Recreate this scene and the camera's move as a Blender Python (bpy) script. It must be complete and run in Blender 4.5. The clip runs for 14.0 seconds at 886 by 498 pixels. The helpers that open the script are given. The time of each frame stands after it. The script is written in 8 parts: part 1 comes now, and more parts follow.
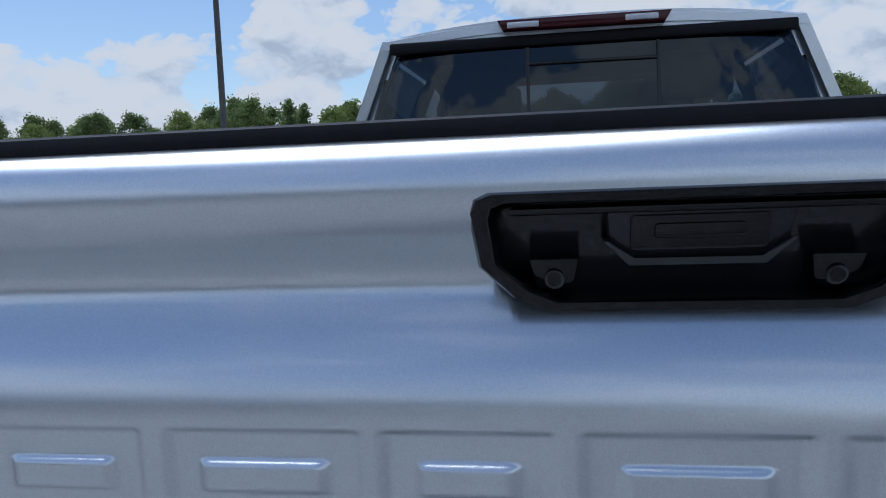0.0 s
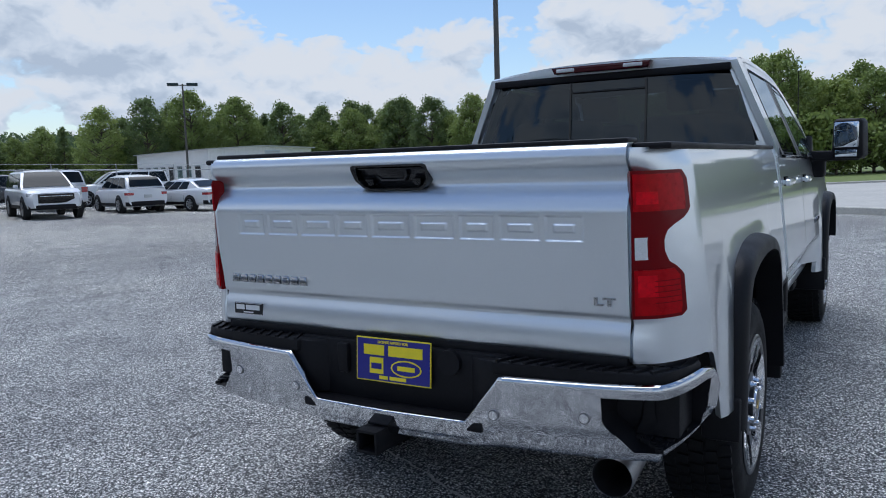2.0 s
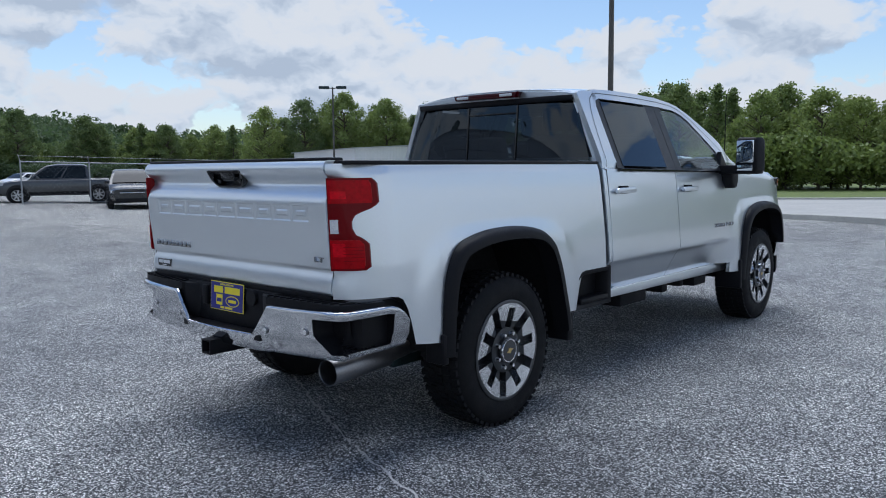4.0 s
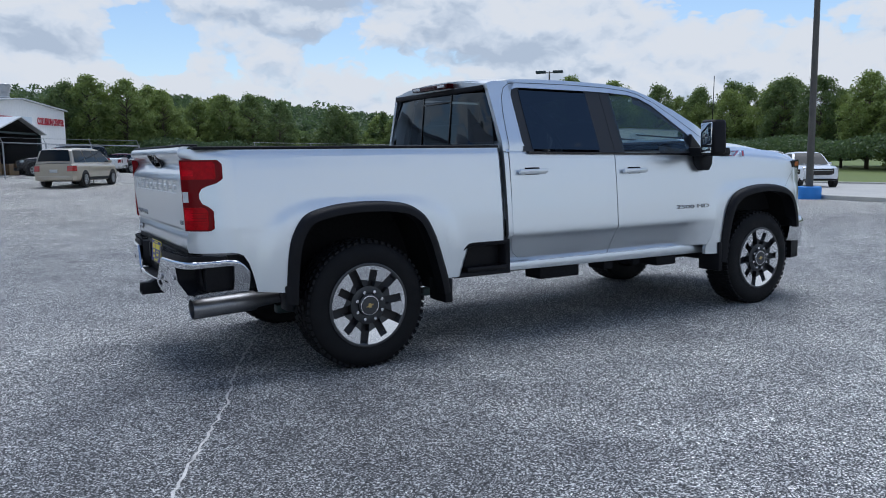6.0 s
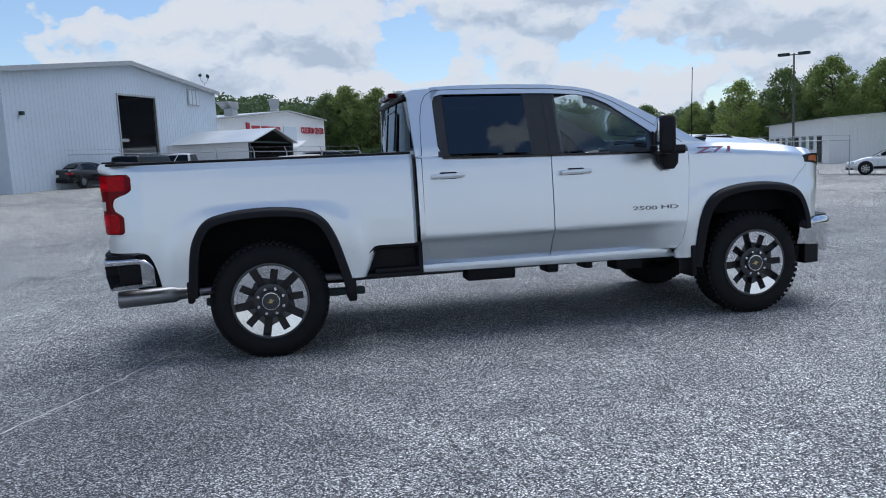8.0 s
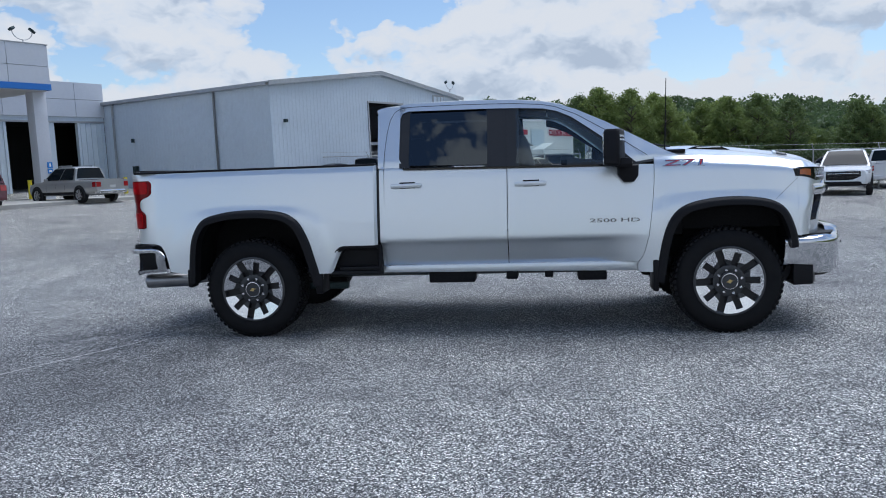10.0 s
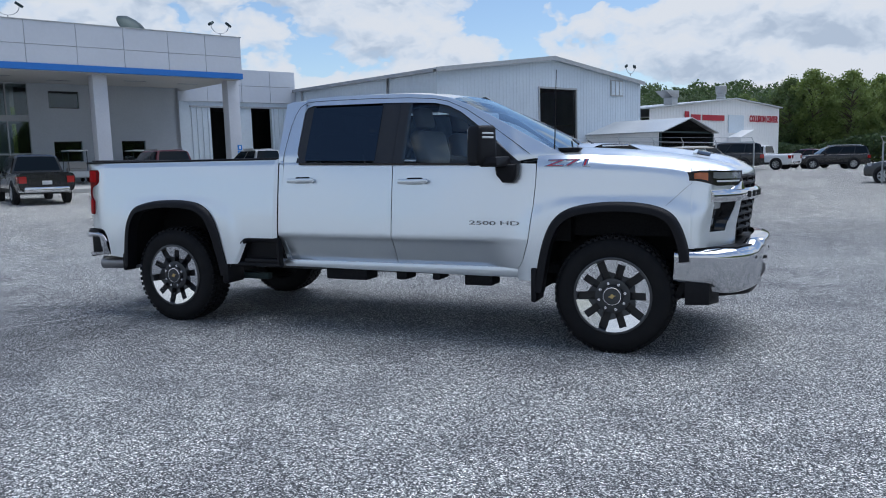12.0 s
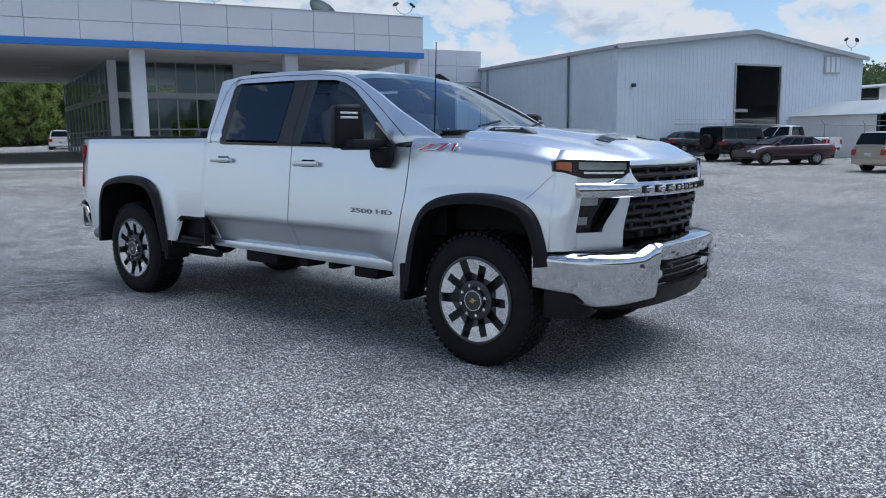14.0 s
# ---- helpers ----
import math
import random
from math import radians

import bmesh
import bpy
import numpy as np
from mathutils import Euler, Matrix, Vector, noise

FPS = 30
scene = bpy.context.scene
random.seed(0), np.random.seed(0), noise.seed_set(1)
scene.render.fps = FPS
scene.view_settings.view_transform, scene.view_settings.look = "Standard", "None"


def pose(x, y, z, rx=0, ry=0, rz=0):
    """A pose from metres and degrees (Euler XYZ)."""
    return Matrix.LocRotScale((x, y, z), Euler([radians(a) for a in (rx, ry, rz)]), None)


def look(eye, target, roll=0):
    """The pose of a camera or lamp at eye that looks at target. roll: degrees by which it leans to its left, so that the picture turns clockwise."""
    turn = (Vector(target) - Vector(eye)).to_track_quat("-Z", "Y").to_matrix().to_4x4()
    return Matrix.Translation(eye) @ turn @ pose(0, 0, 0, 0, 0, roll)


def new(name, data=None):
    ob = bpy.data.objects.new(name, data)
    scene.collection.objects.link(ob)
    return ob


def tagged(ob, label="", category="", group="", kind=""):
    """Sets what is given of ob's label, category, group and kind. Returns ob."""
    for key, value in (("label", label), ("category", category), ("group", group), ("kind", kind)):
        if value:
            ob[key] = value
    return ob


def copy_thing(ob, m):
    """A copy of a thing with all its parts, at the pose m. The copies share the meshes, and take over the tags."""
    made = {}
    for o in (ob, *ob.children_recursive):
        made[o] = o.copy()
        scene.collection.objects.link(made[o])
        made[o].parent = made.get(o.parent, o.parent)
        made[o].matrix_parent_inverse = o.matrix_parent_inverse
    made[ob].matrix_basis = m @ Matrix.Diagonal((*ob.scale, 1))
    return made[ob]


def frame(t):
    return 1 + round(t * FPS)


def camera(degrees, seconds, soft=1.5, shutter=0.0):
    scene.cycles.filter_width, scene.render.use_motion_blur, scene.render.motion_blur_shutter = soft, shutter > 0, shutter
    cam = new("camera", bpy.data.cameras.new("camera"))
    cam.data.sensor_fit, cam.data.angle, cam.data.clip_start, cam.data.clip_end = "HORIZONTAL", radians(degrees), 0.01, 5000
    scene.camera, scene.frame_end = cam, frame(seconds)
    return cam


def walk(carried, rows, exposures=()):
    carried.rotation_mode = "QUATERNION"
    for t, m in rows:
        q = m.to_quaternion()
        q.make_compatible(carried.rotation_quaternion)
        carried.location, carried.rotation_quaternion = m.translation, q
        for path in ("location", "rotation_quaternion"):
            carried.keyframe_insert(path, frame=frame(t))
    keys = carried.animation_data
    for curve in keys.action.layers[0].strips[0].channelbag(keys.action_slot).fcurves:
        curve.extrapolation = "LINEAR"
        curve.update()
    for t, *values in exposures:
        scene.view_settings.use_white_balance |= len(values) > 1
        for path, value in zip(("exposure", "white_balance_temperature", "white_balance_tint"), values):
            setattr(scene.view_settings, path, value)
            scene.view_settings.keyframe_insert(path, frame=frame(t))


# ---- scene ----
cam = camera(59.8, 14.0, 1.0)
PATH = [
    (0, (-1.668, 0.09, 1.466), (0.298, 0.403, 1.275), -2.3),
    (0.3, (-1.9, -0.132, 1.445), (0.048, 0.284, 1.271), -2.7),
    (0.5, (-2.061, -0.278, 1.452), (-0.137, 0.247, 1.298), -2.4),
    (1, (-2.505, -0.616, 1.447), (-0.664, 0.145, 1.269), -1.6),
    (1.5, (-2.892, -1.049, 1.438), (-1.13, -0.127, 1.224), -2.0),
    (2, (-3.293, -1.449, 1.447), (-1.574, -0.451, 1.229), -1.8),
    (2.5, (-3.572, -1.874, 1.458), (-1.899, -0.799, 1.242), -1.2),
    (3, (-3.624, -2.388, 1.436), (-2.009, -1.228, 1.223), -1.1),
    (3.5, (-3.54, -2.927, 1.453), (-1.981, -1.692, 1.241), -0.9),
    (4, (-3.436, -3.538, 1.45), (-1.943, -2.224, 1.243), -0.5),
    (4.2, (-3.355, -3.764, 1.416), (-1.893, -2.415, 1.208), -0.7),
    (6.5, (-1.685, -6.009, 1.421), (-0.817, -4.224, 1.178), -1.0),
    (7, (-1.114, -6.313, 1.42), (-0.394, -4.462, 1.185), -1.6),
    (7.5, (-0.523, -6.53, 1.411), (0.05, -4.628, 1.18), -2.1),
    (7.7, (-0.276, -6.634, 1.421), (0.235, -4.714, 1.188), -2.3),
    (9.8, (2.271, -7.445, 1.418), (2.076, -5.465, 1.213), -2.2),
    (10, (2.54, -7.443, 1.402), (2.282, -5.47, 1.202), -2.1),
    (10.5, (3.165, -7.338, 1.409), (2.762, -5.389, 1.216), -1.7),
    (11, (3.799, -7.128, 1.416), (3.276, -5.208, 1.218), -1.4),
    (11.5, (4.401, -6.887, 1.421), (3.758, -5.004, 1.212), -1.3),
    (12, (5.029, -6.589, 1.426), (4.267, -4.754, 1.202), -1.1),
    (12.5, (5.582, -6.252, 1.435), (4.689, -4.478, 1.197), -0.9),
    (13, (6.1, -5.868, 1.439), (5.083, -4.164, 1.186), -0.4),
    (13.5, (6.534, -5.439, 1.432), (5.407, -3.808, 1.171), -0.2),
    (14, (6.878, -4.931, 1.427), (5.654, -3.373, 1.156), -0.0),
]
walk(cam, [(t, look(e, g, r)) for t, e, g, r in PATH], [(0.0, 0.20, 5700, 10), (0.7, 0.20, 5700, 10), (1.5, 0.35, 5860, 10), (14.0, 0.38, 5920, 10)])

# ---- world, sun ----
SUN_EL, SUN_AZ = radians(70), radians(52)      # azimuth from +x towards +y
world = bpy.data.worlds.new("sky")
scene.world = world
world.use_nodes = True
wt = world.node_tree
wt.nodes.clear()


def wn(kind, **props):
    n = wt.nodes.new(kind)
    for k, v in props.items():
        if k == "op":
            n.operation = v
        elif k == "sky":
            n.sky_type = v
    return n


tc = wn("ShaderNodeTexCoord")
sky = wn("ShaderNodeTexSky", sky="NISHITA")
sky.sun_disc = False
sky.sun_elevation = SUN_EL
sky.sun_rotation = radians(90) - SUN_AZ
sky.air_density, sky.dust_density, sky.ozone_density = 1.0, 0.6, 1.4
sep = wn("ShaderNodeSeparateXYZ")
wt.links.new(tc.outputs["Generated"], sep.inputs[0])
stretch = wn("ShaderNodeVectorMath", op="MULTIPLY")
stretch.inputs[1].default_value = (1.0, 1.0, 1.6)
wt.links.new(tc.outputs["Generated"], stretch.inputs[0])


def wnoise(scale, detail, rough, offset, src):
    add = wn("ShaderNodeVectorMath", op="ADD")
    add.inputs[1].default_value = offset
    wt.links.new(src, add.inputs[0])
    n = wn("ShaderNodeTexNoise")
    n.inputs["Scale"].default_value, n.inputs["Detail"].default_value, n.inputs["Roughness"].default_value = scale, detail, rough
    n.inputs["Distortion"].default_value = 0.15
    wt.links.new(add.outputs[0], n.inputs["Vector"])
    return n.outputs["Fac"]


def wmath(op, a, b):
    n = wn("ShaderNodeMath", op=op)
    for i, v in enumerate((a, b)):
        if isinstance(v, (int, float)):
            n.inputs[i].default_value = v
        else:
            wt.links.new(v, n.inputs[i])
    return n.outputs[0]


def wramp(src, stops):
    r = wn("ShaderNodeValToRGB")
    while len(r.color_ramp.elements) < len(stops):
        r.color_ramp.elements.new(0.5)
    for e, (p, c) in zip(r.color_ramp.elements, stops):
        e.position, e.color = p, (*c, 1)
    wt.links.new(src, r.inputs[0])
    return r.outputs[0]


def wpuffs(scale, offset, src):
    """Round heaped cells: a fractal of cell distances, high at each cell's heart."""
    add = wn("ShaderNodeVectorMath", op="ADD")
    add.inputs[1].default_value = offset
    wt.links.new(src, add.inputs[0])
    v = wn("ShaderNodeTexVoronoi")
    v.feature = "SMOOTH_F1"
    v.normalize = True
    v.inputs["Scale"].default_value, v.inputs["Detail"].default_value, v.inputs["Roughness"].default_value = scale, 3.5, 0.55
    v.inputs["Lacunarity"].default_value, v.inputs["Smoothness"].default_value = 2.3, 0.35
    wt.links.new(add.outputs[0], v.inputs["Vector"])
    return wmath("SUBTRACT", 1.0, v.outputs["Distance"])


# ragged edges: the directions are shaken a little before the heaps are laid out
shake = wn("ShaderNodeTexNoise")
shake.inputs["Scale"].default_value, shake.inputs["Detail"].default_value = 22.0, 5
wt.links.new(stretch.outputs[0], shake.inputs["Vector"])
shaken = wn("ShaderNodeVectorMath", op="MULTIPLY_ADD")
shaken.inputs[1].default_value = (0.05, 0.05, 0.05)
wt.links.new(shake.outputs["Color"], shaken.inputs[0])
wt.links.new(stretch.outputs[0], shaken.inputs[2])
CLOUD_AT = (9.7, 1.9, 0.35)
ABOVE_AT = (9.7, 1.9, 0.378)


def heap(at):
    return wmath("ADD", wmath("MULTIPLY", wnoise(4.6, 5, 0.5, at, shaken.outputs[0]), 0.55), wmath("MULTIPLY", wpuffs(7.0, at, shaken.outputs[0]), 0.45))


cover, above = heap(CLOUD_AT), heap(ABOVE_AT)
low_sky = wmath("MULTIPLY", wmath("SUBTRACT", 0.24, wmath("MINIMUM", sep.outputs[2], 0.60)), 0.22)
dense = wmath("ADD", cover, low_sky)
mask = wramp(dense, [(0.563, (0, 0, 0)), (0.576, (0.75, 0.75, 0.75)), (0.603, (1, 1, 1))])
lit = wmath("ADD", wmath("MULTIPLY", wmath("SUBTRACT", cover, above), 4.2), wmath("SUBTRACT", 1.28, wmath("MULTIPLY", dense, 1.0)))
cloud_col = wramp(lit, [(0.40, (0.47, 0.53, 0.61)), (0.53, (0.60, 0.65, 0.71)), (0.62, (0.70, 0.73, 0.765)), (0.74, (0.75, 0.755, 0.76))])
bg_sky, bg_cloud, mixw, outw = wn("ShaderNodeBackground"), wn("ShaderNodeBackground"), wn("ShaderNodeMixShader"), wn("ShaderNodeOutputWorld")
bg_sky.inputs[1].default_value = 0.10
bg_cloud.inputs[1].default_value = 0.75
wt.links.new(sky.outputs[0], bg_sky.inputs[0])
wt.links.new(cloud_col, bg_cloud.inputs[0])
wt.links.new(mask, mixw.inputs[0])
wt.links.new(bg_sky.outputs[0], mixw.inputs[1])
wt.links.new(bg_cloud.outputs[0], mixw.inputs[2])
wt.links.new(mixw.outputs[0], outw.inputs[0])

sun = new("sun", bpy.data.lights.new("sun", "SUN"))
sun.data.energy, sun.data.angle, sun.data.color = 2.0, radians(56), (1.0, 0.98, 0.95)
sun_dir = Vector((math.cos(SUN_EL) * math.cos(SUN_AZ), math.cos(SUN_EL) * math.sin(SUN_AZ), math.sin(SUN_EL)))
sun.matrix_world = look(sun_dir * 50, (0, 0, 0))

# ---- materials ----


def material(name, colour, rough=0.6, metal=0.0, var=0.0, scale=5.0, bump=0.0, bscale=60.0, coat=0.0, random_hue=0.0, spec=0.5):
    """A principled surface with variation at two scales and fine relief."""
    m = bpy.data.materials.new(name)
    m.use_nodes = True
    t = m.node_tree
    b = t.nodes["Principled BSDF"]
    b.inputs["Base Color"].default_value = (*colour, 1)
    b.inputs["Roughness"].default_value = rough
    b.inputs["Metallic"].default_value = metal
    b.inputs["Coat Weight"].default_value = coat
    b.inputs["Coat Roughness"].default_value = 0.03
    b.inputs["Specular IOR Level"].default_value = spec
    co = t.nodes.new("ShaderNodeTexCoord")
    if var:
        n1, n2 = t.nodes.new("ShaderNodeTexNoise"), t.nodes.new("ShaderNodeTexNoise")
        for n, s, d in ((n1, scale, 4), (n2, scale * 11, 3)):
            n.inputs["Scale"].default_value, n.inputs["Detail"].default_value = s, d
            t.links.new(co.outputs["Object"], n.inputs["Vector"])
        add = t.nodes.new("ShaderNodeMath")
        add.operation = "ADD"
        t.links.new(n1.outputs["Fac"], add.inputs[0])
        t.links.new(n2.outputs["Fac"], add.inputs[1])
        mr = t.nodes.new("ShaderNodeMapRange")
        mr.inputs[1].default_value, mr.inputs[2].default_value = 0.7, 1.3
        mr.inputs[3].default_value, mr.inputs[4].default_value = 1 - var, 1 + var
        t.links.new(add.outputs[0], mr.inputs[0])
        fac = mr.outputs[0]
        if random_hue:
            oi = t.nodes.new("ShaderNodeObjectInfo")
            mr2 = t.nodes.new("ShaderNodeMapRange")
            mr2.inputs[3].default_value, mr2.inputs[4].default_value = 1 - random_hue, 1 + random_hue
            t.links.new(oi.outputs["Random"], mr2.inputs[0])
            mu = t.nodes.new("ShaderNodeMath")
            mu.operation = "MULTIPLY"
            t.links.new(fac, mu.inputs[0])
            t.links.new(mr2.outputs[0], mu.inputs[1])
            fac = mu.outputs[0]
        mix = t.nodes.new("ShaderNodeVectorMath")
        mix.operation = "SCALE"
        mix.inputs[0].default_value = colour
        t.links.new(fac, mix.inputs["Scale"])
        t.links.new(mix.outputs[0], b.inputs["Base Color"])
        mr3 = t.nodes.new("ShaderNodeMapRange")
        mr3.inputs[1].default_value, mr3.inputs[2].default_value = 0.3, 0.7
        mr3.inputs[3].default_value, mr3.inputs[4].default_value = max(0.02, rough * 0.85), min(1, rough * 1.15)
        t.links.new(n1.outputs["Fac"], mr3.inputs[0])
        t.links.new(mr3.outputs[0], b.inputs["Roughness"])
    if bump:
        nb = t.nodes.new("ShaderNodeTexNoise")
        nb.inputs["Scale"].default_value, nb.inputs["Detail"].default_value = bscale, 3
        t.links.new(co.outputs["Object"], nb.inputs["Vector"])
        bp = t.nodes.new("ShaderNodeBump")
        bp.inputs["Strength"].default_value, bp.inputs["Distance"].default_value = bump, 0.01
        t.links.new(nb.outputs["Fac"], bp.inputs["Height"])
        t.links.new(bp.outputs[0], b.inputs["Normal"])
    return m


def glass(name, tint, gloss_rough=0.01, ior=1.5):
    m = bpy.data.materials.new(name)
    m.use_nodes = True
    t = m.node_tree
    t.nodes.clear()
    o, mx, tr, gl, lw, pw, mr = (t.nodes.new(k) for k in ("ShaderNodeOutputMaterial", "ShaderNodeMixShader", "ShaderNodeBsdfTransparent", "ShaderNodeBsdfGlossy", "ShaderNodeLayerWeight", "ShaderNodeMath", "ShaderNodeMapRange"))
    tr.inputs[0].default_value = (*tint, 1)
    gl.inputs["Roughness"].default_value = gloss_rough
    gl.inputs["Color"].default_value = (0.76, 0.86, 0.96, 1)
    # gloss after Schlick: the same from either face of the pane
    lw.inputs[0].default_value = 0.5
    pw.operation = "POWER"
    pw.inputs[1].default_value = 5.0
    mr.inputs[3].default_value, mr.inputs[4].default_value = ((ior - 1) / (ior + 1)) ** 2, 1.0
    t.links.new(lw.outputs["Facing"], pw.inputs[0])
    t.links.new(pw.outputs[0], mr.inputs[0])
    t.links.new(mr.outputs[0], mx.inputs[0])
    t.links.new(tr.outputs[0], mx.inputs[1])
    t.links.new(gl.outputs[0], mx.inputs[2])
    t.links.new(mx.outputs[0], o.inputs[0])
    return m


def paint(name, colour, metal=0.0, rough=0.35, flake=0.0):
    m = material(name, colour, rough, metal, coat=1.0)
    if flake:
        t = m.node_tree
        b = t.nodes["Principled BSDF"]
        co = t.nodes.new("ShaderNodeTexCoord")
        v = t.nodes.new("ShaderNodeTexVoronoi")
        v.inputs["Scale"].default_value = 900
        t.links.new(co.outputs["Object"], v.inputs["Vector"])
        mr = t.nodes.new("ShaderNodeMapRange")
        mr.inputs[3].default_value, mr.inputs[4].default_value = 1 - flake, 1 + flake
        sp = t.nodes.new("ShaderNodeSeparateColor")
        t.links.new(v.outputs["Color"], sp.inputs[0])
        t.links.new(sp.outputs[0], mr.inputs[0])
        sc = t.nodes.new("ShaderNodeVectorMath")
        sc.operation = "SCALE"
        sc.inputs[0].default_value = colour
        t.links.new(mr.outputs[0], sc.inputs["Scale"])
        t.links.new(sc.outputs[0], b.inputs["Base Color"])
    return m


def chip_seal(name):
    """Weathered asphalt with pale exposed chippings, darker patches and paler ones."""
    m = bpy.data.materials.new(name)
    m.use_nodes = True
    t = m.node_tree
    b = t.nodes["Principled BSDF"]
    co = t.nodes.new("ShaderNodeTexCoord")
    v = t.nodes.new("ShaderNodeTexVoronoi")
    v.inputs["Scale"].default_value = 152
    v2 = t.nodes.new("ShaderNodeTexVoronoi")
    v2.inputs["Scale"].default_value = 62
    big, mid, grain = (t.nodes.new("ShaderNodeTexNoise") for _ in range(3))
    big.inputs["Scale"].default_value, big.inputs["Detail"].default_value = 0.16, 4
    mid.inputs["Scale"].default_value, mid.inputs["Detail"].default_value = 1.7, 5
    grain.inputs["Scale"].default_value, grain.inputs["Detail"].default_value = 24, 6
    for n in (v, v2, big, mid, grain):
        t.links.new(co.outputs["Object"], n.inputs["Vector"])
    sp, sp2 = t.nodes.new("ShaderNodeSeparateColor"), t.nodes.new("ShaderNodeSeparateColor")
    t.links.new(v.outputs["Color"], sp.inputs[0])
    t.links.new(v2.outputs["Color"], sp2.inputs[0])

    def ramp(src, stops):
        r = t.nodes.new("ShaderNodeValToRGB")
        while len(r.color_ramp.elements) < len(stops):
            r.color_ramp.elements.new(0.5)
        for e, (p, c) in zip(r.color_ramp.elements, stops):
            e.position, e.color = p, (*c, 1)
        t.links.new(src, r.inputs[0])
        return r.outputs[0]

    def mul(a, c):
        n = t.nodes.new("ShaderNodeVectorMath")
        n.operation = "MULTIPLY"
        t.links.new(a, n.inputs[0])
        t.links.new(c, n.inputs[1])
        return n.outputs[0]

    chips = ramp(sp.outputs[0], [(0.0, (0.008, 0.009, 0.011)), (0.44, (0.055, 0.057, 0.061)), (0.71, (0.225, 0.23, 0.235)), (0.905, (0.66, 0.66, 0.65)), (1.0, (0.92, 0.92, 0.90))])
    chips2 = ramp(sp2.outputs[0], [(0.0, (0.88, 0.88, 0.88)), (0.9, (1.06, 1.06, 1.06)), (0.97, (1.35, 1.35, 1.33))])
    tone = ramp(big.outputs["Fac"], [(0.36, (0.80, 0.80, 0.81)), (0.50, (1.0, 1.0, 1.0)), (0.64, (1.15, 1.15, 1.13))])
    tone2 = ramp(mid.outputs["Fac"], [(0.34, (0.80, 0.80, 0.81)), (0.55, (1.05, 1.05, 1.04)), (0.7, (1.18, 1.18, 1.16))])
    tone3 = ramp(grain.outputs["Fac"], [(0.36, (0.9, 0.9, 0.9)), (0.64, (1.1, 1.1, 1.1))])
    # a darker patch with a ragged edge behind the truck, and a paler, warmer tone farther out
    warp = t.nodes.new("ShaderNodeTexNoise")
    warp.inputs["Scale"].default_value, warp.inputs["Detail"].default_value = 0.45, 5
    t.links.new(co.outputs["Object"], warp.inputs["Vector"])

    def blob(centre, size):
        mp = t.nodes.new("ShaderNodeVectorMath")
        mp.operation = "SUBTRACT"
        mp.inputs[1].default_value = centre
        t.links.new(co.outputs["Object"], mp.inputs[0])
        sc = t.nodes.new("ShaderNodeVectorMath")
        sc.operation = "DIVIDE"
        sc.inputs[1].default_value = size
        t.links.new(mp.outputs[0], sc.inputs[0])
        ln = t.nodes.new("ShaderNodeVectorMath")
        ln.operation = "LENGTH"
        t.links.new(sc.outputs[0], ln.inputs[0])
        ad = t.nodes.new("ShaderNodeMath")
        ad.operation = "MULTIPLY_ADD"
        t.links.new(warp.outputs["Fac"], ad.inputs[0])
        ad.inputs[1].default_value = 1.5
        t.links.new(ln.outputs["Value"], ad.inputs[2])
        return ad.outputs[0]

    mrb = t.nodes.new("ShaderNodeMapRange")
    mrb.inputs[1].default_value, mrb.inputs[2].default_value = 0.9, 2.1
    t.links.new(blob((-1.1, -2.3, 0), (2.6, 1.9, 50)), mrb.inputs[0])
    bay = ramp(mrb.outputs[0], [(0.0, (0.60, 0.61, 0.63)), (0.30, (0.74, 0.75, 0.77)), (0.55, (1.0, 1.005, 1.01)), (1.0, (1.22, 1.22, 1.20))])
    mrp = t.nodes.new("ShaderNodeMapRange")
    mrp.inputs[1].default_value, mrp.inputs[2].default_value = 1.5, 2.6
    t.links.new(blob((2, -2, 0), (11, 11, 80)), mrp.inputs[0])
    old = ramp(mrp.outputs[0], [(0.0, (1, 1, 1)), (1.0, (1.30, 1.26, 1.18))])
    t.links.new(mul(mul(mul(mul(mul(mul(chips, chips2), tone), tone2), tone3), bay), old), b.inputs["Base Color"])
    b.inputs["Roughness"].default_value = 0.85
    bp = t.nodes.new("ShaderNodeBump")
    bp.inputs["Strength"].default_value, bp.inputs["Distance"].default_value = 0.9, 0.008
    t.links.new(sp.outputs[1], bp.inputs["Height"])
    t.links.new(bp.outputs[0], b.inputs["Normal"])
    return m


SILVER = paint("silver_paint", (0.725, 0.77, 0.81), 0.91, 0.31, 0.05)
CHROME = material("chrome", (0.64, 0.65, 0.67), 0.07, 1.0, 0.04, 3)
BLACKPL = material("black_plastic", (0.008, 0.008, 0.010), 0.5, 0, 0.2, 8, 0.08, 500, spec=0.2)
GLOSSBLK = material("gloss_black", (0.003, 0.003, 0.004), 0.10, 0, coat=0.25, spec=0.38)
RECESS = material("moulded_black", (0.012, 0.013, 0.016), 0.22, 0, 0.1, 30, coat=0.3, spec=0.4)
RUBBER = material("tyre_rubber", (0.007, 0.007, 0.008), 0.7, 0, 0.25, 9, 0.2, 150, spec=0.25)
ALLOY = material("machined_alloy", (0.86, 0.87, 0.89), 0.14, 1.0, 0.05, 12)
HUBGREY = material("grey_cast_alloy", (0.055, 0.058, 0.062), 0.32, 0.7, 0.1, 20)
DARKALLOY = material("dark_painted_alloy", (0.045, 0.047, 0.05), 0.3, 0.3, coat=0.5)
UNDER = material("underbody", (0.010, 0.010, 0.011), 0.8, 0, 0.4, 6, spec=0.2)
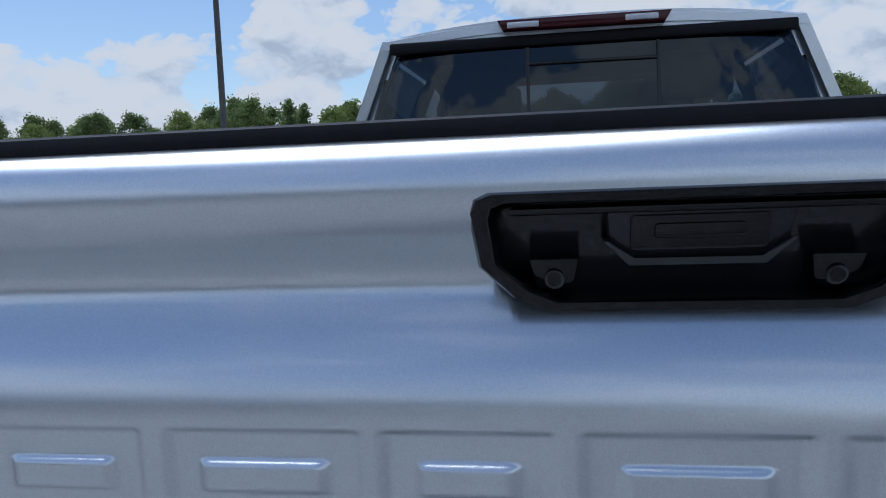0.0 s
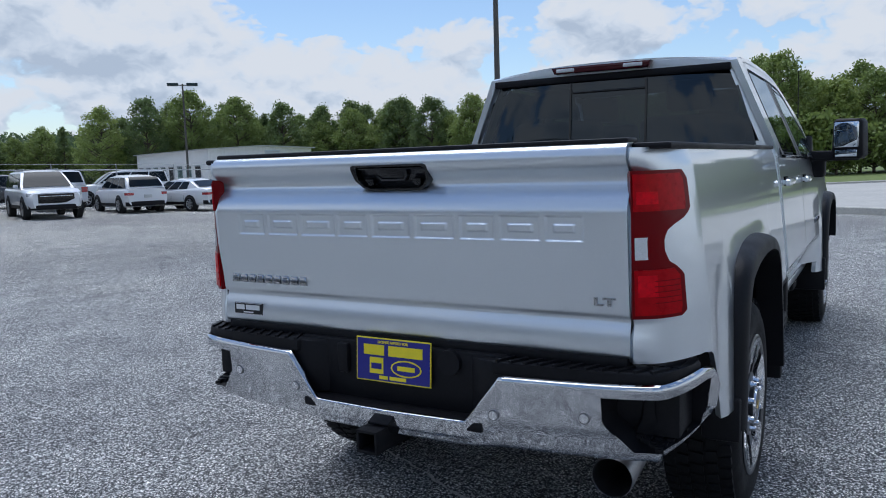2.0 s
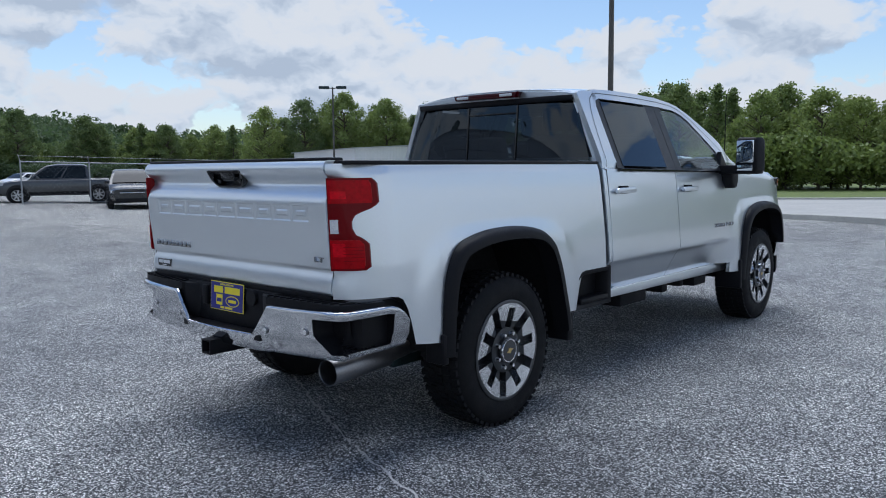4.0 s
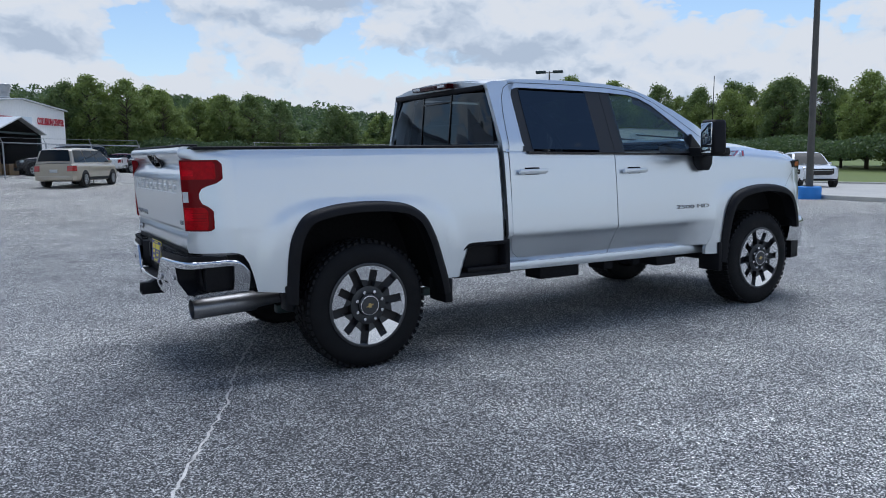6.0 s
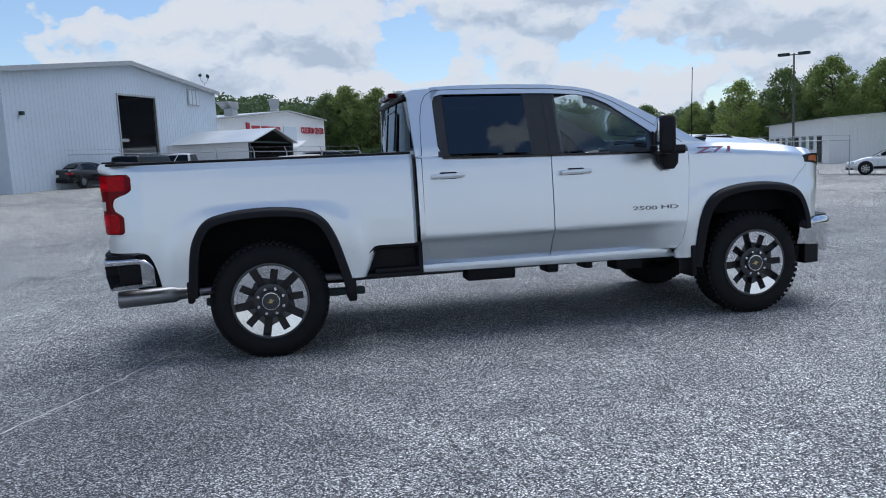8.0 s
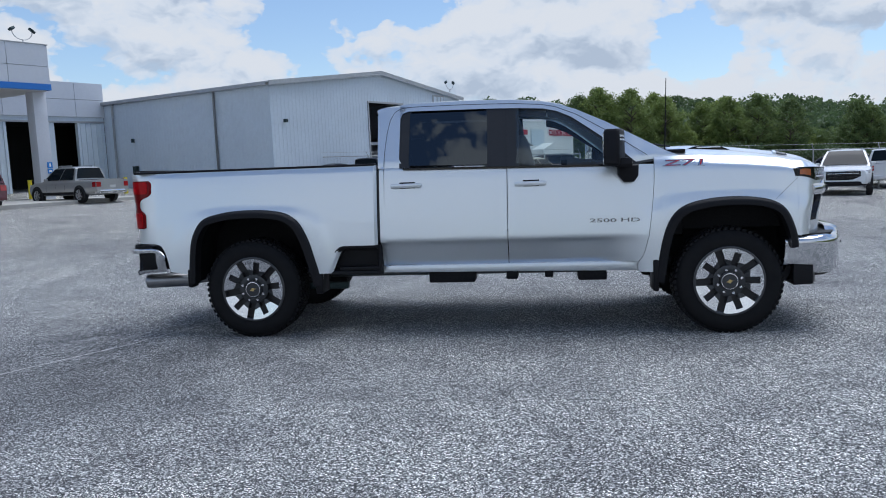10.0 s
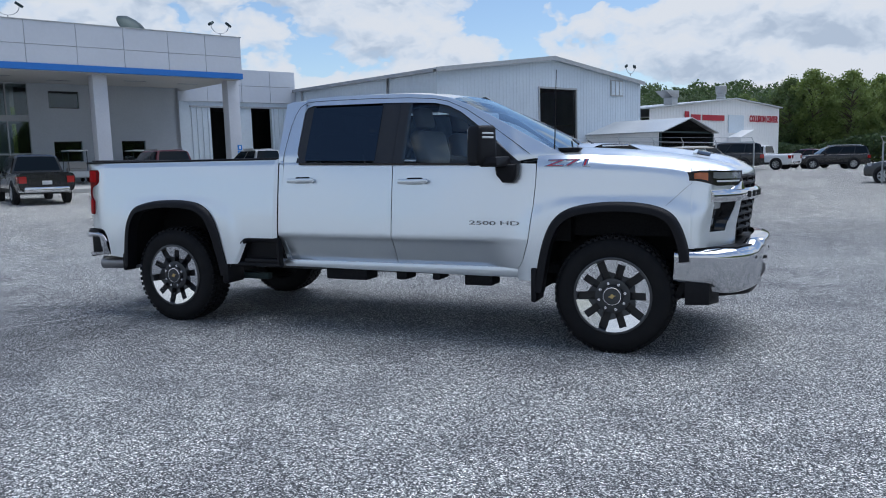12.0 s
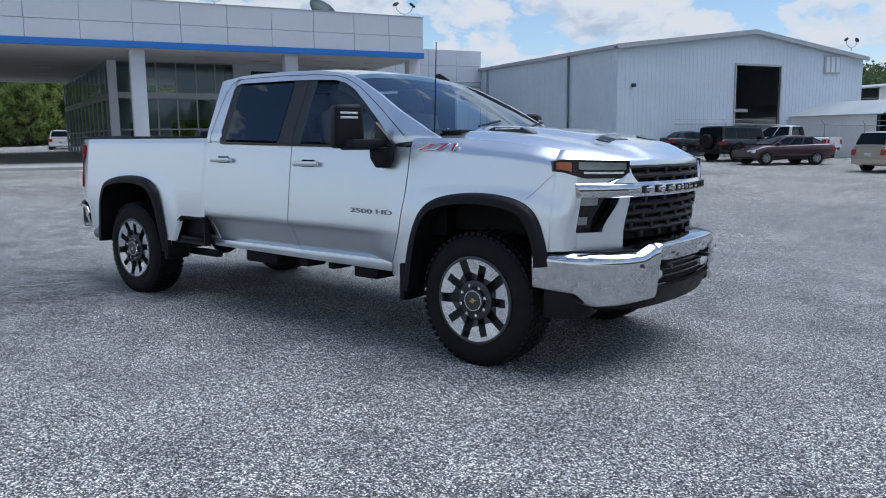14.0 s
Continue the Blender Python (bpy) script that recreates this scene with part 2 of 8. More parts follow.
STEEL = material("steel_tube", (0.30, 0.30, 0.31), 0.38, 1.0, 0.12, 10)
DARKSTEEL = material("dark_steel", (0.03, 0.05, 0.052), 0.5, 0.6, 0.3, 10)
GLASS_D = glass("privacy_glass", (0.03, 0.036, 0.042), 0.01, 1.85)
GLASS_R = glass("rear_privacy_glass", (0.07, 0.085, 0.10), 0.01, 1.6)
GLASS_C = glass("clear_glass", (0.86, 0.92, 0.90), 0.01, 1.7)
GLASS_W = glass("windscreen_glass", (0.72, 0.84, 0.90), 0.01, 2.0)
SURROUND = material("satin_black_trim", (0.020, 0.021, 0.024), 0.38, 0, 0.1, 20, spec=0.4)
MIRROR = material("mirror_glass", (0.85, 0.87, 0.88), 0.02, 1.0)
REDLENS = material("red_lens", (0.44, 0.0003, 0.005), 0.3, 0, 0.3, 40, coat=0.22, spec=0.03)
BRIGHTRED = material("bright_red_lens", (0.70, 0.002, 0.012), 0.3, 0, 0.3, 60, coat=0.22, spec=0.03)
DARKCHROME = material("shaded_chrome", (0.36, 0.37, 0.39), 0.16, 1.0, 0.06, 30)
DEEPRED = material("deep_red_lens", (0.17, 0.0003, 0.003), 0.3, 0, coat=0.25, spec=0.03)
MAROONLENS = material("smoked_red_lens", (0.055, 0.001, 0.005), 0.2, 0, coat=0.5, spec=0.2)
WHITELENS = material("clear_lens", (0.72, 0.72, 0.72), 0.15, 0.2, 0.1, 60, 0.4, 160, coat=1.0)
AMBER = material("amber_lens", (0.46, 0.11, 0.025), 0.18, 0, 0.1, 40, coat=1.0)
LAMPGLASS = material("headlamp_interior", (0.30, 0.32, 0.34), 0.12, 0.6, 0.2, 20, coat=1.0)
SEATDARK = material("charcoal_upholstery", (0.11, 0.11, 0.115), 0.75, 0, 0.12, 15, 0.2, 250)
SEATGREY = material("grey_upholstery", (0.42, 0.40, 0.37), 0.8, 0, 0.12, 15, 0.2, 250)
CABINDARK = material("dark_interior_trim", (0.006, 0.006, 0.007), 0.6, 0, 0.2, 10, spec=0.12)
PLATEBLUE = material("plate_blue", (0.018, 0.018, 0.23), 0.35, 0, 0.06, 30)
YELLOW = material("sign_yellow", (0.90, 0.74, 0.02), 0.4, 0, 0.06, 30)
WHITEPAINT = material("white_paint", (0.78, 0.78, 0.77), 0.45, 0, 0.05, 4)
BADGERED = material("badge_red", (0.5, 0.02, 0.03), 0.35)
GOLD = material("badge_gold", (0.55, 0.40, 0.16), 0.3, 0.6)
DECALBLK = material("black_decal", (0.008, 0.008, 0.01), 0.4)
ASPHALT = chip_seal("chip_seal_asphalt")

# ---- building helpers ----


def finish(name, me, mat, parent, label="", smooth=True, angle=38):
    me.materials.append(mat)
    if smooth:
        for p in me.polygons:
            p.use_smooth = True
        me.set_sharp_from_angle(angle=radians(angle))
    ob = new(name, me)
    if parent is not None:
        ob.parent = parent
    if label:
        tagged(ob, label=label)
    return ob


def part(name, bm, mat, parent=None, label="", smooth=True, angle=38):
    me = bpy.data.meshes.new(name)
    bmesh.ops.recalc_face_normals(bm, faces=bm.faces)
    bm.to_mesh(me)
    bm.free()
    return finish(name, me, mat, parent, label, smooth, angle)


def raw(name, verts, faces, mat, parent=None, label="", smooth=True, angle=38):
    me = bpy.data.meshes.new(name)
    me.from_pydata(verts, [], faces)
    me.update()
    return finish(name, me, mat, parent, label, smooth, angle)


def empty(name, m=None, label="", category="", group="", kind=""):
    ob = new(name)
    ob.empty_display_size = 0.2
    if m is not None:
        ob.matrix_world = m
    return tagged(ob, label, category, group, kind)


def box(bm, x0, x1, y0, y1, z0, z1, bevel=0.0, seg=2, m=None):
    vs = [bm.verts.new((x, y, z)) for x in (x0, x1) for y in (y0, y1) for z in (z0, z1)]
    if m is not None:
        for v in vs:
            v.co = m @ v.co
    fs = [bm.faces.new([vs[i] for i in f]) for f in ((0, 1, 3, 2), (4, 6, 7, 5), (0, 4, 5, 1), (2, 3, 7, 6), (0, 2, 6, 4), (1, 5, 7, 3))]
    if bevel:
        es = list({e for f in fs for e in f.edges})
        bmesh.ops.bevel(bm, geom=es, offset=bevel, segments=seg, affect="EDGES", profile=0.5)
    return bm


def boxed(name, dims, mat, parent=None, label="", bevel=0.0, m=None):
    return part(name, box(bmesh.new(), *dims, bevel=bevel, m=m), mat, parent, label, smooth=bevel > 0, angle=22)


def prism(bm, outline, axis, a, b, bevel=0.0, seg=2):
    """Extrudes a 2D outline along an axis from a to b. axis y: outline (x, z); x: (y, z); z: (x, y)."""
    def at(p, d):
        return {"y": (p[0], d, p[1]), "x": (d, p[0], p[1]), "z": (p[0], p[1], d)}[axis]
    r0 = [bm.verts.new(at(p, a)) for p in outline]
    r1 = [bm.verts.new(at(p, b)) for p in outline]
    n = len(outline)
    caps = [bm.faces.new(r0), bm.faces.new(r1[::-1])]
    for i in range(n):
        bm.faces.new((r0[i], r1[i], r1[(i + 1) % n], r0[(i + 1) % n]))
    if bevel:
        es = list({e for f in caps for e in f.edges})
        bmesh.ops.bevel(bm, geom=es, offset=bevel, segments=seg, affect="EDGES", profile=0.5)
    return bm


def tube(bm, p0, p1, r0, r1=None, seg=12, caps=True):
    p0, p1 = Vector(p0), Vector(p1)
    r1 = r0 if r1 is None else r1
    q = (p1 - p0).to_track_quat("Z", "Y")
    rings = []
    for p, r in ((p0, r0), (p1, r1)):
        rings.append([bm.verts.new(p + q @ Vector((r * math.cos(2 * math.pi * i / seg), r * math.sin(2 * math.pi * i / seg), 0))) for i in range(seg)])
    for i in range(seg):
        j = (i + 1) % seg
        bm.faces.new((rings[0][i], rings[0][j], rings[1][j], rings[1][i]))
    if caps:
        bm.faces.new(rings[0][::-1])
        bm.faces.new(rings[1])
    return bm


def lathe(bm, profile, seg=48, axis="y", centre=(0, 0, 0)):
    """Turns (radius, offset along the axis) pairs round the axis."""
    cx, cy, cz = centre
    rings = []
    for r, d in profile:
        ring = []
        for i in range(seg):
            a = 2 * math.pi * i / seg
            c, s = r * math.cos(a), r * math.sin(a)
            ring.append(bm.verts.new({"y": (cx + c, cy + d, cz + s), "z": (cx + c, cy + s, cz + d), "x": (cx + d, cy + c, cz + s)}[axis]))
        rings.append(ring)
    for a, b in zip(rings, rings[1:]):
        for i in range(seg):
            j = (i + 1) % seg
            bm.faces.new((a[i], a[j], b[j], b[i]))
    return bm


def sheet(name, fn, us, vs, mat, parent=None, label="", depth=None, angle=38, keep=None):
    """A grid patch fn(u, v) -> place, its rim turned in by the vector depth, so that it has an edge."""
    bm = bmesh.new()
    grid = [[bm.verts.new(fn(u, v)) for v in vs] for u in us]
    for i in range(len(us) - 1):
        for j in range(len(vs) - 1):
            if keep is None or keep(0.5 * (us[i] + us[i + 1]), 0.5 * (vs[j] + vs[j + 1])):
                try:
                    bm.faces.new((grid[i][j], grid[i + 1][j], grid[i + 1][j + 1], grid[i][j + 1]))
                except ValueError:
                    pass
    bmesh.ops.delete(bm, geom=[v for v in bm.verts if not v.link_faces], context="VERTS")
    bmesh.ops.remove_doubles(bm, verts=bm.verts, dist=0.0004)
    bmesh.ops.recalc_face_normals(bm, faces=bm.faces)
    if depth is not None:
        rim = [e for e in bm.edges if len(e.link_faces) == 1]
        got = bmesh.ops.extrude_edge_only(bm, edges=rim)
        bmesh.ops.translate(bm, vec=depth, verts=[g for g in got["geom"] if isinstance(g, bmesh.types.BMVert)])
    return part(name, bm, mat, parent, label, angle=angle)


def lin(a, b, n):
    return [a + (b - a) * i / (n - 1) for i in range(n)]


def words(name, text, size, mat, parent, m, depth=0.002, label="", squeeze=1.0, bold=0.0):
    """Lettering in the built-in font, as a mesh; its face looks along m's z."""
    cu = bpy.data.curves.new(name, "FONT")
    cu.body, cu.size, cu.extrude, cu.align_x, cu.align_y, cu.offset = text, size, depth, "CENTER", "CENTER", bold
    cu.resolution_u = 3
    tmp = bpy.data.objects.new("tmp", cu)
    scene.collection.objects.link(tmp)
    bpy.context.view_layer.update()
    me = bpy.data.meshes.new_from_object(tmp.evaluated_get(bpy.context.evaluated_depsgraph_get()))
    bpy.data.objects.remove(tmp)
    me.transform(m @ Matrix.Diagonal((squeeze, 1, 1, 1)))
    return finish(name, me, mat, parent, label, smooth=False)


def smooth01(a, b, x):
    u = min(1.0, max(0.0, (x - a) / (b - a)))
    return u * u * (3 - 2 * u)


def mirrored(ob, name=None):
    """The same part on the other flank."""
    me = ob.data.copy()
    me.transform(Matrix.Diagonal((1, -1, 1, 1)))
    me.flip_normals()
    o = new(name or ob.name.split(".")[0], me)
    o.parent = ob.parent
    if "label" in ob:
        o["label"] = ob["label"]
    return o

# ---- more materials for the surroundings ----
CONCRETE = material("pale_concrete", (0.42, 0.41, 0.38), 0.85, 0, 0.14, 0.6, 0.3, 40)
KERBMAT = material("kerb_concrete", (0.46, 0.45, 0.41), 0.85, 0, 0.16, 2, 0.3, 50)
GRASS = material("mown_grass", (0.13, 0.17, 0.045), 0.9, 0, 0.3, 0.8, 0.6, 30)
GREYMETAL = material("grey_blue_metal_cladding", (0.56, 0.63, 0.70), 0.45, 0, 0.06, 0.5, 0.1, 8)
PALEMETAL = material("pale_metal_cladding", (0.60, 0.67, 0.73), 0.45, 0, 0.05, 0.5, 0.1, 8)
ROOFMETAL = material("galvanised_roof", (0.50, 0.52, 0.53), 0.4, 0.4, 0.10, 0.7)
FASCIA = material("white_composite_panel", (0.56, 0.59, 0.64), 0.4, 0, 0.03, 0.5)
BLUEBAND = material("blue_band", (0.02, 0.16, 0.52), 0.4, 0, 0.04, 1)
SOFFIT = material("soffit", (0.52, 0.51, 0.49), 0.7, 0, 0.05, 1)
COLUMN = material("column_render", (0.55, 0.57, 0.61), 0.6, 0, 0.05, 1, 0.1, 30)
WALLGREY = material("grey_render", (0.40, 0.43, 0.47), 0.7, 0, 0.05, 0.8, 0.1, 20)
# near-black: holds the shade of unlit interiors in its colour; also used on frames
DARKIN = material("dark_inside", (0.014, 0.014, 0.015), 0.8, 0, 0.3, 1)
SHOPGLASS = glass("shop_glass", (0.70, 0.76, 0.75), 0.01, 1.55)
MULLION = material("grey_mullion", (0.30, 0.315, 0.33), 0.4, 0.3)
REDSIGN = material("red_letters", (0.40, 0.018, 0.035), 0.5, 0, 0.1, 1)
BLUEPAINT = material("blue_paint", (0.03, 0.22, 0.62), 0.5, 0, 0.12, 3)
POLEMAT = material("weathered_pole", (0.09, 0.085, 0.075), 0.7, 0, 0.25, 3)
GALV = material("galvanised_steel", (0.42, 0.43, 0.44), 0.45, 0.6, 0.12, 4)
PALEPATCH = material("pale_crack_fill", (0.55, 0.54, 0.52), 0.9, 0, 0.25, 9)
CRATE = material("crate_wood", (0.30, 0.19, 0.09), 0.8, 0, 0.25, 4)
SIGNGREEN = material("green_sign", (0.25, 0.45, 0.30), 0.5)


def ground_z(x, y):
    r = math.hypot(x - 2, y)
    cx, cy = max(-45.0, min(45.0, x)), max(-15.0, min(42.0, y))
    return smooth01(10, 25, r) * (-0.0067 * cx - 0.0133 * cy - 0.000369 * cx * cy + 0.000602 * cy * cy)


bm = bmesh.new()
xs = [-2500, -900, -300, -150] + [-100 + 4 * i for i in range(56)] + [150, 300, 900, 2500]
gv = [[bm.verts.new((x, y, ground_z(x, y))) for y in xs] for x in xs]
for i in range(len(xs) - 1):
    for j in range(len(xs) - 1):
        bm.faces.new((gv[i][j], gv[i + 1][j], gv[i + 1][j + 1], gv[i][j + 1]))
ground = part("ground", bm, ASPHALT, None, "grey chip-seal asphalt lot with dark patches")
tagged(ground, kind="structure", category="ground")


def ground_sheet(name, left, right, n, mat, lift, label, steps=8):
    """A surface laid on the ground between two polylines of equal length."""
    verts, faces = [], []
    rows = []
    for k in range(len(left) - 1):
        for s in range(n):
            u = s / n
            rows.append((Vector(left[k]).lerp(Vector(left[k + 1]), u), Vector(right[k]).lerp(Vector(right[k + 1]), u)))
    rows.append((Vector(left[-1]), Vector(right[-1])))
    for a, b in rows:
        for j in range(steps + 1):
            p = a.lerp(b, j / steps)
            verts.append((p.x, p.y, ground_z(p.x, p.y) + lift))
    w = steps + 1
    for i in range(len(rows) - 1):
        for j in range(steps):
            faces.append((i * w + j, i * w + j + 1, (i + 1) * w + j + 1, (i + 1) * w + j))
    ob = raw(name, verts, faces, mat, None, label, smooth=True)
    tagged(ob, kind="structure", category=name.split("_")[-1])
    return ob


KERB_A = [(7, -40), (15.2, -4), (20.3, 3.0), (25.0, 13.5), (27.5, 19.5)]
KERB_B = [(44, -60), (43.5, -4), (43.3, 6), (42.7, 22), (42.2, 34)]
ground_sheet("road", KERB_A, KERB_B, 6, CONCRETE, 0.05, "pale concrete drive beyond the lot")
ground_sheet("lawn", KERB_B, [(200, -90), (200, -20), (200, 20), (200, 60), (200, 120)], 6, GRASS, 0.06, "mown grass verge before the trees", 20)
ground_sheet("lawn", [(27.5, 22), (42, 34), (60, 60), (75, 110)], [(42.2, 22), (70, 34), (110, 60), (150, 110)], 6, GRASS, 0.045, "rough grass behind the fence", 14)


def kerb(line, w=0.18, h=0.16, label="pale concrete kerb"):
    verts, faces = [], []
    pts = []
    for a, b in zip(line, line[1:]):
        n = max(1, int((Vector(b) - Vector(a)).length / 2.0))
        pts += [Vector(a).lerp(Vector(b), i / n) for i in range(n)]
    pts.append(Vector(line[-1]))
    for i, p in enumerate(pts):
        d = (pts[min(i + 1, len(pts) - 1)] - pts[max(0, i - 1)]).normalized()
        nrm = Vector((-d.y, d.x))
        z = ground_z(p.x, p.y)
        for off, hh in ((-w / 2, -0.1), (-w / 2 + 0.01, h - 0.015), (-w / 2 + 0.03, h), (w / 2 - 0.02, h), (w / 2, h - 0.02), (w / 2, -0.1)):
            q = p + nrm * off
            verts.append((q.x, q.y, z + hh))
    for i in range(len(pts) - 1):
        for j in range(5):
            faces.append((i * 6 + j, i * 6 + j + 1, i * 6 + j + 7, i * 6 + j + 6))
    ob = raw("kerb", verts, faces, KERBMAT, None, label)
    tagged(ob, kind="structure", category="kerb")


kerb(KERB_A, 0.30, 0.17)
kerb(KERB_B, 0.25, 0.16)

# crack running out from under the tailgate
rng = random.Random(5)


def crack(pts, w, label):
    verts, faces = [], []
    line = []
    for a, b in zip(pts, pts[1:]):
        n = max(2, int((Vector(b) - Vector(a)).length / 0.05))
        line += [Vector(a).lerp(Vector(b), i / n) for i in range(n)]
    for i, p in enumerate(line):
        d = (line[min(i + 1, len(line) - 1)] - line[max(0, i - 1)]).normalized()
        nrm = Vector((-d.y, d.x))
        off = rng.uniform(-0.012, 0.012)
        ww = w * rng.uniform(0.25, 1.3)
        for s in (-1, 1):
            q = p + nrm * (off + s * ww / 2)
            verts.append((q.x, q.y, ground_z(q.x, q.y) + 0.006))
    for i in range(len(line) - 1):
        faces.append((2 * i, 2 * i + 1, 2 * i + 3, 2 * i + 2))
    ob = raw("crack", verts, faces, PALEPATCH, None, label, smooth=False)
    tagged(ob, kind="structure", category="crack")


crack([(0.3, 1.8), (-0.15, 0.75), (-0.43, 0.22), (-0.79, -0.55), (-1.05, -1.25), (-1.52, -2.22), (-1.9, -3.0), (-2.2, -4.2)], 0.015, "pale crack in the asphalt")
crack([(-4.0, 5.4), (-1.65, 7.1), (-0.72, 8.8), (0.5, 10.6)], 0.02, "pale crack in the asphalt")

# worn parking lines by the fence
for a, b in (((-2.1, 29.8), (-1.0, 33.4)), ((-4.6, 30.9), (-3.6, 33.9)), ((-2.9, 41.4), (-1.9, 44.4)), ((1.0, 29.2), (1.9, 32.2))):
    a, b = Vector(a), Vector(b)
    nrm = Vector((-(b - a).y, (b - a).x)).normalized() * 0.055
    verts, faces = [], []
    for i in range(13):
        p = a.lerp(b, i / 12)
        for q in (p + nrm, p - nrm):
            verts.append((q.x, q.y, ground_z(q.x, q.y) + 0.007))
        if i and i not in (4, 9):
            faces.append((2 * i - 2, 2 * i - 1, 2 * i + 1, 2 * i))
    tagged(raw("parking_line", verts, faces, PALEPATCH, None, "worn white parking line on the asphalt", smooth=False), kind="structure", category="parking line")

# ---- dealership: frame with x along the canopy front, y inwards ----
BM = pose(-24.1, 32.6, 0, 0, -0.8, 64.5)
ship = empty("dealership_building", BM, "white panelled dealership with blue-banded canopy and glass showroom", "building")
SLAB0 = 0.62
# forecourt slab
boxed("forecourt", (-45, 1.5, -5.2, 30, 0.1, SLAB0 + 0.06), CONCRETE, ship, "pale concrete forecourt", 0.03)
# fascia panels, blue band, soffit, roof
canopy = boxed("canopy_roof", (-44.9, -0.05, 0.12, 27.0, 6.64, 8.9), FASCIA, ship, "flat white canopy roof")
edges = [-44.9, -41, -38.6, -36.1, -33.7, -31.3, -28.9, -26.4, -24, -21.6, -19.1, -16.6, -14.2, -11.75, -9.3, -6.87, -4.41, -2.2, 0.0]
for a, b in zip(edges, edges[1:]):
    for z0, z1 in ((6.96, 7.88), (7.90, 9.05)):
        boxed("fascia_panel", (a + 0.01, b - 0.01, 0.0, 0.13, z0, z1), FASCIA, canopy, bevel=0.008)
for a, b in zip((0, 2.4, 4.8, 7.2), (2.4, 4.8, 7.2, 9.2)):
    for z0, z1 in ((6.96, 7.88), (7.90, 9.05)):
        boxed("fascia_panel", (-0.06, 0.06, a + 0.01, b - 0.01, z0, z1), FASCIA, canopy, bevel=0.008)
boxed("blue_band", (-44.9, 0.08, -0.05, 0.12, 6.62, 6.95), BLUEBAND, canopy, "blue band along the canopy", 0.01)
boxed("blue_band", (-0.04, 0.08, 0.125, 9.2, 6.62, 6.95), BLUEBAND, canopy, bevel=0.01)
boxed("roof_coping", (-44.9, 0.1, -0.03, 0.25, 9.05, 9.10), GALV, canopy)
boxed("soffit", (-44.8, -0.1, 0.13, 27.0, 6.58, 6.636), SOFFIT, ship, "pale canopy soffit")
for u, v in ((-5.2, 3.2), (-12.5, 3.0), (-1.8, 3.6), (-21, 9), (-21, 11.5), (-21, 14), (-21, 16.5), (-21, 19), (-9, 4.5)):
    boxed("soffit_light", (u - 0.6, u + 0.6, v - 0.18, v + 0.18, 6.56, 6.585), MULLION, ship)
for u in (-0.25, -8.05, -16.4, -25, -34):
    bm = box(bmesh.new(), u - 0.38, u + 0.38, 0.65, 1.38, SLAB0, 6.59, 0.03)
    part("column", bm, COLUMN, ship, "square grey canopy column")
sign = boxed("parking_sign", (-0.2, 0.08, 0.60, 0.64, 2.40, 2.72), BLUEPAINT, ship, "blue accessible parking sign")
boxed("sign_mark", (-0.11, -0.01, 0.592, 0.602, 2.47, 2.65), WHITEPAINT, sign)
boxed("lower_sign", (-0.2, 0.08, 0.60, 0.64, 2.10, 2.36), BLUEPAINT, sign)
boxed("sign_mark", (-0.14, 0.02, 0.592, 0.602, 2.17, 2.29), WHITEPAINT, sign)
# solid back wall with openings, service bays
def wall_with(ship_part, u0, u1, v0, v1, z0, z1, holes, mat, name="wall", label=""):
    """A wall of thickness v0..v1 with rectangular openings (u0, u1, z0, z1)."""
    us = sorted({u0, u1, *[h[0] for h in holes], *[h[1] for h in holes]})
    zs = sorted({z0, z1, *[h[2] for h in holes], *[h[3] for h in holes]})
    bm = bmesh.new()
    for a, b in zip(us, us[1:]):
        for c, d in zip(zs, zs[1:]):
            mu, mz = 0.5 * (a + b), 0.5 * (c + d)
            if any(h[0] < mu < h[1] and h[2] < mz < h[3] for h in holes):
                continue
            box(bm, a, b, v0, v1, c, d)
    bmesh.ops.remove_doubles(bm, verts=bm.verts, dist=0.001)
    return part(name, bm, mat, ship_part, label, smooth=False)


win_holes = [(-9.1, -7.4, 5.15, 6.15), (-9.0, -7.4, 2.0, 3.2), (-5.05, -3.55, 2.0, 3.2)]
wall_with(ship, -10.2, -1.2, 6.5, 6.8, SLAB0, 6.6, win_holes, WALLGREY, "wall", "grey rendered wall")
for a, b, c, d in win_holes:
    w = boxed("window", (a, b, 6.6, 6.63, c, d), SHOPGLASS, ship, "dark window")
    for z in (c, d - 0.06):
        boxed("window_frame", (a, b, 6.52, 6.62, z, z + 0.06), DARKIN, w)
# black back puts the room's shade into the colour
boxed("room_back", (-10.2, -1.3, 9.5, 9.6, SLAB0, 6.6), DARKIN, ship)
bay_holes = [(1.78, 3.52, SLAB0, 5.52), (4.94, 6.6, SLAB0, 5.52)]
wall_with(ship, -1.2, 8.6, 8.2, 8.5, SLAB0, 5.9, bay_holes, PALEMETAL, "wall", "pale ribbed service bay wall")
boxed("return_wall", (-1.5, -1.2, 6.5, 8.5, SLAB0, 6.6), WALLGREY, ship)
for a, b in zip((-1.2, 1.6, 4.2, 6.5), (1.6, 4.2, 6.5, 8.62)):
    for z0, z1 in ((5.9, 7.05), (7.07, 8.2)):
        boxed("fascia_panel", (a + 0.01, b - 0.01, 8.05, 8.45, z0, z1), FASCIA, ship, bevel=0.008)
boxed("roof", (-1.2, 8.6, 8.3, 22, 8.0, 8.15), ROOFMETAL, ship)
# black back and ceiling stand in for the shade inside the bays
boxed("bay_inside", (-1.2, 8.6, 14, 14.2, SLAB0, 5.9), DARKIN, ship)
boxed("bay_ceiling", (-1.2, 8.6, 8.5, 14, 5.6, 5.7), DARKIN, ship)
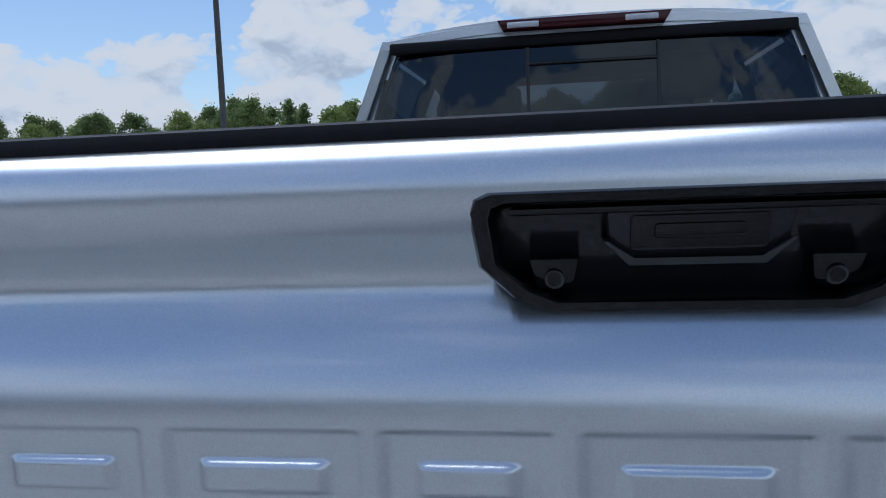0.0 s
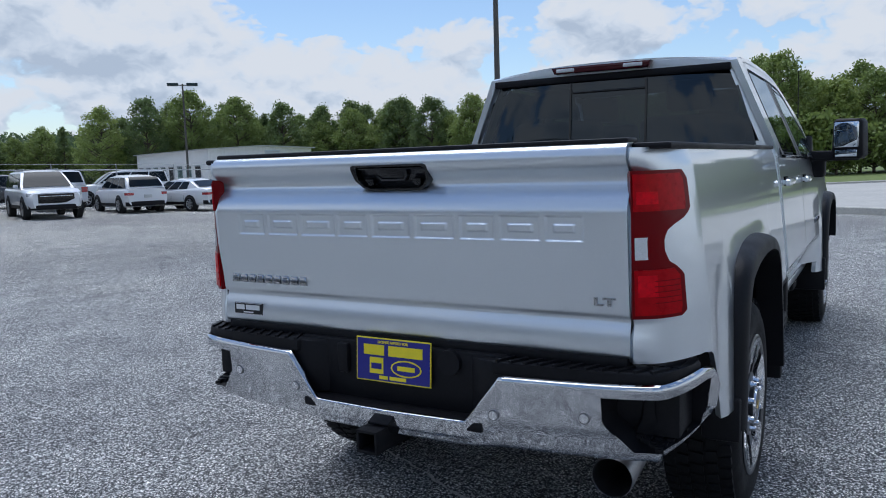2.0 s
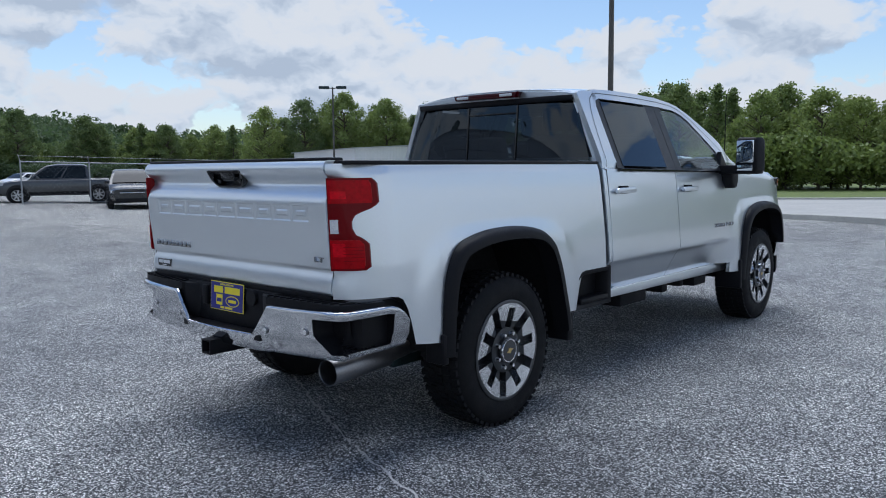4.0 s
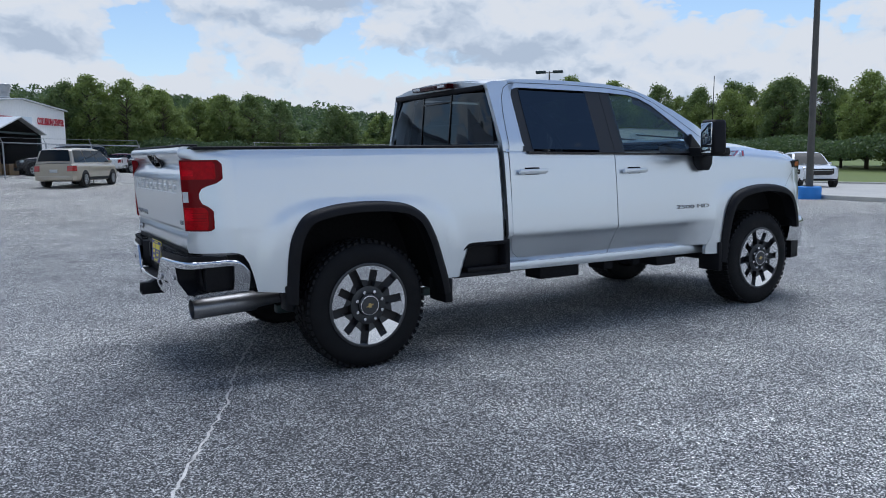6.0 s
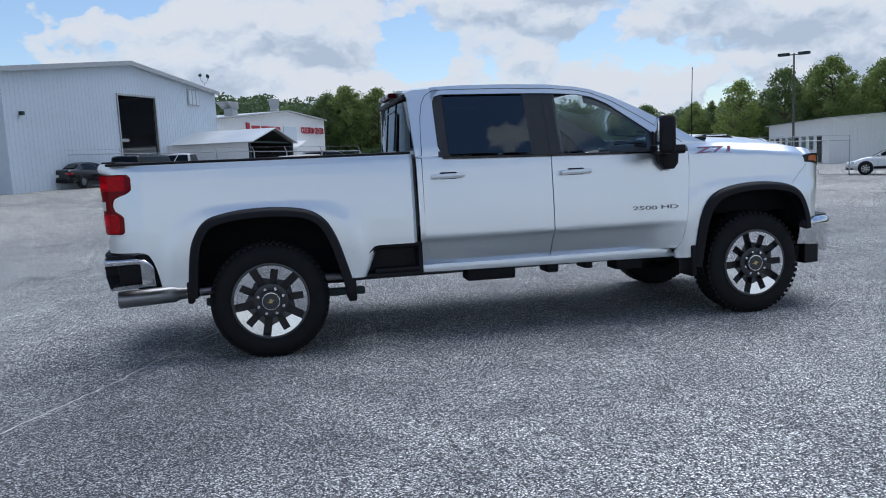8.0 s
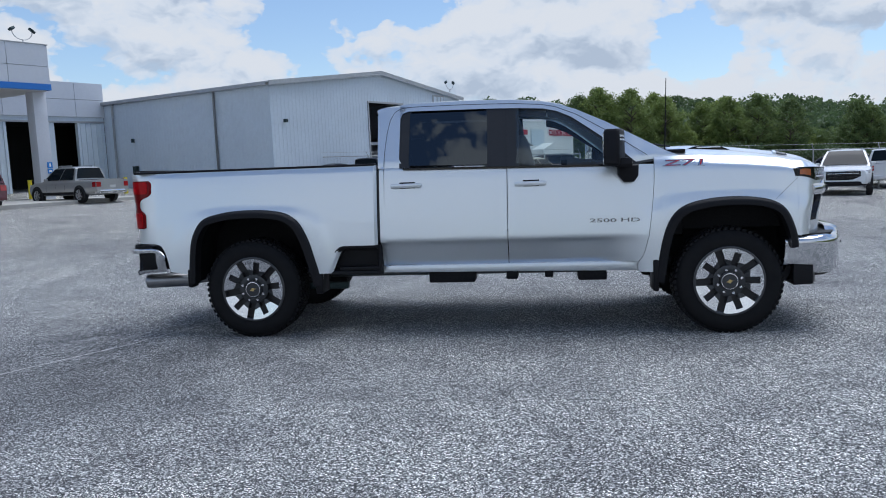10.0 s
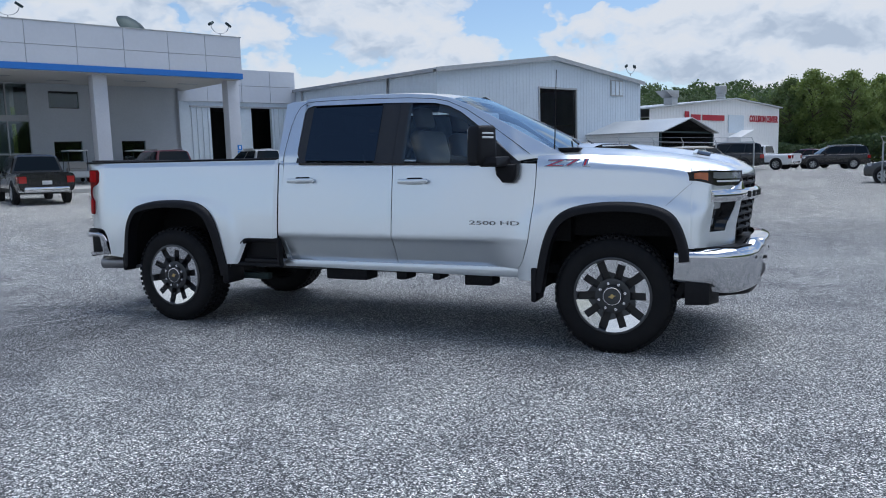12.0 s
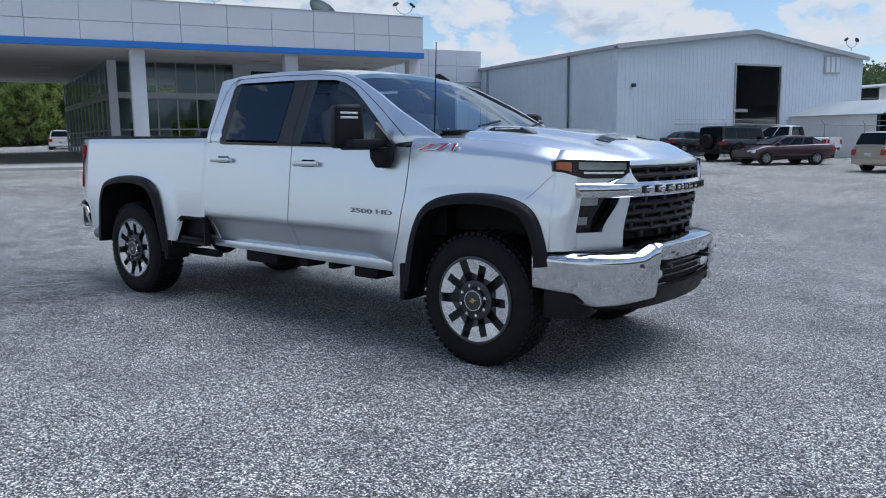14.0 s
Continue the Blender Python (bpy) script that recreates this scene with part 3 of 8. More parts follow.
for u in (0.4, 0.8, 1.2, 1.6, 6.8, 7.2, 7.6, 8.0, 8.4):
    boxed("wall_rib", (u - 0.03, u + 0.03, 8.14, 8.2, SLAB0, 5.6), PALEMETAL, ship)
boxed("bay_lintel", (0.3, 8.6, 8.1, 8.2, 5.5, 5.62), GALV, ship)
# glass showroom
def glazed(u0, u1, v, z_list, n, parent, back=False):
    f = empty("glazed_front", None)
    f.parent = parent
    for i in range(n + 1):
        u = u0 + (u1 - u0) * i / n
        boxed("mullion", (u - 0.04, u + 0.04, v - 0.08, v + 0.08, SLAB0, z_list[-1]), MULLION, f)
    for z in z_list:
        hgt = 0.35 if abs(z - 4.6) < 0.3 else 0.09
        boxed("transom", (u0, u1, v - 0.085, v + 0.085, z - hgt / 2, z + hgt / 2), MULLION, f)
    for i in range(n):
        for a, b in zip(z_list, z_list[1:]):
            ua, ub = u0 + (u1 - u0) * i / n + 0.04, u0 + (u1 - u0) * (i + 1) / n - 0.04
            boxed("pane", (ua, ub, v - 0.015, v + 0.015, a + 0.05, b - 0.05), SHOPGLASS, f)
    return f


ZL = [0.7, 2.5, 4.55, 6.55]
g1 = glazed(-17.2, -10.2, 6.6, ZL, 6, ship)
boxed("corner_post", (-17.6, -17.1, 6.35, 6.85, SLAB0, 6.6), COLUMN, ship)
g2 = glazed(0, 22.0, 0, ZL, 12, ship)
g2.matrix_basis = pose(-17.4, 6.9, 0, 0, 0, 96)
wall_with(ship, -17, -10.2, 10.6, 10.8, SLAB0, 6.6, [(-16.2, -15.0, SLAB0, 3.0), (-13.6, -11.2, 1.6, 3.2), (-15.4, -13.2, 4.9, 5.9)], FASCIA, "showroom_back", "pale inner wall of the showroom")
boxed("showroom_floor", (-17, -10.2, 6.8, 17, SLAB0 + 0.06, SLAB0 + 0.08), CONCRETE, ship)
boxed("upper_floor", (-17, -10.2, 8.4, 10.6, 4.4, 4.6), FASCIA, ship)
for u, v, w in ((-15, 8.2, 1.5), (-12.6, 9.3, 1.2), (-16.4, 9.4, 1.0)):
    boxed("showroom_counter", (u, u + w, v, v + 0.6, SLAB0, SLAB0 + 1.1), WHITEPAINT, ship, bevel=0.03)
# roof kit
def flood(u, v, z, parent):
    f = empty("flood_light", None)
    f.parent = parent
    bm = tube(bmesh.new(), (u, v, z), (u, v, z + 0.2), 0.03, seg=8)
    for s in (-1, 1):
        for k in range(6):
            a0, a1 = math.pi / 2 * k / 6, math.pi / 2 * (k + 1) / 6
            tube(bm, (u + s * 0.55 * math.sin(a0), v, z + 0.2 + 0.45 * (1 - math.cos(a0))), (u + s * 0.55 * math.sin(a1), v, z + 0.2 + 0.45 * (1 - math.cos(a1))), 0.022, seg=6)
    part("bracket", bm, GALV, f)
    for s in (-1, 1):
        bm = box(bmesh.new(), -0.19, 0.19, -0.11, 0.11, -0.07, 0.07, 0.025, m=pose(u + s * 0.55, v, z + 0.74, 30 * s, 20 * s, 30))
        part("lamp_head", bm, DARKSTEEL, f)


flood(-1.0, 0.4, 9.08, ship)
flood(-12.3, 0.4, 9.08, ship)
bm = bmesh.new()
lathe(bm, [(0.0, 0.32), (0.5, 0.25), (0.9, 0.08), (1.12, -0.15), (1.10, -0.2), (0.85, 0.02), (0.4, 0.2), (0.0, 0.26)], 28, "z")
bmesh.ops.transform(bm, matrix=pose(-5.5, 1.7, 9.35, 50, 0, 35), verts=bm.verts)
part("satellite_dish", bm, DARKSTEEL, ship, "grey satellite dish")
boxed("dish_mount", (-5.6, -5.4, 1.7, 1.9, 8.9, 9.35), DARKSTEEL, ship)

# ---- warehouse ----
ware = empty("warehouse", BM, "pale blue-grey corrugated metal warehouse with open roller door", "building")
WZ = 0.35
EAVE, PEAK, W0, W1, WV = 6.85, 8.15, 8.63, 30.0, -8.0
def ribbed(u0, u1, z0, z1f, hole=None, v=WV, axis="u", mat=GREYMETAL, pitch=0.30, name="cladding", parent=None, label=""):
    """Ribbed sheet wall along u (or v) with a sloping top."""
    bm = bmesh.new()
    n = int((u1 - u0) / pitch)
    prof = []
    for i in range(n):
        a = u0 + (u1 - u0) * i / n
        p = (u1 - u0) / n
        prof += [(a, 0), (a + 0.72 * p, 0), (a + 0.80 * p, -0.014), (a + 0.93 * p, -0.014)]
    prof.append((u1, 0))
    cols = []
    for a, off in prof:
        zt = z1f(a)
        pl = (lambda z: (a, v + off, z)) if axis == "u" else (lambda z: (v - off, a, z))
        cols.append((a, pl(z0), pl(zt), pl(hole[3]) if hole else None))
    for c0, c1 in zip(cols, cols[1:]):
        mid = 0.5 * (c0[0] + c1[0])
        if hole and hole[0] < mid < hole[1]:
            bm.faces.new([bm.verts.new(p) for p in (c0[3], c1[3], c1[2], c0[2])])
        else:
            bm.faces.new([bm.verts.new(p) for p in (c0[1], c1[1], c1[2], c0[2])])
    bmesh.ops.remove_doubles(bm, verts=bm.verts, dist=0.0005)
    return part(name, bm, mat, parent, label, smooth=False)


def gable(u):
    return PEAK - abs(u - 0.5 * (W0 + W1)) * (PEAK - EAVE) / (0.5 * (W1 - W0))


# gable darker, side wall paler: the difference in light is in the two colours
ribbed(W0, W1, WZ, gable, (9.3 + 8.63 - 0.0, 13.3 + 8.63, WZ, 6.05), WV, "u", GREYMETAL, 0.32, "gable_cladding", ware, "blue-grey ribbed gable wall, coloured darker as the less lit side")
ribbed(WV, 8.2, WZ, lambda v: EAVE, None, W0, "v", PALEMETAL, 0.30, "side_cladding", ware, "ribbed side wall, coloured paler for the light on it")
# black backing and inner wall keep the doorway dark by colour
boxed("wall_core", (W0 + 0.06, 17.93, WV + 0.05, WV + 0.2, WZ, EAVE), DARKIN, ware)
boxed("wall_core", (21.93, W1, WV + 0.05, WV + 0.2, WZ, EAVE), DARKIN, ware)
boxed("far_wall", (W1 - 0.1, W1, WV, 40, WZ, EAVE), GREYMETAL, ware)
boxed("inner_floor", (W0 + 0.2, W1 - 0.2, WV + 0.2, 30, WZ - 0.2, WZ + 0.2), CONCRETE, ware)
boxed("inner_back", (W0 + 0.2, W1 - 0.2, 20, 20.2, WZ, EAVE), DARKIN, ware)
for s, (ua, ub) in ((-1, (W0 - 0.25, 0.5 * (W0 + W1))), (1, (W1 + 0.25, 0.5 * (W0 + W1)))):
    za, zb = gable(min(max(ua, W0), W1)) - 0.02, PEAK
    bm = prism(bmesh.new(), [(ua, za), (ub, zb), (ub, zb + 0.10), (ua, za + 0.10)], "y", WV - 0.25, 40)
    part("roof_slope", bm, ROOFMETAL, ware, "galvanised roof", smooth=False)
    bm = prism(bmesh.new(), [(ua, za - 0.16), (ub, zb - 0.16), (ub, zb + 0.12), (ua, za + 0.12)], "y", WV - 0.30, WV - 0.255)
    part("rake_trim", bm, GALV, ware, smooth=False)
boxed("gutter", (W0 - 0.28, W0 - 0.08, WV, 8.2, EAVE - 0.14, EAVE + 0.06), GALV, ware)
for v in (7.0, -3.3, 4.7 - 8.0):
    boxed("downpipe", (W0 - 0.16, W0 - 0.06, v - 0.06, v + 0.06, WZ, EAVE - 0.1), GALV, ware)
boxed("wall_lamp", (W0 - 0.2, W0 - 0.05, 4.9, 5.1, 4.0, 4.25), DARKSTEEL, ware)
boxed("meter_box", (W0 - 0.25, W0 - 0.05, 4.7, 5.1, 1.6, 2.4), DARKSTEEL, ware)
for a, b, c, d in ((17.85, 17.95, WZ, 6.15), (21.9, 22.0, WZ, 6.15), (17.85, 22.0, 6.05, 6.17)):
    boxed("door_trim", (a, b, WV - 0.07, WV + 0.1, c, d), GALV, ware)
boxed("door_beam", (18.0, 20.2, WV + 1.0, WV + 1.2, 3.2, 3.4), GALV, ware)
for k in range(5):
    boxed("strip_light", (18.2 + 0.8 * k, 18.7 + 0.8 * k, 4, 4.2, 5.0, 5.6), WHITEPAINT, ware)
lv = boxed("louvre", (26.0, 27.6, WV - 0.06, WV - 0.03, 5.75, 6.95), GALV, ware, "louvred wall vent")
for k in range(3):
    boxed("louvre_slot", (26.15 + 0.5 * k, 26.5 + 0.5 * k, WV - 0.09, WV - 0.06, 5.85, 6.85), PALEMETAL, lv)
flood(28.8, WV + 0.1, 7.35, ware)
boxed("wall_camera", (9.6, 9.8, WV - 0.25, WV - 0.05, 4.55, 4.75), DARKSTEEL, ware)

# bollards by the bays
for bx, by in ((-26.1, 32.9), (-22.5, 36.7)):
    b = empty("bollard", pose(bx, by, 0.62), "yellow steel bollard by the service bays", "bollard", "bollards by the service bays")
    bm = tube(bmesh.new(), (0, 0, 0), (0, 0, 1.15), 0.11, seg=16)
    part("post", bm, YELLOW, b)

# ---- shed in front of the warehouse, collision shop beyond ----
SH = pose(-1.5, 47.4, 0, 0, 0, 64.5)
shed = empty("open_shed", SH, "white metal-clad shed with dark open gable end", "shed")
# local x along the gable front, y inwards; walls run back along y
PEAKS, EAVES, SW = 4.15, 3.15, 7.1
for u in (0.0, SW - 0.1):
    ribbed(0, 14.0, 0.3, lambda v: EAVES, None, u, "v", WHITEPAINT, 0.4, "side_wall", shed, "white ribbed shed wall")
for s, ua in ((-1, -0.2), (1, SW + 0.2)):
    bm = prism(bmesh.new(), [(ua, EAVES - 0.02), (SW / 2, PEAKS), (SW / 2, PEAKS + 0.07), (ua, EAVES + 0.05)], "y", -0.4, 14.2)
    part("roof_slope", bm, ROOFMETAL, shed, "pale metal roof", smooth=False)
# the shed's inner shade is put into a black back wall
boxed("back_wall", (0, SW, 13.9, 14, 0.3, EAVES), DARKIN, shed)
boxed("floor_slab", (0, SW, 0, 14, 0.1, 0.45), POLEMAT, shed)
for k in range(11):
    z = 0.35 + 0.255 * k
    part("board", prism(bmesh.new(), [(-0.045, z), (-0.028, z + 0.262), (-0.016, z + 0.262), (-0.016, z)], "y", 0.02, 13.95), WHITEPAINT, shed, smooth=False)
# added black panels over the white walls and roof, painted as shade
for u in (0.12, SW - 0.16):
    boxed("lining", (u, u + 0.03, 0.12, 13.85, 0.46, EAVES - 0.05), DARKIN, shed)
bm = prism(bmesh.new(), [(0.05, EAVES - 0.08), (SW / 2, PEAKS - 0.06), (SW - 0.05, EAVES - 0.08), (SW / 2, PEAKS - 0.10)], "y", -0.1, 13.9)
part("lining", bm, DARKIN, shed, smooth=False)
boxed("tie_beam", (0.1, SW - 0.1, 0.0, 0.1, EAVES - 0.02, EAVES + 0.1), DARKSTEEL, shed)
for u in (0.1, 7.0):
    boxed("door_post", (u - 0.08, u + 0.08, -0.1, 0.1, 0.3, EAVES), DARKSTEEL, shed)
for u, w, h in ((1.0, 1.2, 1.0), (3.0, 0.9, 1.5), (5.0, 1.4, 0.8)):
    boxed("stored_crate", (u, u + w, 1.2, 2.2, 0.45, 0.45 + h), CRATE, shed, "wooden crate", bevel=0.03)

CO = pose(-5.3, 71.3, 0, 0, 0, 60.5)
shop = empty("collision_shop", CO, "white metal repair shop with red sign letters", "building")
SL = 24.2
def cg(u):
    return 7.6 - abs(u - 14.8) * (0.075 if u > 14.8 else 0.095)


ribbed(0, SL, 0.2, cg, None, 0, "u", WHITEPAINT, 0.5, "gable_cladding", shop, "white ribbed gable wall")
bm = prism(bmesh.new(), [(-0.3, cg(0)), (14.8, 7.62), (14.8, 7.75), (-0.3, cg(0) + 0.13)], "y", -0.3, 30)
part("roof_slope", bm, ROOFMETAL, shop, smooth=False)
bm = prism(bmesh.new(), [(SL + 0.3, cg(SL)), (14.8, 7.62), (14.8, 7.75), (SL + 0.3, cg(SL) + 0.13)], "y", -0.3, 30)
part("roof_slope", bm, ROOFMETAL, shop, smooth=False)
boxed("end_wall", (SL - 0.1, SL, 0, 30, 0.2, 6.8), DARKIN, shop)
words("sign_letters", "COLLISION CENTER", 1.0, REDSIGN, shop, pose(20.75, -0.10, 5.55, 90, 0, 0), 0.02, "red block letters", squeeze=0.66, bold=0.03)
for a, b in ((6.8, 8.4), (8.8, 12.8)):
    boxed("sign_bar", (a, b, -0.1, -0.04, 5.25, 5.82), REDSIGN, shop, "red sign bar")
boxed("sign_mark", (5.7, 6.4, -0.1, -0.04, 5.25, 6.1), REDSIGN, shop)
bm = prism(bmesh.new(), [(13.6, 0.2), (18.8, 0.2), (18.8, 3.5), (16.2, 4.3), (13.6, 3.5)], "y", -1.6, 0)
part("lean_to", bm, WHITEPAINT, shop, smooth=False)
boxed("vent_door", (13.6, 16.6, -0.1, -0.03, 4.0, 5.9), PALEMETAL, shop)
stack = part("roof_vent", lathe(bmesh.new(), [(0.46, 6.8), (0.46, 8.2), (0.52, 8.25), (0.58, 8.4), (0.60, 9.05), (0.54, 9.10), (0.0, 9.12)], 24, "z", (14.1, 1.2, 0)), GALV, shop, "round galvanised roof stack", angle=30)
part("stack_band", lathe(bmesh.new(), [(0.47, 7.75), (0.50, 7.77), (0.50, 7.86), (0.47, 7.88)], 24, "z", (14.1, 1.2, 0)), ROOFMETAL, stack)
hooded = part("roof_vent", box(bmesh.new(), 4.4, 5.4, 0.6, 1.6, 6.0, 7.55, 0.03), GALV, shop, "square galvanised roof vent with slanted hood")
part("vent_cap", prism(bmesh.new(), [(3.2, 8.15), (5.5, 8.22), (5.5, 7.52), (4.3, 7.52)], "y", 0.5, 1.75, 0.03), GALV, hooded)

# ---- white metal building beyond the fence ----
mbA, mbB, mbC = Vector((57.5, 74.6)), Vector((49.2, 54.4)), Vector((59.4, 50.3))
ang = math.degrees(math.atan2((mbC - mbB).y, (mbC - mbB).x))
hut = empty("metal_building", pose(mbB.x, mbB.y, -0.5, 0, 0, ang), "low white metal building with windows", "building")
GW, GL = (mbC - mbB).length, (mbA - mbB).length


def hg(u):
    return 4.28 - abs(u - GW / 2) * 0.035


ribbed(0, GW, 0, hg, None, 0, "u", WHITEPAINT, 0.35, "gable_cladding", hut, "white ribbed gable end")
ribbed(0, GL, 0, lambda v: hg(0), None, 0, "v", WHITEPAINT, 0.35, "side_cladding", hut, "white ribbed long wall")
for ua in (-0.3, GW + 0.3):
    bm = prism(bmesh.new(), [(ua, hg(0) - 0.05), (GW / 2, 4.29), (GW / 2, 4.40), (ua, hg(0) + 0.05)], "y", -0.3, GL + 0.3)
    part("roof_slope", bm, ROOFMETAL, hut, smooth=False)
vent = boxed("wall_vent", (GW / 2 + 0.3, GW / 2 + 1.9, -0.08, -0.03, 2.7, 3.9), PALEMETAL, hut, "louvred vent")
for k in range(6):
    boxed("vent_slat", (GW / 2 + 0.35, GW / 2 + 1.85, -0.11, -0.08, 2.78 + 0.18 * k, 2.86 + 0.18 * k), SOFFIT, vent)
for k in range(8):
    v = 2.0 + 2.5 * k
    w = boxed("window", (-0.08, -0.03, v, v + 1.3, 1.3 if k % 3 else 0.1, 2.5), SHOPGLASS if k % 3 else DARKIN, hut, "window in the metal wall")
    boxed("window_frame", (-0.12, -0.08, v - 0.08, v + 1.38, 2.5, 2.6), MULLION, w)
boxed("back_wall", (GW - 0.1, GW, 0, GL, 0, hg(0)), WHITEPAINT, hut)

# ---- the pickup truck: rear axle at x = 0, nose towards +x ----
truck = empty("pickup_truck", None, "silver four-door heavy-duty pickup truck parked on chip-seal asphalt", "pickup truck")
AX = 4.036
HUBZ = 0.425
SIDE_Z = [0.48, 0.55, 0.62, 0.70, 0.75, 0.785, 0.80, 0.815, 0.83, 0.86, 1.0, 1.2, 1.35, 1.43, 1.47]
SIDE_Y = [0.800, 0.831, 0.866, 0.907, 0.934, 0.954, 0.966, 0.981, 0.987, 0.986, 0.975, 0.955, 0.937, 0.924, 0.909]
BED_Y = [1.000, 0.998, 0.996, 0.9935, 0.992, 0.9905, 0.990, 0.989, 0.9885, 0.987, 0.978, 0.956, 0.937, 0.924, 0.909]


def flank(x, z):
    """Distance of the body side from the middle plane; only the doors have the low crease."""
    c = smooth01(1.14, 1.16, x) * (1 - smooth01(3.0, 3.45, x))
    y = float(np.interp(z, SIDE_Z, SIDE_Y)) * c + float(np.interp(z, SIDE_Z, BED_Y)) * (1 - c)
    for xc in (0.0, AX):
        d = ((abs(x - xc) / 0.80) ** 4 + (max(0.0, z - 0.40) / 0.80) ** 4) ** 0.25
        y += 0.012 * (1 - smooth01(0.85, 0.975, d))
    if x > 4.3:
        y -= 0.55 * (x - 4.3) ** 2.6
    return y


ARCH_R = [(-0.555, 0.50), (-0.545, 0.66), (-0.525, 0.83), (-0.49, 0.94), (-0.42, 1.035), (-0.31, 1.075), (-0.15, 1.10), (0.04, 1.106), (0.2, 1.095), (0.32, 1.068), (0.41, 1.01), (0.46, 0.94), (0.51, 0.83), (0.55, 0.70), (0.59, 0.56), (0.61, 0.46)]
ARCH_F = [(3.47, 0.44), (3.495, 0.60), (3.53, 0.78), (3.575, 0.91), (3.63, 0.99), (3.70, 1.04), (3.80, 1.072), (3.93, 1.092), (4.07, 1.098), (4.20, 1.092), (4.33, 1.07), (4.42, 1.03), (4.475, 0.97), (4.515, 0.88), (4.54, 0.79), (4.55, 0.70)]


def rounded(pts, n=4):
    """The same line with smooth bends."""
    out = []
    for k in range(len(pts) - 1):
        p0, p1, p2, p3 = (Vector(pts[min(max(k + d, 0), len(pts) - 1)]) for d in (-1, 0, 1, 2))
        for q in range(n):
            t = q / n
            v = 0.5 * ((2 * p1) + (p2 - p0) * t + (2 * p0 - 5 * p1 + 4 * p2 - p3) * t * t + (3 * p1 - p0 - 3 * p2 + p3) * t ** 3)
            out.append((v.x, v.y))
    return out + [tuple(pts[-1])]


ARCH_R, ARCH_F = rounded(ARCH_R), rounded(ARCH_F)


def arch_low(arch):
    return lambda x: float(np.interp(x, [p[0] for p in arch], [p[1] for p in arch]))


def spread(a, b, step, extra=()):
    n = max(2, int(abs(b - a) / step) + 1)
    return sorted(set([round(v, 4) for v in lin(a, b, n)] + [e for e in extra if a <= e <= b]))


def side_panel(name, xs, zlow, ztop, rows, label="", fn=flank, mat=None):
    """A right-hand body panel between two heights over x, and its twin."""
    def place(x, v):
        lo, hi = zlow(x), ztop(x)
        z = lo + (hi - lo) * v
        return (x, -fn(x, z), z)
    ob = sheet(name, place, xs, rows, mat or SILVER, truck, label, depth=(0, 0.03, 0))
    mirrored(ob)
    return ob


# bed sides, with the rounded rear corner
def bed_low(x):
    if x < -0.56:
        return float(np.interp(x, [-0.87, -0.83, -0.80, -0.775, -0.755, -0.56], [0.85, 0.83, 0.78, 0.70, 0.60, 0.575]))
    if x < 0.615:
        return arch_low(ARCH_R)(x)
    if x < 0.70:
        return 0.56
    return float(np.interp(x, [0.70, 0.80, 1.2], [0.56, 0.79, 0.79]))


REAR = [(-0.86, 0.02), (-0.93, 0.125), (-0.99, 0.275), (-1.04, 0.43), (-1.073, 0.57), (-1.094, 0.71), (-1.108, 0.84), (-1.117, 0.93), (-1.122, 1.0)]


TG_Z = [0.865, 0.875, 0.90, 0.93, 0.955, 0.968, 0.978, 0.988, 1.0, 1.02, 1.06, 1.11, 1.16, 1.20, 1.24, 1.28, 1.295, 1.31, 1.325, 1.34, 1.355, 1.372, 1.384, 1.395, 1.408, 1.42, 1.435, 1.447, 1.456, 1.465, 1.475, 1.486, 1.494]
TG_X = [1.1187, 1.1231, 1.1243, 1.1206, 1.1138, 1.1088, 1.1069, 1.1214, 1.1236, 1.1259, 1.129, 1.133, 1.1366, 1.1393, 1.1417, 1.1435, 1.1435, 1.1405, 1.135, 1.127, 1.116, 1.104, 1.099, 1.101, 1.116, 1.133, 1.149, 1.153, 1.154, 1.1525, 1.1490, 1.1435, 1.126]


def corner_x(x, f, z):
    """The rear corner takes over the tailgate's fold where it meets it."""
    return x - (float(np.interp(z, TG_Z, TG_X)) - 1.122) * f ** 2.5


def bed_place(s, v):
    if s >= 0:      # along the flank, s = x + 0.86
        x, f = s - 0.86, 0.0
    else:           # round the corner
        k = -s
        i = min(int(k), len(REAR) - 2)
        u = k - i
        x = REAR[i][0] * (1 - u) + REAR[i + 1][0] * u
        f = REAR[i][1] * (1 - u) + REAR[i + 1][1] * u
    lo = bed_low(max(x, -0.86) if s < 0 else x)
    if s < 0:
        lo = 0.85
    hi = 1.478
    z = lo + (hi - lo) * v
    y = flank(max(x, -0.9), z)
    return (corner_x(x, f, z), -(y * (1 - f) + 0.818 * f), z)


ss = [-8, -7, -6, -5, -4.5, -4, -3.5, -3, -2.5, -2, -1.5, -1, -0.5] + [x + 0.86 for x in spread(-0.86, 1.106, 0.035, [-0.83, -0.82, -0.81, -0.80, -0.79, -0.78, -0.77, -0.76, -0.755, -0.565, -0.556, -0.553, -0.55, -0.54, -0.53, 0.58, 0.60, 0.612, 0.616, 0.70, 0.80])]
rows_side = [0, 0.04, 0.08, 0.13, 0.18, 0.21, 0.225, 0.24, 0.255, 0.27, 0.285, 0.3, 0.34, 0.38, 0.42, 0.46, 0.5, 0.54, 0.58, 0.62, 0.66, 0.7, 0.75, 0.8, 0.83, 0.85, 0.865, 0.88, 0.9, 0.92, 0.94, 0.955, 0.97, 0.98, 0.99, 1.0]
bed = sheet("bed_side", bed_place, ss, rows_side, SILVER, truck, "silver pickup bed side panel", depth=(0.025, 0.022, 0))
mirrored(bed)

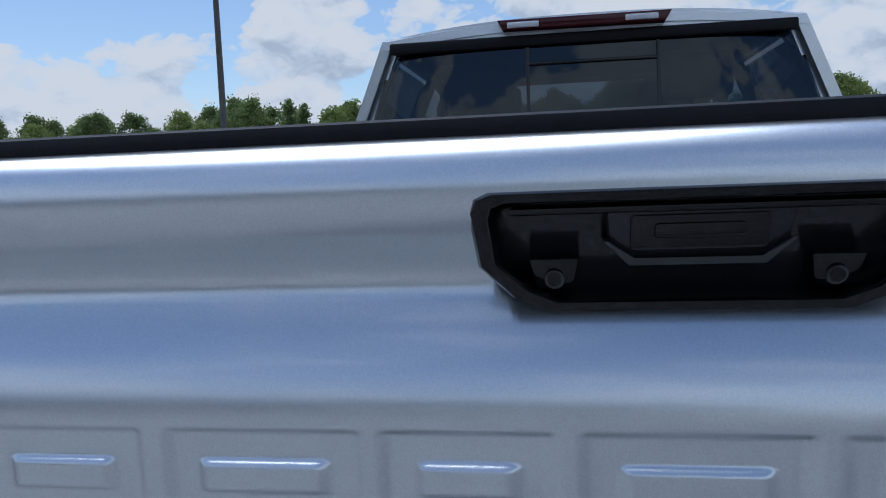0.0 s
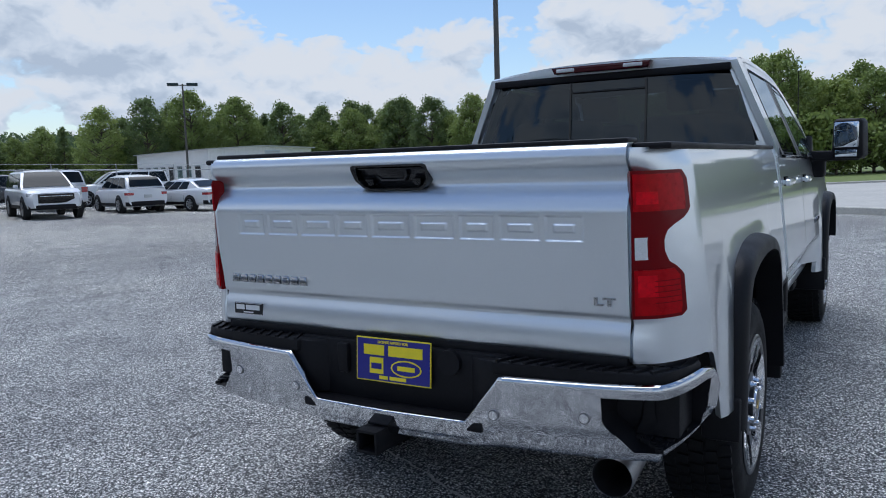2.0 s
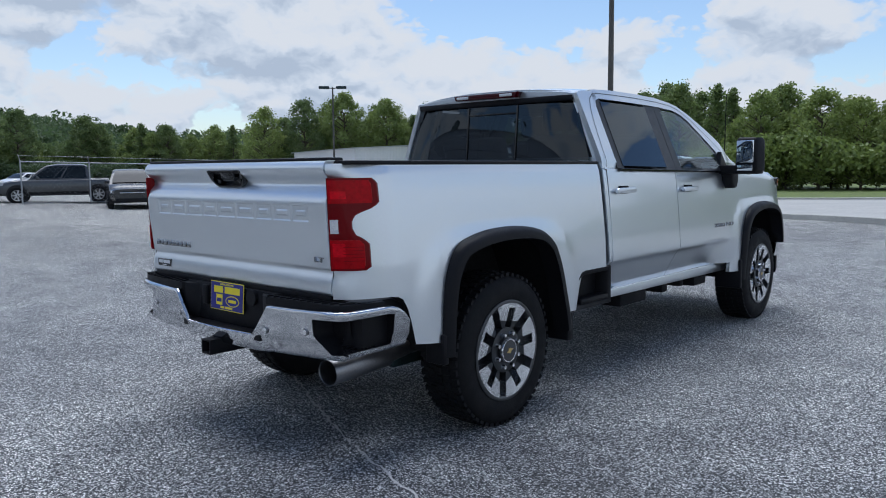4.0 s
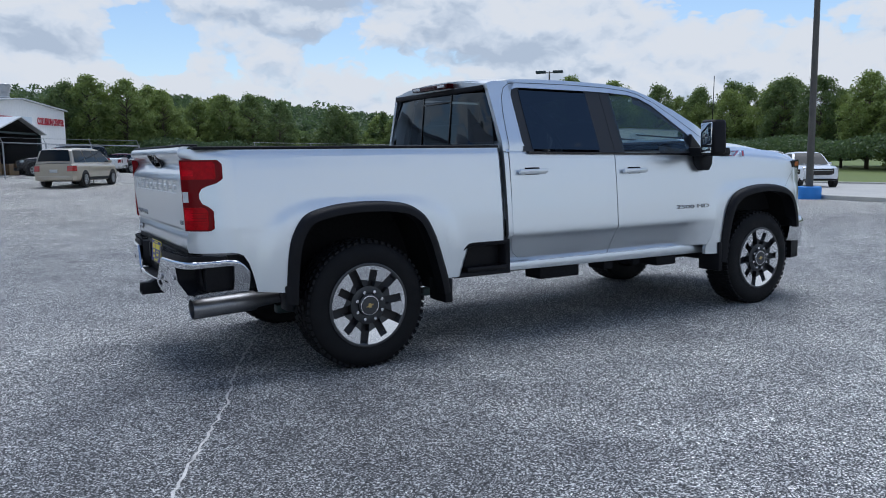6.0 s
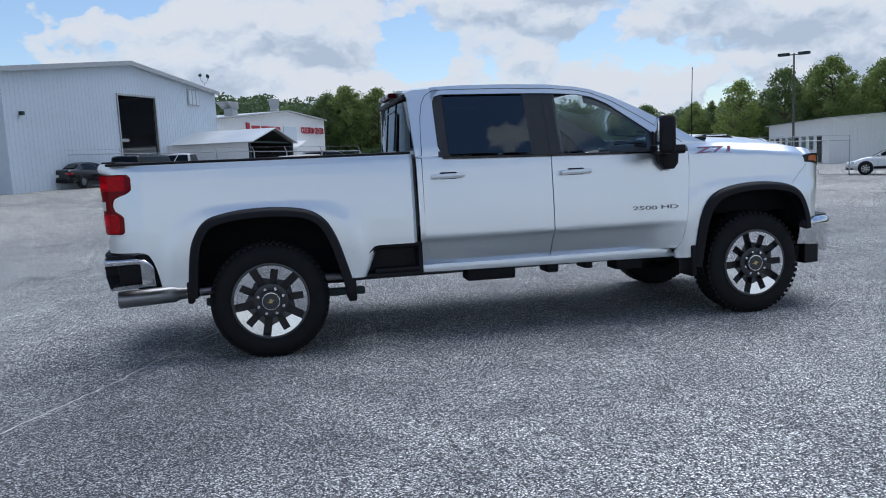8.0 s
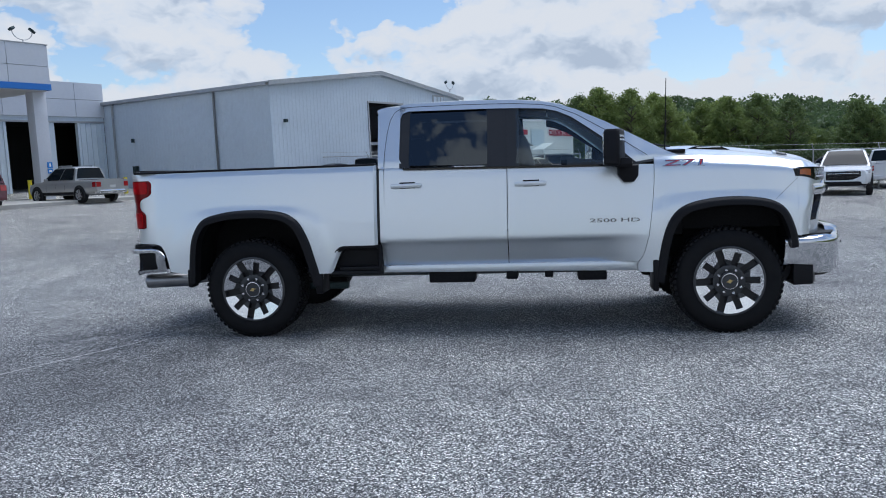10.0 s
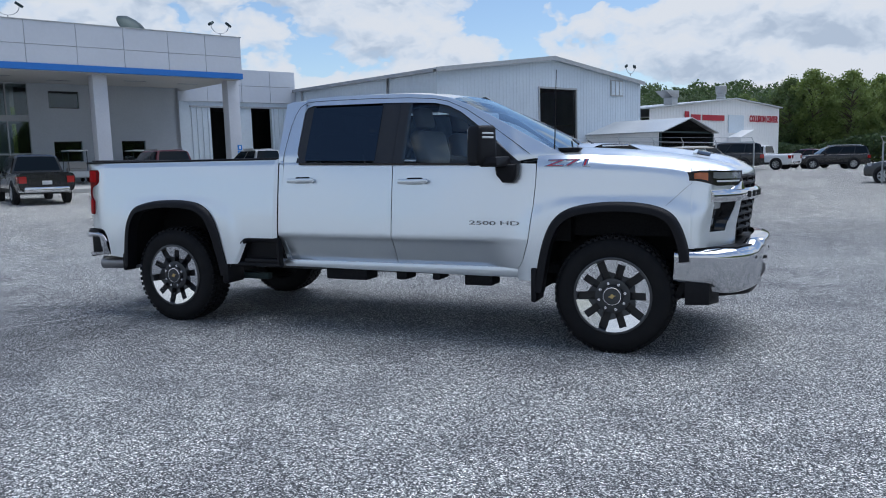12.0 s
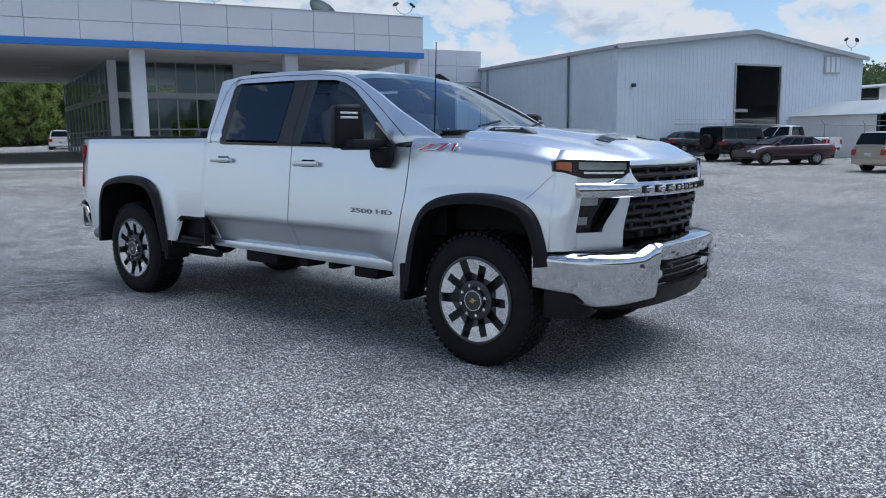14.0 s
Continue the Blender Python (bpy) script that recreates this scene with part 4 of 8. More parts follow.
# rail caps, bed box
for sgn in (-1, 1):
    bm = box(bmesh.new(), -1.085, 1.116, 0.80 if sgn > 0 else -0.918, 0.918 if sgn > 0 else -0.80, 1.472, 1.492, 0.008)
    part("bed_rail_cap", bm, BLACKPL, truck, "black plastic bed rail cap")
    boxed("bed_inner_wall", (-1.05, 1.12, sgn * 0.79 - 0.01, sgn * 0.79 + 0.01, 1.13, 1.473), SILVER, truck)
boxed("bed_floor", (-1.06, 1.12, -0.53, 0.53, 0.90, 0.94), UNDER, truck)
boxed("bed_front_wall", (1.10, 1.13, -0.80, 0.80, 0.93, 1.475), SILVER, truck)

# tailgate
# recessed blocks in place of the maker's name: from, to, kind of inner island
BLOCKS = ((0.572, 0.698, 1), (0.412, 0.552, 1), (0.240, 0.394, 1), (0.100, 0.226, 1), (-0.072, 0.082, 1), (-0.240, -0.090, 1), (-0.386, -0.262, 1), (-0.540, -0.404, 1), (-0.675, -0.556, 1))


def ramp01(d):
    return min(1.0, max(0.0, d / 0.0045))


def gate_x(z, y=0.0):
    x = -float(np.interp(z, TG_Z, TG_X))
    if 1.20 < z < 1.292:
        for a, b, kind in BLOCKS:
            if a - 0.01 < y < b + 0.01:
                d = min(y - a, b - y, z - 1.207, 1.285 - z)
                deep = ramp01(d)
                if kind == 1:
                    deep -= ramp01(min(y - a - 0.026, b - 0.026 - y, z - 1.232, 1.260 - z))
                x += 0.006 * max(0.0, deep)
    return x


tg_rows = sorted(set(TG_Z + [round(1.203 + 0.0022 * k, 4) for k in range(40)]))
tailgate = sheet("tailgate", lambda y, z: (gate_x(z, y), y, z), spread(-0.808, 0.808, 0.0045), tg_rows, SILVER, truck, "silver tailgate with pressed name blocks", depth=(0.05, 0, 0), angle=75, keep=lambda y, z: not (abs(y) < 0.148 - 1.0 * max(0.0, 1.397 - z) and 1.3685 < z < 1.449))
for sgn in (-1, 1):
    boxed("edge_gap", (-1.108, -1.05, sgn * 0.8135 - 0.0055, sgn * 0.8135 + 0.0055, 0.86, 1.475), DECALBLK, truck)
part("top_cap", box(bmesh.new(), -1.130, -1.03, -0.808, 0.808, 1.487, 1.507, 0.007), BLACKPL, tailgate, "black plastic tailgate cap")
for i in range(9):
    y0 = 0.757 - i * 0.0418
    bm = box(bmesh.new(), -0.006, 0.02, y0 - 0.035, y0, -0.016, 0.016, 0.003, m=pose(gate_x(1.036), 0, 1.036, 0, 10, 0))
    for zz in ((0.0,) if i % 3 else (-0.006, 0.007)):
        box(bm, -0.0075, 0.0, y0 - 0.028, y0 - 0.008, zz - 0.002, zz + 0.002, m=pose(gate_x(1.036), 0, 1.036, 0, 10, 0))
    part("badge_block", bm, DARKCHROME, tailgate)
words("trim_badge", "LT", 0.032, DARKCHROME, tailgate, pose(gate_x(1.03) - 0.004, -0.735, 1.030, 90, 0, -90), 0.004, squeeze=1.9, bold=0.0012)
dealer = boxed("dealer_sticker", (gate_x(0.915) - 0.003, -1.10, 0.618, 0.762, 0.893, 0.937), DECALBLK, tailgate, "black dealer sticker with white lines")
for y0, y1, z0, z1 in ((0.620, 0.760, 0.935, 0.9365), (0.620, 0.760, 0.8935, 0.895)):
    boxed("sticker_edge", (gate_x(0.915) - 0.0036, -1.11, y0, y1, z0, z1), WHITEPAINT, dealer)
for y0, y1 in ((0.710, 0.752), (0.632, 0.702)):
    boxed("printed_line", (gate_x(0.915) - 0.0042, -1.11, y0, y1, 0.911, 0.930), WHITEPAINT, dealer)
boxed("printed_line", (gate_x(0.915) - 0.0042, -1.11, 0.665, 0.715, 0.899, 0.904), WHITEPAINT, dealer)
# handle bezel
BEZ = [(0.140, 1.453), (0.151, 1.449), (0.155, 1.440), (0.151, 1.40), (0.128, 1.375), (0.105, 1.364), (-0.105, 1.364), (-0.128, 1.375), (-0.151, 1.40), (-0.155, 1.440), (-0.151, 1.449), (-0.140, 1.453)]


def ring_of(f, x):
    """The bezel's outline drawn in towards its middle, at depth x."""
    return [(x, y * (1 - 0.11 * f), 1.4085 + (z - 1.4085) * (1 - 0.22 * f)) for y, z in BEZ]


bm = bmesh.new()
rings = [[bm.verts.new(p) for p in ring_of(f, x)] for f, x in ((0.0, -1.100), (0.0, -1.1215), (0.15, -1.1265), (0.75, -1.1255), (1.0, -1.1200), (1.08, -1.0900))]
for r0, r1 in zip(rings, rings[1:]):
    for q in range(len(r0)):
        bm.faces.new((r0[q], r0[(q + 1) % len(r0)], r1[(q + 1) % len(r0)], r1[q]))
bezel = part("handle_bezel", bm, GLOSSBLK, tailgate, "gloss black tailgate handle recess with cameras")
bm = bmesh.new()
bm.faces.new([bm.verts.new(p) for p in ring_of(1.06, -1.0915)])
part("recess", bm, RECESS, bezel, smooth=False)
part("recess_lip", box(bmesh.new(), -1.1180, -1.0950, -0.128, 0.128, 1.436, 1.441, 0.002), GLOSSBLK, bezel)
part("pull", prism(bmesh.new(), [(-0.062, 1.438), (0.062, 1.438), (0.060, 1.412), (0.044, 1.399), (-0.044, 1.399), (-0.060, 1.412)], "x", -1.1100, -1.0900, 0.004), RECESS, bezel)
part("pull_edge", prism(bmesh.new(), [(-0.064, 1.416), (-0.060, 1.416), (-0.043, 1.402), (0.043, 1.402), (0.060, 1.416), (0.064, 1.416), (0.046, 1.3975), (-0.046, 1.3975)], "x", -1.1140, -1.0900, 0.001), DARKALLOY, bezel)
part("release_button", box(bmesh.new(), -1.1150, -1.1000, -0.030, 0.030, 1.417, 1.428, 0.003), GLOSSBLK, bezel)
part("button_frame", box(bmesh.new(), -1.1125, -1.1000, -0.046, 0.046, 1.408, 1.434, 0.003), GLOSSBLK, bezel)
for y in (0.098, -0.092):
    part("camera_pod", prism(bmesh.new(), [(y - 0.018, 1.404), (y + 0.018, 1.404), (y + 0.013, 1.380), (y - 0.013, 1.380)], "x", -1.1140, -1.0900, 0.003), GLOSSBLK, bezel)
    part("camera_lens", tube(bmesh.new(), (-1.1175, y, 1.388), (-1.1037, y, 1.388), 0.0050, seg=16), GLOSSBLK, bezel)
    part("lens_ring", tube(bmesh.new(), (-1.1165, y, 1.388), (-1.1037, y, 1.388), 0.0070, seg=18), DARKALLOY, bezel)
# bezel leans with the fold of the tailgate
LEAN = Matrix(((1, 0, -0.517, 0.517 * 1.364 + 0.0135), (0, 1, 0, 0), (0, 0, 1, 0), (0, 0, 0, 1)))
for ob in [bezel] + list(bezel.children):
    ob.data.transform(LEAN)


# tail lamps follow the corner
def lamp_edge(z):
    return float(np.interp(z, [0.985, 1.0, 1.11, 1.135, 1.16, 1.215, 1.245, 1.275, 1.30, 1.39, 1.412], [2.4, 2.0, 2.0, 2.6, 3.5, 3.5, 3.0, 1.4, 1.0, 1.0, 1.4]))


def lamp_place(off):
    def place(u, z):
        s0, s1 = 7.9, lamp_edge(z)
        s = -(s0 + (s1 - s0) * u)
        k = -s
        i = min(int(k), len(REAR) - 2)
        uu = k - i
        f = REAR[i][1] * (1 - uu) + REAR[i + 1][1] * uu
        x = REAR[i][0] * (1 - uu) + REAR[i + 1][0] * uu
        x -= float(np.interp(z, [0.98, 1.41], [-0.002, 0.016])) * f ** 2.5
        y = -(flank(-0.9, z) * (1 - f) + 0.818 * f)
        out = Vector((-0.55 - 0.45 * smooth01(1, 7, k), -0.84 * (1 - smooth01(1, 8, k)), 0)).normalized()
        p = Vector((x, y, z)) + out * off
        return tuple(p)
    return place


LZ = [0.985, 0.992, 1.0, 1.03, 1.06, 1.09, 1.105, 1.12, 1.135, 1.15, 1.18, 1.21, 1.225, 1.24, 1.255, 1.27, 1.285, 1.30, 1.33, 1.36, 1.385, 1.40, 1.412]
lamp = sheet("tail_lamp", lamp_place(0.012), lin(0, 1, 21), LZ, DEEPRED, truck, "red tail lamp with clear reversing lens", depth=(0.04, 0.02, 0))
for z0, z1, u0, u1, mt, nm, off in ((1.158, 1.222, 0.20, 0.60, WHITELENS, "reversing_lens", 0.016), (1.296, 1.402, 0.10, 0.93, REDLENS, "brake_lens", 0.0165), (1.316, 1.352, 0.20, 0.58, BRIGHTRED, "inner_lens", 0.0172), (0.996, 1.128, 0.12, 0.93, REDLENS, "turn_lens", 0.0165), (1.050, 1.112, 0.22, 0.60, BRIGHTRED, "inner_lens", 0.0172)):
    o = sheet(nm, lamp_place(off), lin(u0, u1, 13), lin(z0, z1, 7), mt, lamp, depth=(0.006, 0.003, 0))
    mirrored(o)
for k in range(5):
    o = sheet("lens_rib", lamp_place(0.0178), lin(0.55, 0.92, 9), [1.03 + 0.016 * k, 1.0325 + 0.016 * k], DEEPRED, lamp)
    mirrored(o)
lamp2 = mirrored(lamp)
for o in [c for c in lamp.children]:
    if o.data.vertices[0].co.y > 0:
        o.parent = lamp2

# cab: lower side, doors, greenhouse


def upper(z):
    """Greenhouse: distance of the glass plane from the middle."""
    return 0.932 - 0.42 * (z - 1.445)


def belt(x):
    return float(np.interp(x, [1.1, 1.3, 3.1, 3.5], [1.447, 1.445, 1.412, 1.40]))


def door_front(z):
    return float(np.interp(z, [0.60, 0.66, 0.83, 1.10, 1.28, 1.42], [3.31, 3.355, 3.40, 3.435, 3.45, 3.452]))


def door(name, xa, xb, label):
    """xa, xb: functions of z giving the rear and front edges."""
    def place(u, v):
        z = 0.605 + (1.432 - 0.605) * v
        x = xa(z) + (xb(z) - xa(z)) * u
        z2 = 0.605 + (belt(x) - 0.605) * v
        return (x, -flank(x, z2) - 0.004, z2)
    ob = sheet(name, place, lin(0, 1, 26), rows_side, SILVER, truck, label, depth=(0, 0.03, 0))
    return ob


def rear_edge(z):
    return float(np.interp(z, [0.605, 0.64, 0.69, 0.80, 1.44], [1.44, 1.31, 1.24, 1.195, 1.205]))


door_r = door("rear_door", rear_edge, lambda z: 2.2465 + 0.008 * (z - 1.0), "silver rear door with tinted window")
door_f = door("front_door", lambda z: 2.2535 + 0.008 * (z - 1.0), door_front, "silver front door")


def handle(d, x0, x1, z):
    y = -flank(0.5 * (x0 + x1), z)
    bm = bmesh.new()
    prof = [(x0, z - 0.012), (x0 + 0.01, z - 0.02), (x1 - 0.02, z - 0.018), (x1, z - 0.006), (x1, z + 0.012), (x1 - 0.02, z + 0.02), (x0 + 0.01, z + 0.018), (x0, z + 0.008)]
    prism(bm, prof, "y", y - 0.045, y - 0.018, 0.008)
    part("door_handle", bm, SILVER, d, "body-coloured door handle")
    bm = box(bmesh.new(), x0 + 0.07, x1 - 0.06, y - 0.012, y + 0.01, z - 0.024, z + 0.03, 0.006)
    part("handle_cup", bm, CABINDARK, d)
    for xx in (x0 + 0.03, x1 - 0.03):
        part("handle_post", box(bmesh.new(), xx - 0.012, xx + 0.012, y - 0.03, y + 0.005, z - 0.012, z + 0.012, 0.003), SILVER, d)


handle(door_r, 1.265, 1.53, 1.292)
handle(door_f, 2.315, 2.58, 1.277)
# lettering on the front door
for text, bx in (("2500", 3.035), ("HD", 3.255)):
    words("model_badge", text, 0.044, DARKCHROME, door_f, pose(bx, -flank(3.12, 0.95) - 0.006, 0.952, 90, 1.0, 0), 0.004, squeeze=2.5, bold=0.0006)


def strip_panel(name, xs, lo, hi, mat, parent, off=0.0, label="", n=8, depth=0.025, fn=upper):
    def place(x, v):
        z = lo(x) + (hi(x) - lo(x)) * v
        return (x, -fn(z) - off, z)
    return sheet(name, place, xs, lin(0, 1, n), mat, parent, label, depth=(0, depth, 0))


WT = [(1.33, 1.88), (1.355, 1.915), (1.41, 1.932), (2.1, 1.925), (2.34, 1.918), (2.56, 1.905), (2.68, 1.878), (2.80, 1.822), (2.94, 1.722), (3.13, 1.582), (3.31, 1.425)]
RT = [(1.13, 1.955), (1.19, 1.975), (1.39, 1.995), (1.60, 2.003), (1.96, 2.003), (2.31, 1.993), (2.55, 1.968), (2.67, 1.945), (2.84, 1.885), (3.07, 1.775), (3.30, 1.65), (3.55, 1.515), (3.66, 1.468)]


def curve(pts):
    return lambda x: float(np.interp(x, [p[0] for p in pts], [p[1] for p in pts]))


wtop, rtop = curve(WT), curve(RT)
# roof rail and A pillar in body colour
def rail_low(x):
    return wtop(x) if x < 3.31 else float(np.interp(x, [3.31, 3.40, 3.66], [1.425, 1.44, 1.455]))


def rail_place(x, v):
    z = rail_low(x) + (rtop(x) - rail_low(x)) * v
    return (x, -min(upper(z) + 0.012, 0.931) + 0.062 * smooth01(3.22, 3.60, x), z)


rail = sheet("cab_side_frame", rail_place, spread(1.33, 3.655, 0.03, [p[0] for p in WT + RT if p[0] < 3.655]), lin(0, 1, 7), SILVER, truck, "silver roof rail and windscreen pillar", depth=(0, 0.025, 0))
mirrored(rail)


def cp_place(u, v):
    z = 1.446 + (rtop(1.2) - 1.446) * v
    xr = float(np.interp(z, [1.40, 1.50, 1.97], [1.155, 1.150, 1.135]))
    xf = float(np.interp(z, [1.40, 1.45, 1.52, 1.88, 1.915, 1.97], [1.40, 1.37, 1.335, 1.335, 1.355, 1.40]))
    x = xr + (xf - xr) * u
    zz = min(z, rtop(x))
    k = smooth01(1.44, 1.54, zz)
    return (x, -(upper(zz) + 0.012) * k - (flank(1.25, 1.44) + 0.004 + 0.25 * (1.446 - zz)) * (1 - k), zz)


SEAM = [(1.205, 1.448), (1.212, 1.60), (1.226, 1.75), (1.25, 1.86), (1.285, 1.925), (1.34, 1.958), (1.42, 1.966), (1.6, 1.968), (1.96, 1.967), (2.31, 1.957), (2.55, 1.938), (2.67, 1.912), (2.84, 1.84), (3.07, 1.70), (3.30, 1.545), (3.40, 1.475)]


def seam_place(s, v):
    """The gap line round both doors, above the belt."""
    x, z = float(np.interp(s, range(len(SEAM)), [p[0] for p in SEAM])), float(np.interp(s, range(len(SEAM)), [p[1] for p in SEAM]))
    i = min(int(s), len(SEAM) - 2)
    d = (Vector(SEAM[i + 1]) - Vector(SEAM[i])).normalized()
    x, z = x - d.y * 0.0045 * v, z + d.x * 0.0045 * v
    k = smooth01(1.44, 1.54, z) if x < 2 else 1.0
    return (x, -(upper(z) + 0.012) * k - (flank(1.25, 1.44) + 0.004) * (1 - k) - 0.0015, z)


mirrored(sheet("door_gap", seam_place, lin(0, len(SEAM) - 1, 61), [0, 1], DECALBLK, truck, "dark gap line round the doors"))
mirrored(sheet("rear_pillar", cp_place, lin(0, 1, 8), lin(0, 1, 16), SILVER, truck, "silver rear cab pillar", depth=(0, 0.04, 0)))
# lower cab strip behind the rear door and below the pillars
side_panel("cab_sill_corner", spread(1.16, 1.50, 0.04), lambda x: 0.55, lambda x: 0.86, lin(0, 1, 12), fn=lambda x, z: flank(x, z) - 0.006)
side_panel("cab_rear_strip", [1.158, 1.168, 1.18, 1.198], lambda x: 0.56, lambda x: 1.44, rows_side)
side_panel("bed_gap_liner", [1.112, 1.120, 1.135, 1.149], lambda x: 0.60, lambda x: 1.44, lin(0, 1, 14), "dark gap between cab and bed", fn=lambda x, z: flank(1.2, z) - 0.034, mat=DECALBLK)
# black window frames and glass
frame1 = strip_panel("window_surround", spread(1.337, 2.145, 0.03, [p[0] for p in WT]), belt, lambda x: wtop(x) - 0.001, SURROUND, door_r, 0.004, "black window surround", 8)
frame2 = strip_panel("window_surround", spread(2.145, 3.33, 0.03, [p[0] for p in WT]), belt, lambda x: max(belt(x) + 0.004, wtop(x) - 0.001), SURROUND, door_f, 0.004, "black window surround", 8)
g1 = strip_panel("window_glass", spread(1.42, 2.09, 0.05), lambda x: belt(x) + 0.018, lambda x: wtop(x) - 0.02, GLASS_D, door_r, 0.008, "dark tinted window glass", 6, 0.004)
g2 = strip_panel("window_glass", spread(2.335, 3.17, 0.04, [p[0] for p in WT]), lambda x: belt(x) + 0.018, lambda x: max(wtop(x) - 0.022, belt(x) + 0.03), GLASS_C, door_f, 0.008, "lightly tinted window glass", 6, 0.004)


strip_panel("pillar_gap", [2.2465, 2.2535], lambda x: belt(x) + 0.004, lambda x: wtop(x) - 0.002, DECALBLK, door_f, 0.0055, "", 8, 0.004)


def hole(ob, x0, x1, margin_lo, margin_hi):
    """Opens a window in a surround strip."""
    bm = bmesh.new()
    bm.from_mesh(ob.data)
    kill = [f for f in bm.faces if x0 < f.calc_center_median().x < x1 and belt(f.calc_center_median().x) + margin_lo < f.calc_center_median().z < wtop(f.calc_center_median().x) - margin_hi]
    bmesh.ops.delete(bm, geom=kill, context="FACES")
    bm.to_mesh(ob.data)
    bm.free()


hole(frame1, 1.43, 2.085, 0.03, 0.035)
hole(frame2, 2.35, 3.10, 0.03, 0.035)
boxed("belt_moulding", (1.345, 3.30, -0.952, -0.93, 1.425, 1.443), GLOSSBLK, door_f, bevel=0.004, m=Matrix.Rotation(radians(0.95), 4, Vector((0, 1, 0))) @ Matrix.Translation((0.0, 0, 0.022)))
for d in (door_r, door_f):
    d2 = mirrored(d)
    for c in [c for c in d.children]:
        c2 = mirrored(c)
        c2.parent = d2
        if c.name.startswith("model_badge"):
            bpy.data.objects.remove(c2)

# roof with crown
def roof_place(u, v):
    x = u
    zt = rtop(x)
    edge = upper(zt) + 0.012
    y = edge * v
    crown = 0.045 * (1 - abs(v) ** 2.4)
    return (x, y, zt + crown - 0.004)


roof = sheet("roof", roof_place, spread(1.13, 2.70, 0.05, [1.15, 1.17, 1.19, 1.22, 2.6, 2.65]), lin(-1, 1, 25), SILVER, truck, "silver cab roof", depth=(0, 0, -0.03))
# windscreen
def ws_place(u, v):
    """u across, v from the roof down to the cowl."""
    x0, z0, x1, z1 = 2.69, 1.937, 3.56, 1.50
    half = 0.70 + (0.86 - 0.70) * v
    bow = 0.10 * (1 - u * u)
    return (x0 + (x1 - x0) * v + bow * (0.3 + 0.7 * v), half * u, z0 + (z1 - z0) * v + 0.043 * (1 - abs(u) ** 2.4) * (1 - v) + 0.012 * math.sin(math.pi * v))


part_ws = sheet("windscreen", ws_place, lin(-1, 1, 21), lin(0, 1, 12), GLASS_W, truck, "clear windscreen", depth=(-0.004, 0, -0.004))
sheet("windscreen_edge", lambda u, v: tuple(Vector(ws_place(u, 0.955 + 0.06 * v)) + Vector((0.004, 0, 0.004))), lin(-1, 1, 21), lin(0, 1, 3), GLOSSBLK, truck, "black windscreen edge band")
# rear cab wall, window
def back_place(y, v):
    z = 0.95 + (2.01 - 0.95) * v
    w = (flank(1.2, z) - 0.03 if z < 1.42 else upper(z)) - 0.002
    return (1.152 - 0.015 * v + 0.03 * (abs(y)) ** 6, w * y, min(z, rtop(1.16) + 0.045 * (1 - abs(y) ** 2.4)))


back = sheet("cab_back_wall", back_place, lin(-1, 1, 31), lin(0, 1, 40), SILVER, truck, "silver cab back wall", depth=(0.03, 0, 0), keep=lambda y, v: not (abs(y) < 0.95 and 1.525 < 0.95 + 1.06 * v < 1.92))
def rw_place(y, v):
    z = 1.50 + 0.425 * v
    w = float(np.interp(z, [1.50, 1.60, 1.925], [0.83, 0.805, 0.70]))
    return (1.098 + 0.038 * v + 0.035 * abs(y) ** 4, w * y, z)


rear_glass = sheet("rear_window", rw_place, lin(-1, 1, 25), lin(0, 1, 8), GLASS_R, truck, "dark tinted sliding rear window", depth=(0.006, 0, 0))
for y in (0.205, -0.245):
    part("slider_edge", prism(bmesh.new(), [(1.090, 1.51), (1.098, 1.51), (1.135, 1.905), (1.127, 1.905)], "y", y - 0.006, y + 0.006, 0.001), GLOSSBLK, rear_glass)
part("upper_edge", box(bmesh.new(), 1.120, 1.132, -0.24, 0.20, 1.838, 1.85, 0.002), GLOSSBLK, rear_glass)
part("window_band", box(bmesh.new(), 1.112, 1.145, -0.70, 0.70, 1.905, 1.945, 0.008), BLACKPL, rear_glass, "black band under the roof lip")
third = part("high_brake_lamp", prism(bmesh.new(), [(0.305, 1.992), (0.285, 1.955), (-0.262, 1.952), (-0.285, 1.99)], "x", 1.065, 1.14, 0.006), MAROONLENS, truck, "red high-mounted brake lamp")
for y0, y1 in ((0.16, 0.27), (-0.24, -0.13)):
    part("cargo_lens", box(bmesh.new(), 1.060, 1.08, y0, y1, 1.961, 1.982, 0.004), WHITELENS, third)

# rockers and front fenders
def rock_lo(x):
    return float(np.interp(x, [1.15, 3.4], [0.545, 0.52]))


side_panel("rocker", spread(1.16, 3.43, 0.12), rock_lo, lambda x: 0.602, [0, 0.12, 0.3, 0.5, 0.7, 0.85, 0.94, 1.0], "silver rocker panel", fn=lambda x, z: 0.890 - 5.5 * (z - 0.570) ** 2)
bright = boxed("sill_line", (1.2, 3.34, -0.8865, -0.855, 0.600, 0.6055), ALLOY, truck, bevel=0.002)
mirrored(bright)


def fend_top(x):
    return float(np.interp(x, [3.3, 3.55, 3.83, 4.13, 4.43, 4.60, 4.72, 4.80], [1.455, 1.465, 1.462, 1.445, 1.415, 1.385, 1.355, 1.335]))


def fend_low(x):
    if x < 3.47:
        return 0.52
    if x < 4.55:
        return arch_low(ARCH_F)(x)
    return 0.79


def fend_fn(x, z):
    y = flank(x, z)
    t = fend_top(x)
    return y - (0.02 + 0.08 * smooth01(3.5, 4.1, x)) * smooth01(t - 0.12, t + 0.02, z) ** 2


